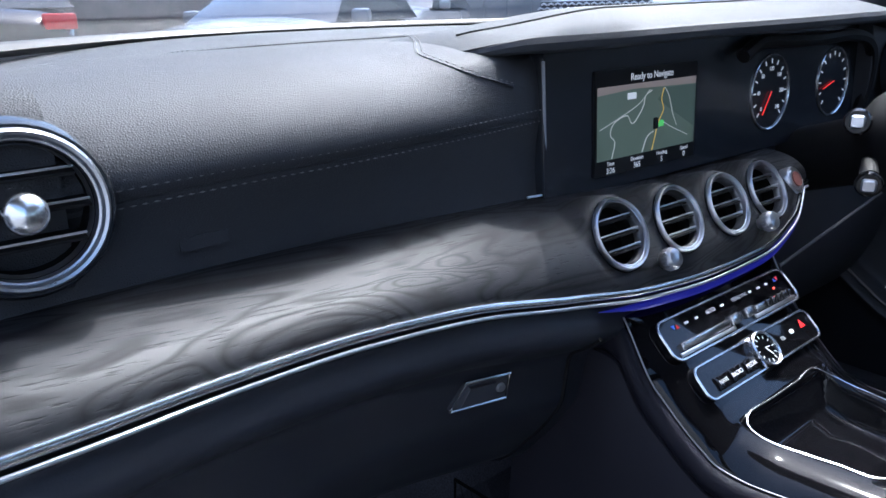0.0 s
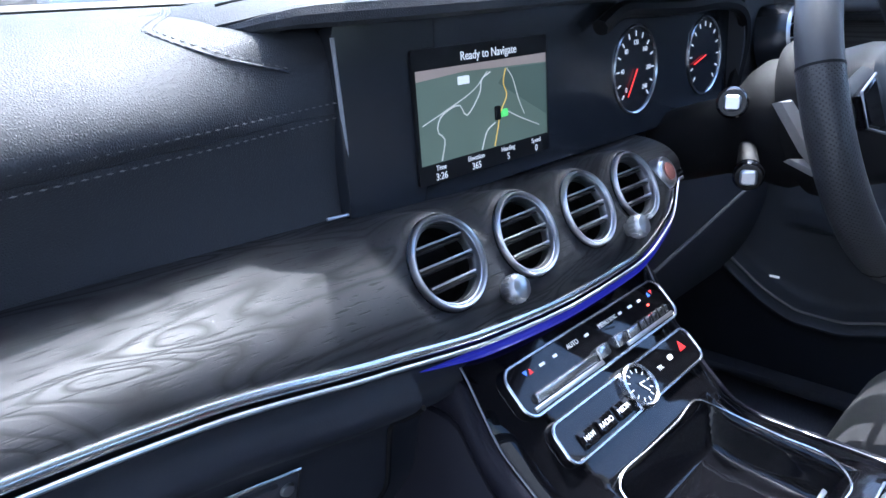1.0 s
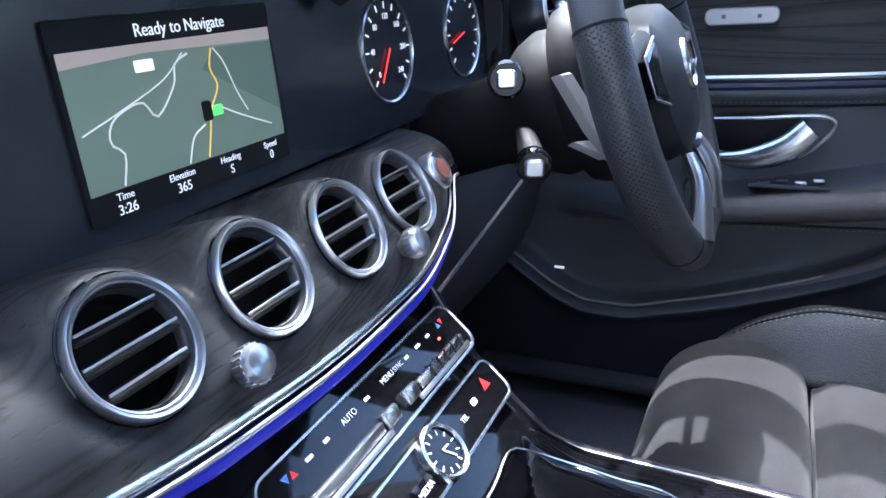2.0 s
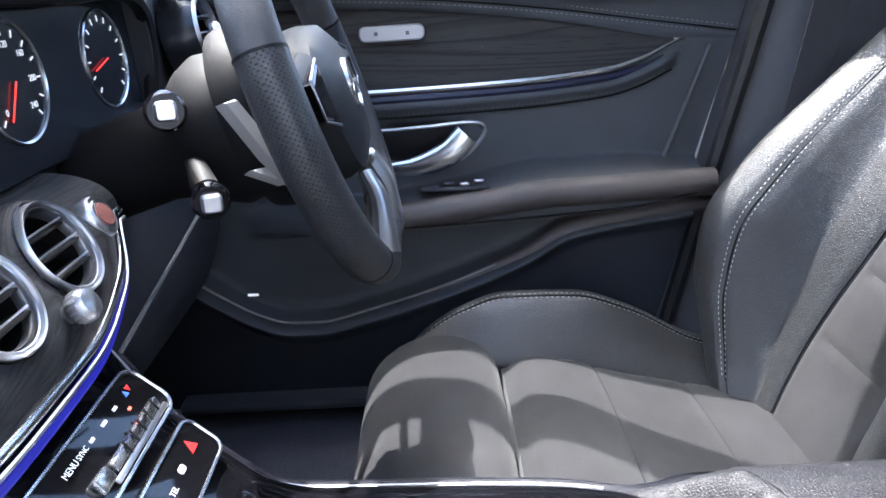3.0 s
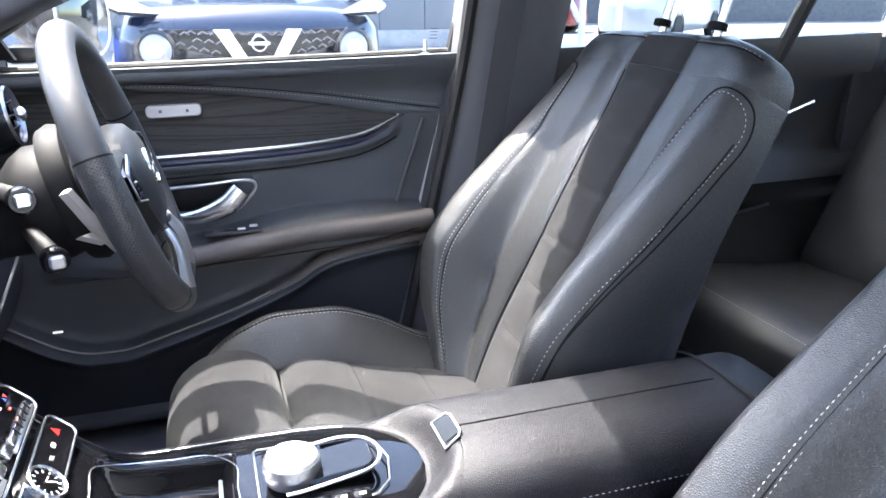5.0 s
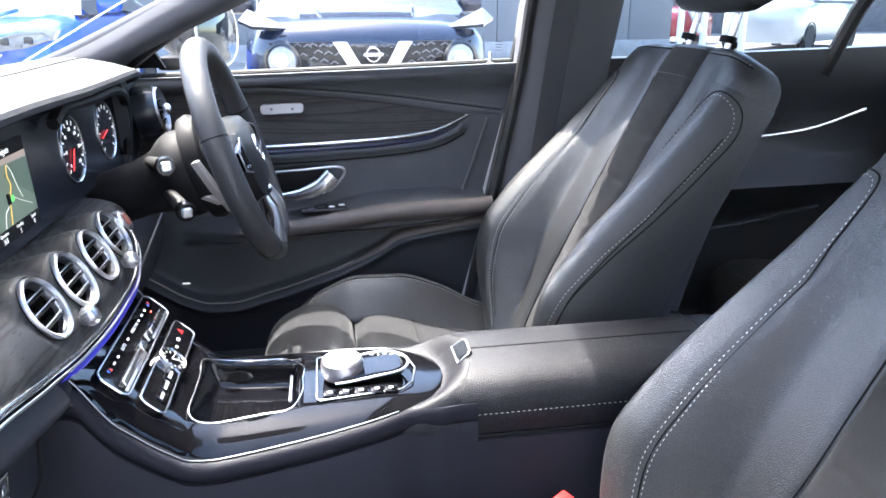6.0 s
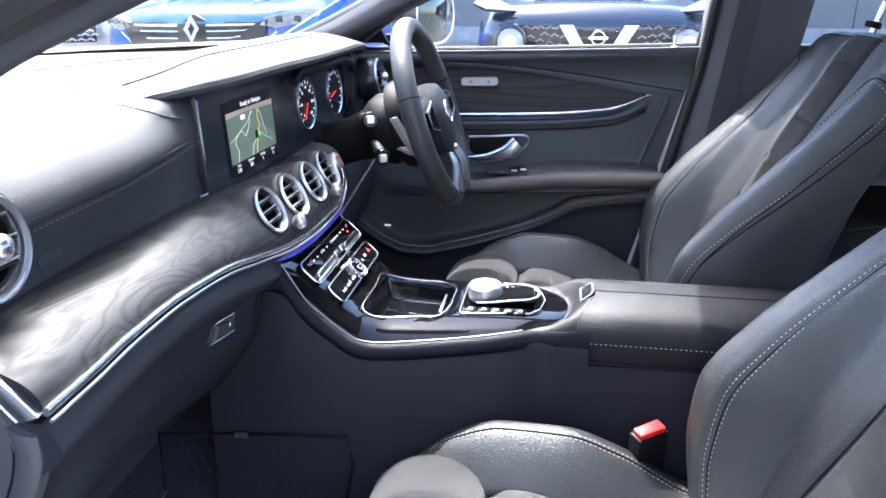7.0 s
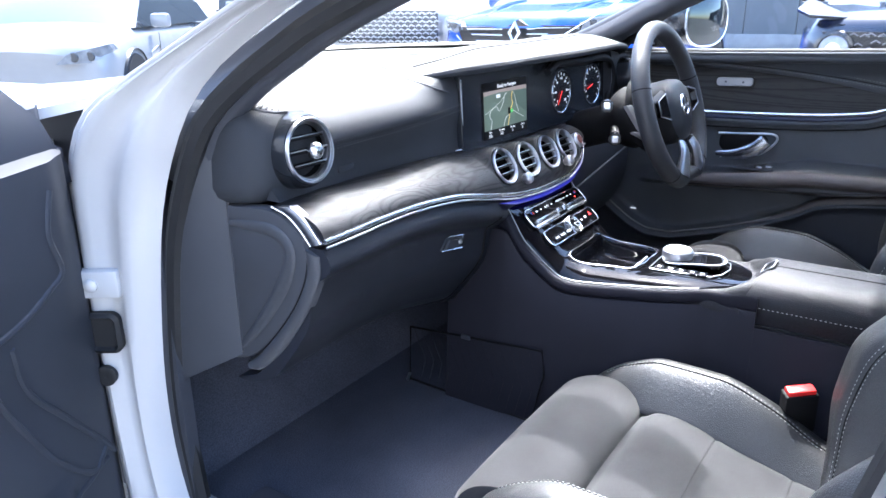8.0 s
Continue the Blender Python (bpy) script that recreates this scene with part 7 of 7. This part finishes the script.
F = frame_of(T(0.0, -0.05, 0.845), RM.to_3x3() @ Vector((1, 0, 0)), RM.to_3x3() @ Vector((0, -1, 0.1)))
bm = loft([[F @ Vector((x, y, h)) for x, y in L] for L, h in ((dia, 0.0), (dia, 0.008), ([(x * 0.72, y * 0.74) for x, y in dia], 0.022), (din, 0.008), (din, 0.0))], caps=False)
part("badge", bm, CHROME, rn, "chrome diamond badge")
for s in (-1, 1):
    lp = [(0.50, 0.865), (0.56, 0.935), (0.80, 0.975), (0.87, 0.965), (0.84, 0.905), (0.70, 0.855), (0.60, 0.835)]
    bm = loft([[T(s * a, nose_y(a) + 0.04 * (a - 0.5) * 6 + d, z) for a, z in lp] for d in (0.06, -0.035)])
    g = part("headlamp", bm, LAMPG, rn, "angular clear headlamp")
    part("lamp_signature", tube([T(s * a, nose_y(a) + 0.04 * (a - 0.5) * 6 - 0.038, z) for a, z in ((0.53, 0.918), (0.68, 0.945), (0.80, 0.955), (0.83, 0.92), (0.70, 0.875))], 0.009, 6), LAMPW, g)
    for a in (0.62, 0.73):
        part("lamp_lens", rbox((0.06, 0.02, 0.045), RM @ pose(s * a, nose_y(a) + 0.04 * (a - 0.5) * 6 - 0.035, 0.905), 0.008), DARKG, g)
    part("bumper_blade", tube([T(s * a, nose_y(a) - 0.0, z) for a, z in ((0.46, 0.64), (0.52, 0.76), (0.60, 0.82))], 0.008, 6), CHROME, rn)
part("lower_grille", rbox((1.1, 0.04, 0.16), RM @ pose(0, 0.0, 0.42), 0.02), GRILLE, rn)
part("bonnet_ridge", tube([T(0.34, 0.12, 0.975), T(0.38, 0.5, 1.06), T(0.42, 1.0, 1.11)], 0.018, 6), BLUE, rn)
part("bonnet_ridge", tube([T(-0.34, 0.12, 0.975), T(-0.38, 0.5, 1.06), T(-0.42, 1.0, 1.11)], 0.018, 6), BLUE, rn)

# silver car with a mesh grille behind the row
SM = Matrix.Translation((5.2, 4.45, 0)) @ pose(0, 0, 0, 0, 0, -86)
sv, T = parked("parked_estate", SM, 4.5, 1.85, 1.55, SILVER, "silver car with a large mesh grille", bonnet_h=1.10, nose=0.68)
part("grille_back", rbox((1.30, 0.05, 0.36), SM @ pose(0, 0.0, 0.85), 0.02), GRILLE, sv)
part("grille_mesh", lattice(T, -0.62, 0.62, lambda x: 1.02, lambda x: 0.68, lambda x: -0.04, 0.085, 0.009), mat("pale grille wire", (0.55, 0.55, 0.55), 0.3, metal=0.6), sv, "pale wire mesh")
for s in (-1, 1):
    part("fog_lamp", lathe([(0.001, 0.03), (0.06, 0.025), (0.075, 0.0)], frame_of(T(s * 0.6, 0.0, 0.55), SM.to_3x3() @ Vector((1, 0, 0)), SM.to_3x3() @ Vector((0, -1, 0))), 24), LAMPW, sv)
# white sports car, side on
PALE = mat("white car paint", (0.30, 0.30, 0.30), 0.25, coat=0.7, var=0.04)
WM2 = Matrix.Translation((1.83, 6.0, 0)) @ pose(0, 0, 0, 0, 0, -53.6)
ws, T = parked("parked_roadster", WM2, 4.25, 1.80, 1.27, PALE, "white two-seat roadster parked beyond the bonnet", bonnet_h=0.84, nose=0.42)
for s in (-1, 1):
    lp = [(0.52, 0.60), (0.60, 0.68), (0.86, 0.75), (0.88, 0.70), (0.74, 0.60)]
    g = part("headlamp", loft([[T(s * a, nose_y(a) + 0.35 * (a - 0.52) + d, z) for a, z in lp] for d in (0.07, -0.05)]), LAMPG, ws, "slanted clear headlamp")
    for a in (0.64, 0.74):
        part("lamp_lens", lathe([(0.001, 0.01), (0.035, 0.01), (0.042, 0.0)], frame_of(T(s * a, nose_y(a) + 0.35 * (a - 0.52) - 0.05, 0.655), WM2.to_3x3() @ Vector((1, 0, 0)), WM2.to_3x3() @ Vector((0.3 * s, -1, 0))), 20), DARKG, g)
    part("side_vent", rbox((0.02, 0.22, 0.06), WM2 @ pose(s * 0.885, 1.45, 0.62, 12, 0, 0), 0.01), SATIN, ws)
    part("door_seam", tube([T(s * 0.888, 1.62, 0.80), T(s * 0.892, 1.60, 0.35)], 0.004, 5), GRILLE, ws)
wt, T = parked("parked_saloon", Matrix.Translation((5.9, 9.6, 0)) @ pose(0, 0, 0, 0, 0, -53.6), 4.4, 1.8, 1.45, PALE, "white saloon parked further back", bonnet_h=0.95, nose=0.5)
# black car seen from behind, ahead of the bonnet
BM2 = Matrix.Translation((0.35, 11.6, 0)) @ pose(0, 0, 0, 0, 0, 180)
bc, T = parked("parked_suv", BM2, 4.5, 1.9, 1.65, BLACKP, "black car seen from behind with red tail lamps", bonnet_h=1.02, nose=0.6)
for s in (-1, 1):
    part("tail_lamp", rbox((0.28, 0.08, 0.14), BM2 @ pose(s * 0.68, 4.47, 0.92), 0.02), RED, bc, "red tail lamp")
# far off behind the centre pillar
gs, T = parked("parked_van", Matrix.Translation((15.4, -10.3, 0)) @ pose(0, 0, 0, 0, 0, -143), 4.8, 1.95, 1.9, SILVER, "grey people carrier parked across the yard", bonnet_h=1.12, nose=0.6)
rc, T = parked("parked_coupe", Matrix.Translation((19.5, -11.2, 0)) @ pose(0, 0, 0, 0, 0, -60), 4.3, 1.8, 1.45, mat("dark red paint", (0.25, 0.02, 0.03), 0.25, coat=0.8), "dark red car beyond white posts", bonnet_h=0.98)
POST = mat("white post paint", (0.75, 0.75, 0.74), 0.4, var=0.06)
for x, y in ((13.6, -7.55), (13.6, -8.06), (13.6, -8.93)):
    p = thing("white_post", (x, y, 0), "round white steel post in the yard", "post", group="white posts")
    part("pole", tube([(x, y, 0), (x, y, 2.6)], 0.07, 12), POST, p)
    part("foot", rbox((0.3, 0.3, 0.03), pose(x, y, 0.015), 0.005), POST, p)
p = thing("brace", (13.75, -7.45, 0), "slanting white steel brace between posts", "brace")
part("bar", tube([(13.6, -8.0, 0.55), (13.6, -7.5, 1.40)], 0.06, 10), POST, p)
# buildings
WALLM = mat("pale cladding", (0.20, 0.205, 0.21), 0.6, var=0.05, vscale=0.8)
b = thing("wall_east", (15.2, 4, 0), "pale grey clad wall of the showroom", "wall", kind="structure")
for k in range(26):
    y0 = -8.1 + 1.0 * k
    part("panel", rbox((0.12, 0.985, 5.6), pose(15.2, y0 + 0.5, 3.15), 0.008), WALLM, b)
part("plinth", rbox((0.16, 26.0, 0.35), pose(15.2, 4.9, 0.175), 0.01), mat("grey plinth", (0.30, 0.30, 0.30), 0.8, grain=60, depth=0.002, var=0.15), b, "grey concrete plinth")
b = thing("wall_south", (0, 26, 0), "dark brown brick wall far behind the cars", "wall", kind="structure")
part("body", rbox((50, 0.3, 5.0), pose(0, 26, 2.5), 0.01), mat("brown brick", (0.16, 0.12, 0.10), 0.85, grain=40, depth=0.004, var=0.2, vscale=2), b)
# Unseen wall, added to bounce sunlight in through the open passenger door.
b = thing("bounce_wall_west", (-6.0, 0, 0), "unseen white wall added to bounce light into the passenger side", "wall", kind="structure")
part("body", rbox((0.3, 40, 5.5), pose(-6.0, 0, 2.75), 0.01), mat("white render", (0.62, 0.61, 0.60), 0.8, grain=90, depth=0.002, var=0.06, vscale=0.8), b)
b = thing("wall_north", (26, -20, 0), "dark open bay beyond the yard", "wall", kind="structure")
part("body", rbox((0.3, 26, 5.0), pose(27, -19, 2.5), 0.01), mat("dark bay", (0.12, 0.12, 0.13), 0.8, var=0.2), b)
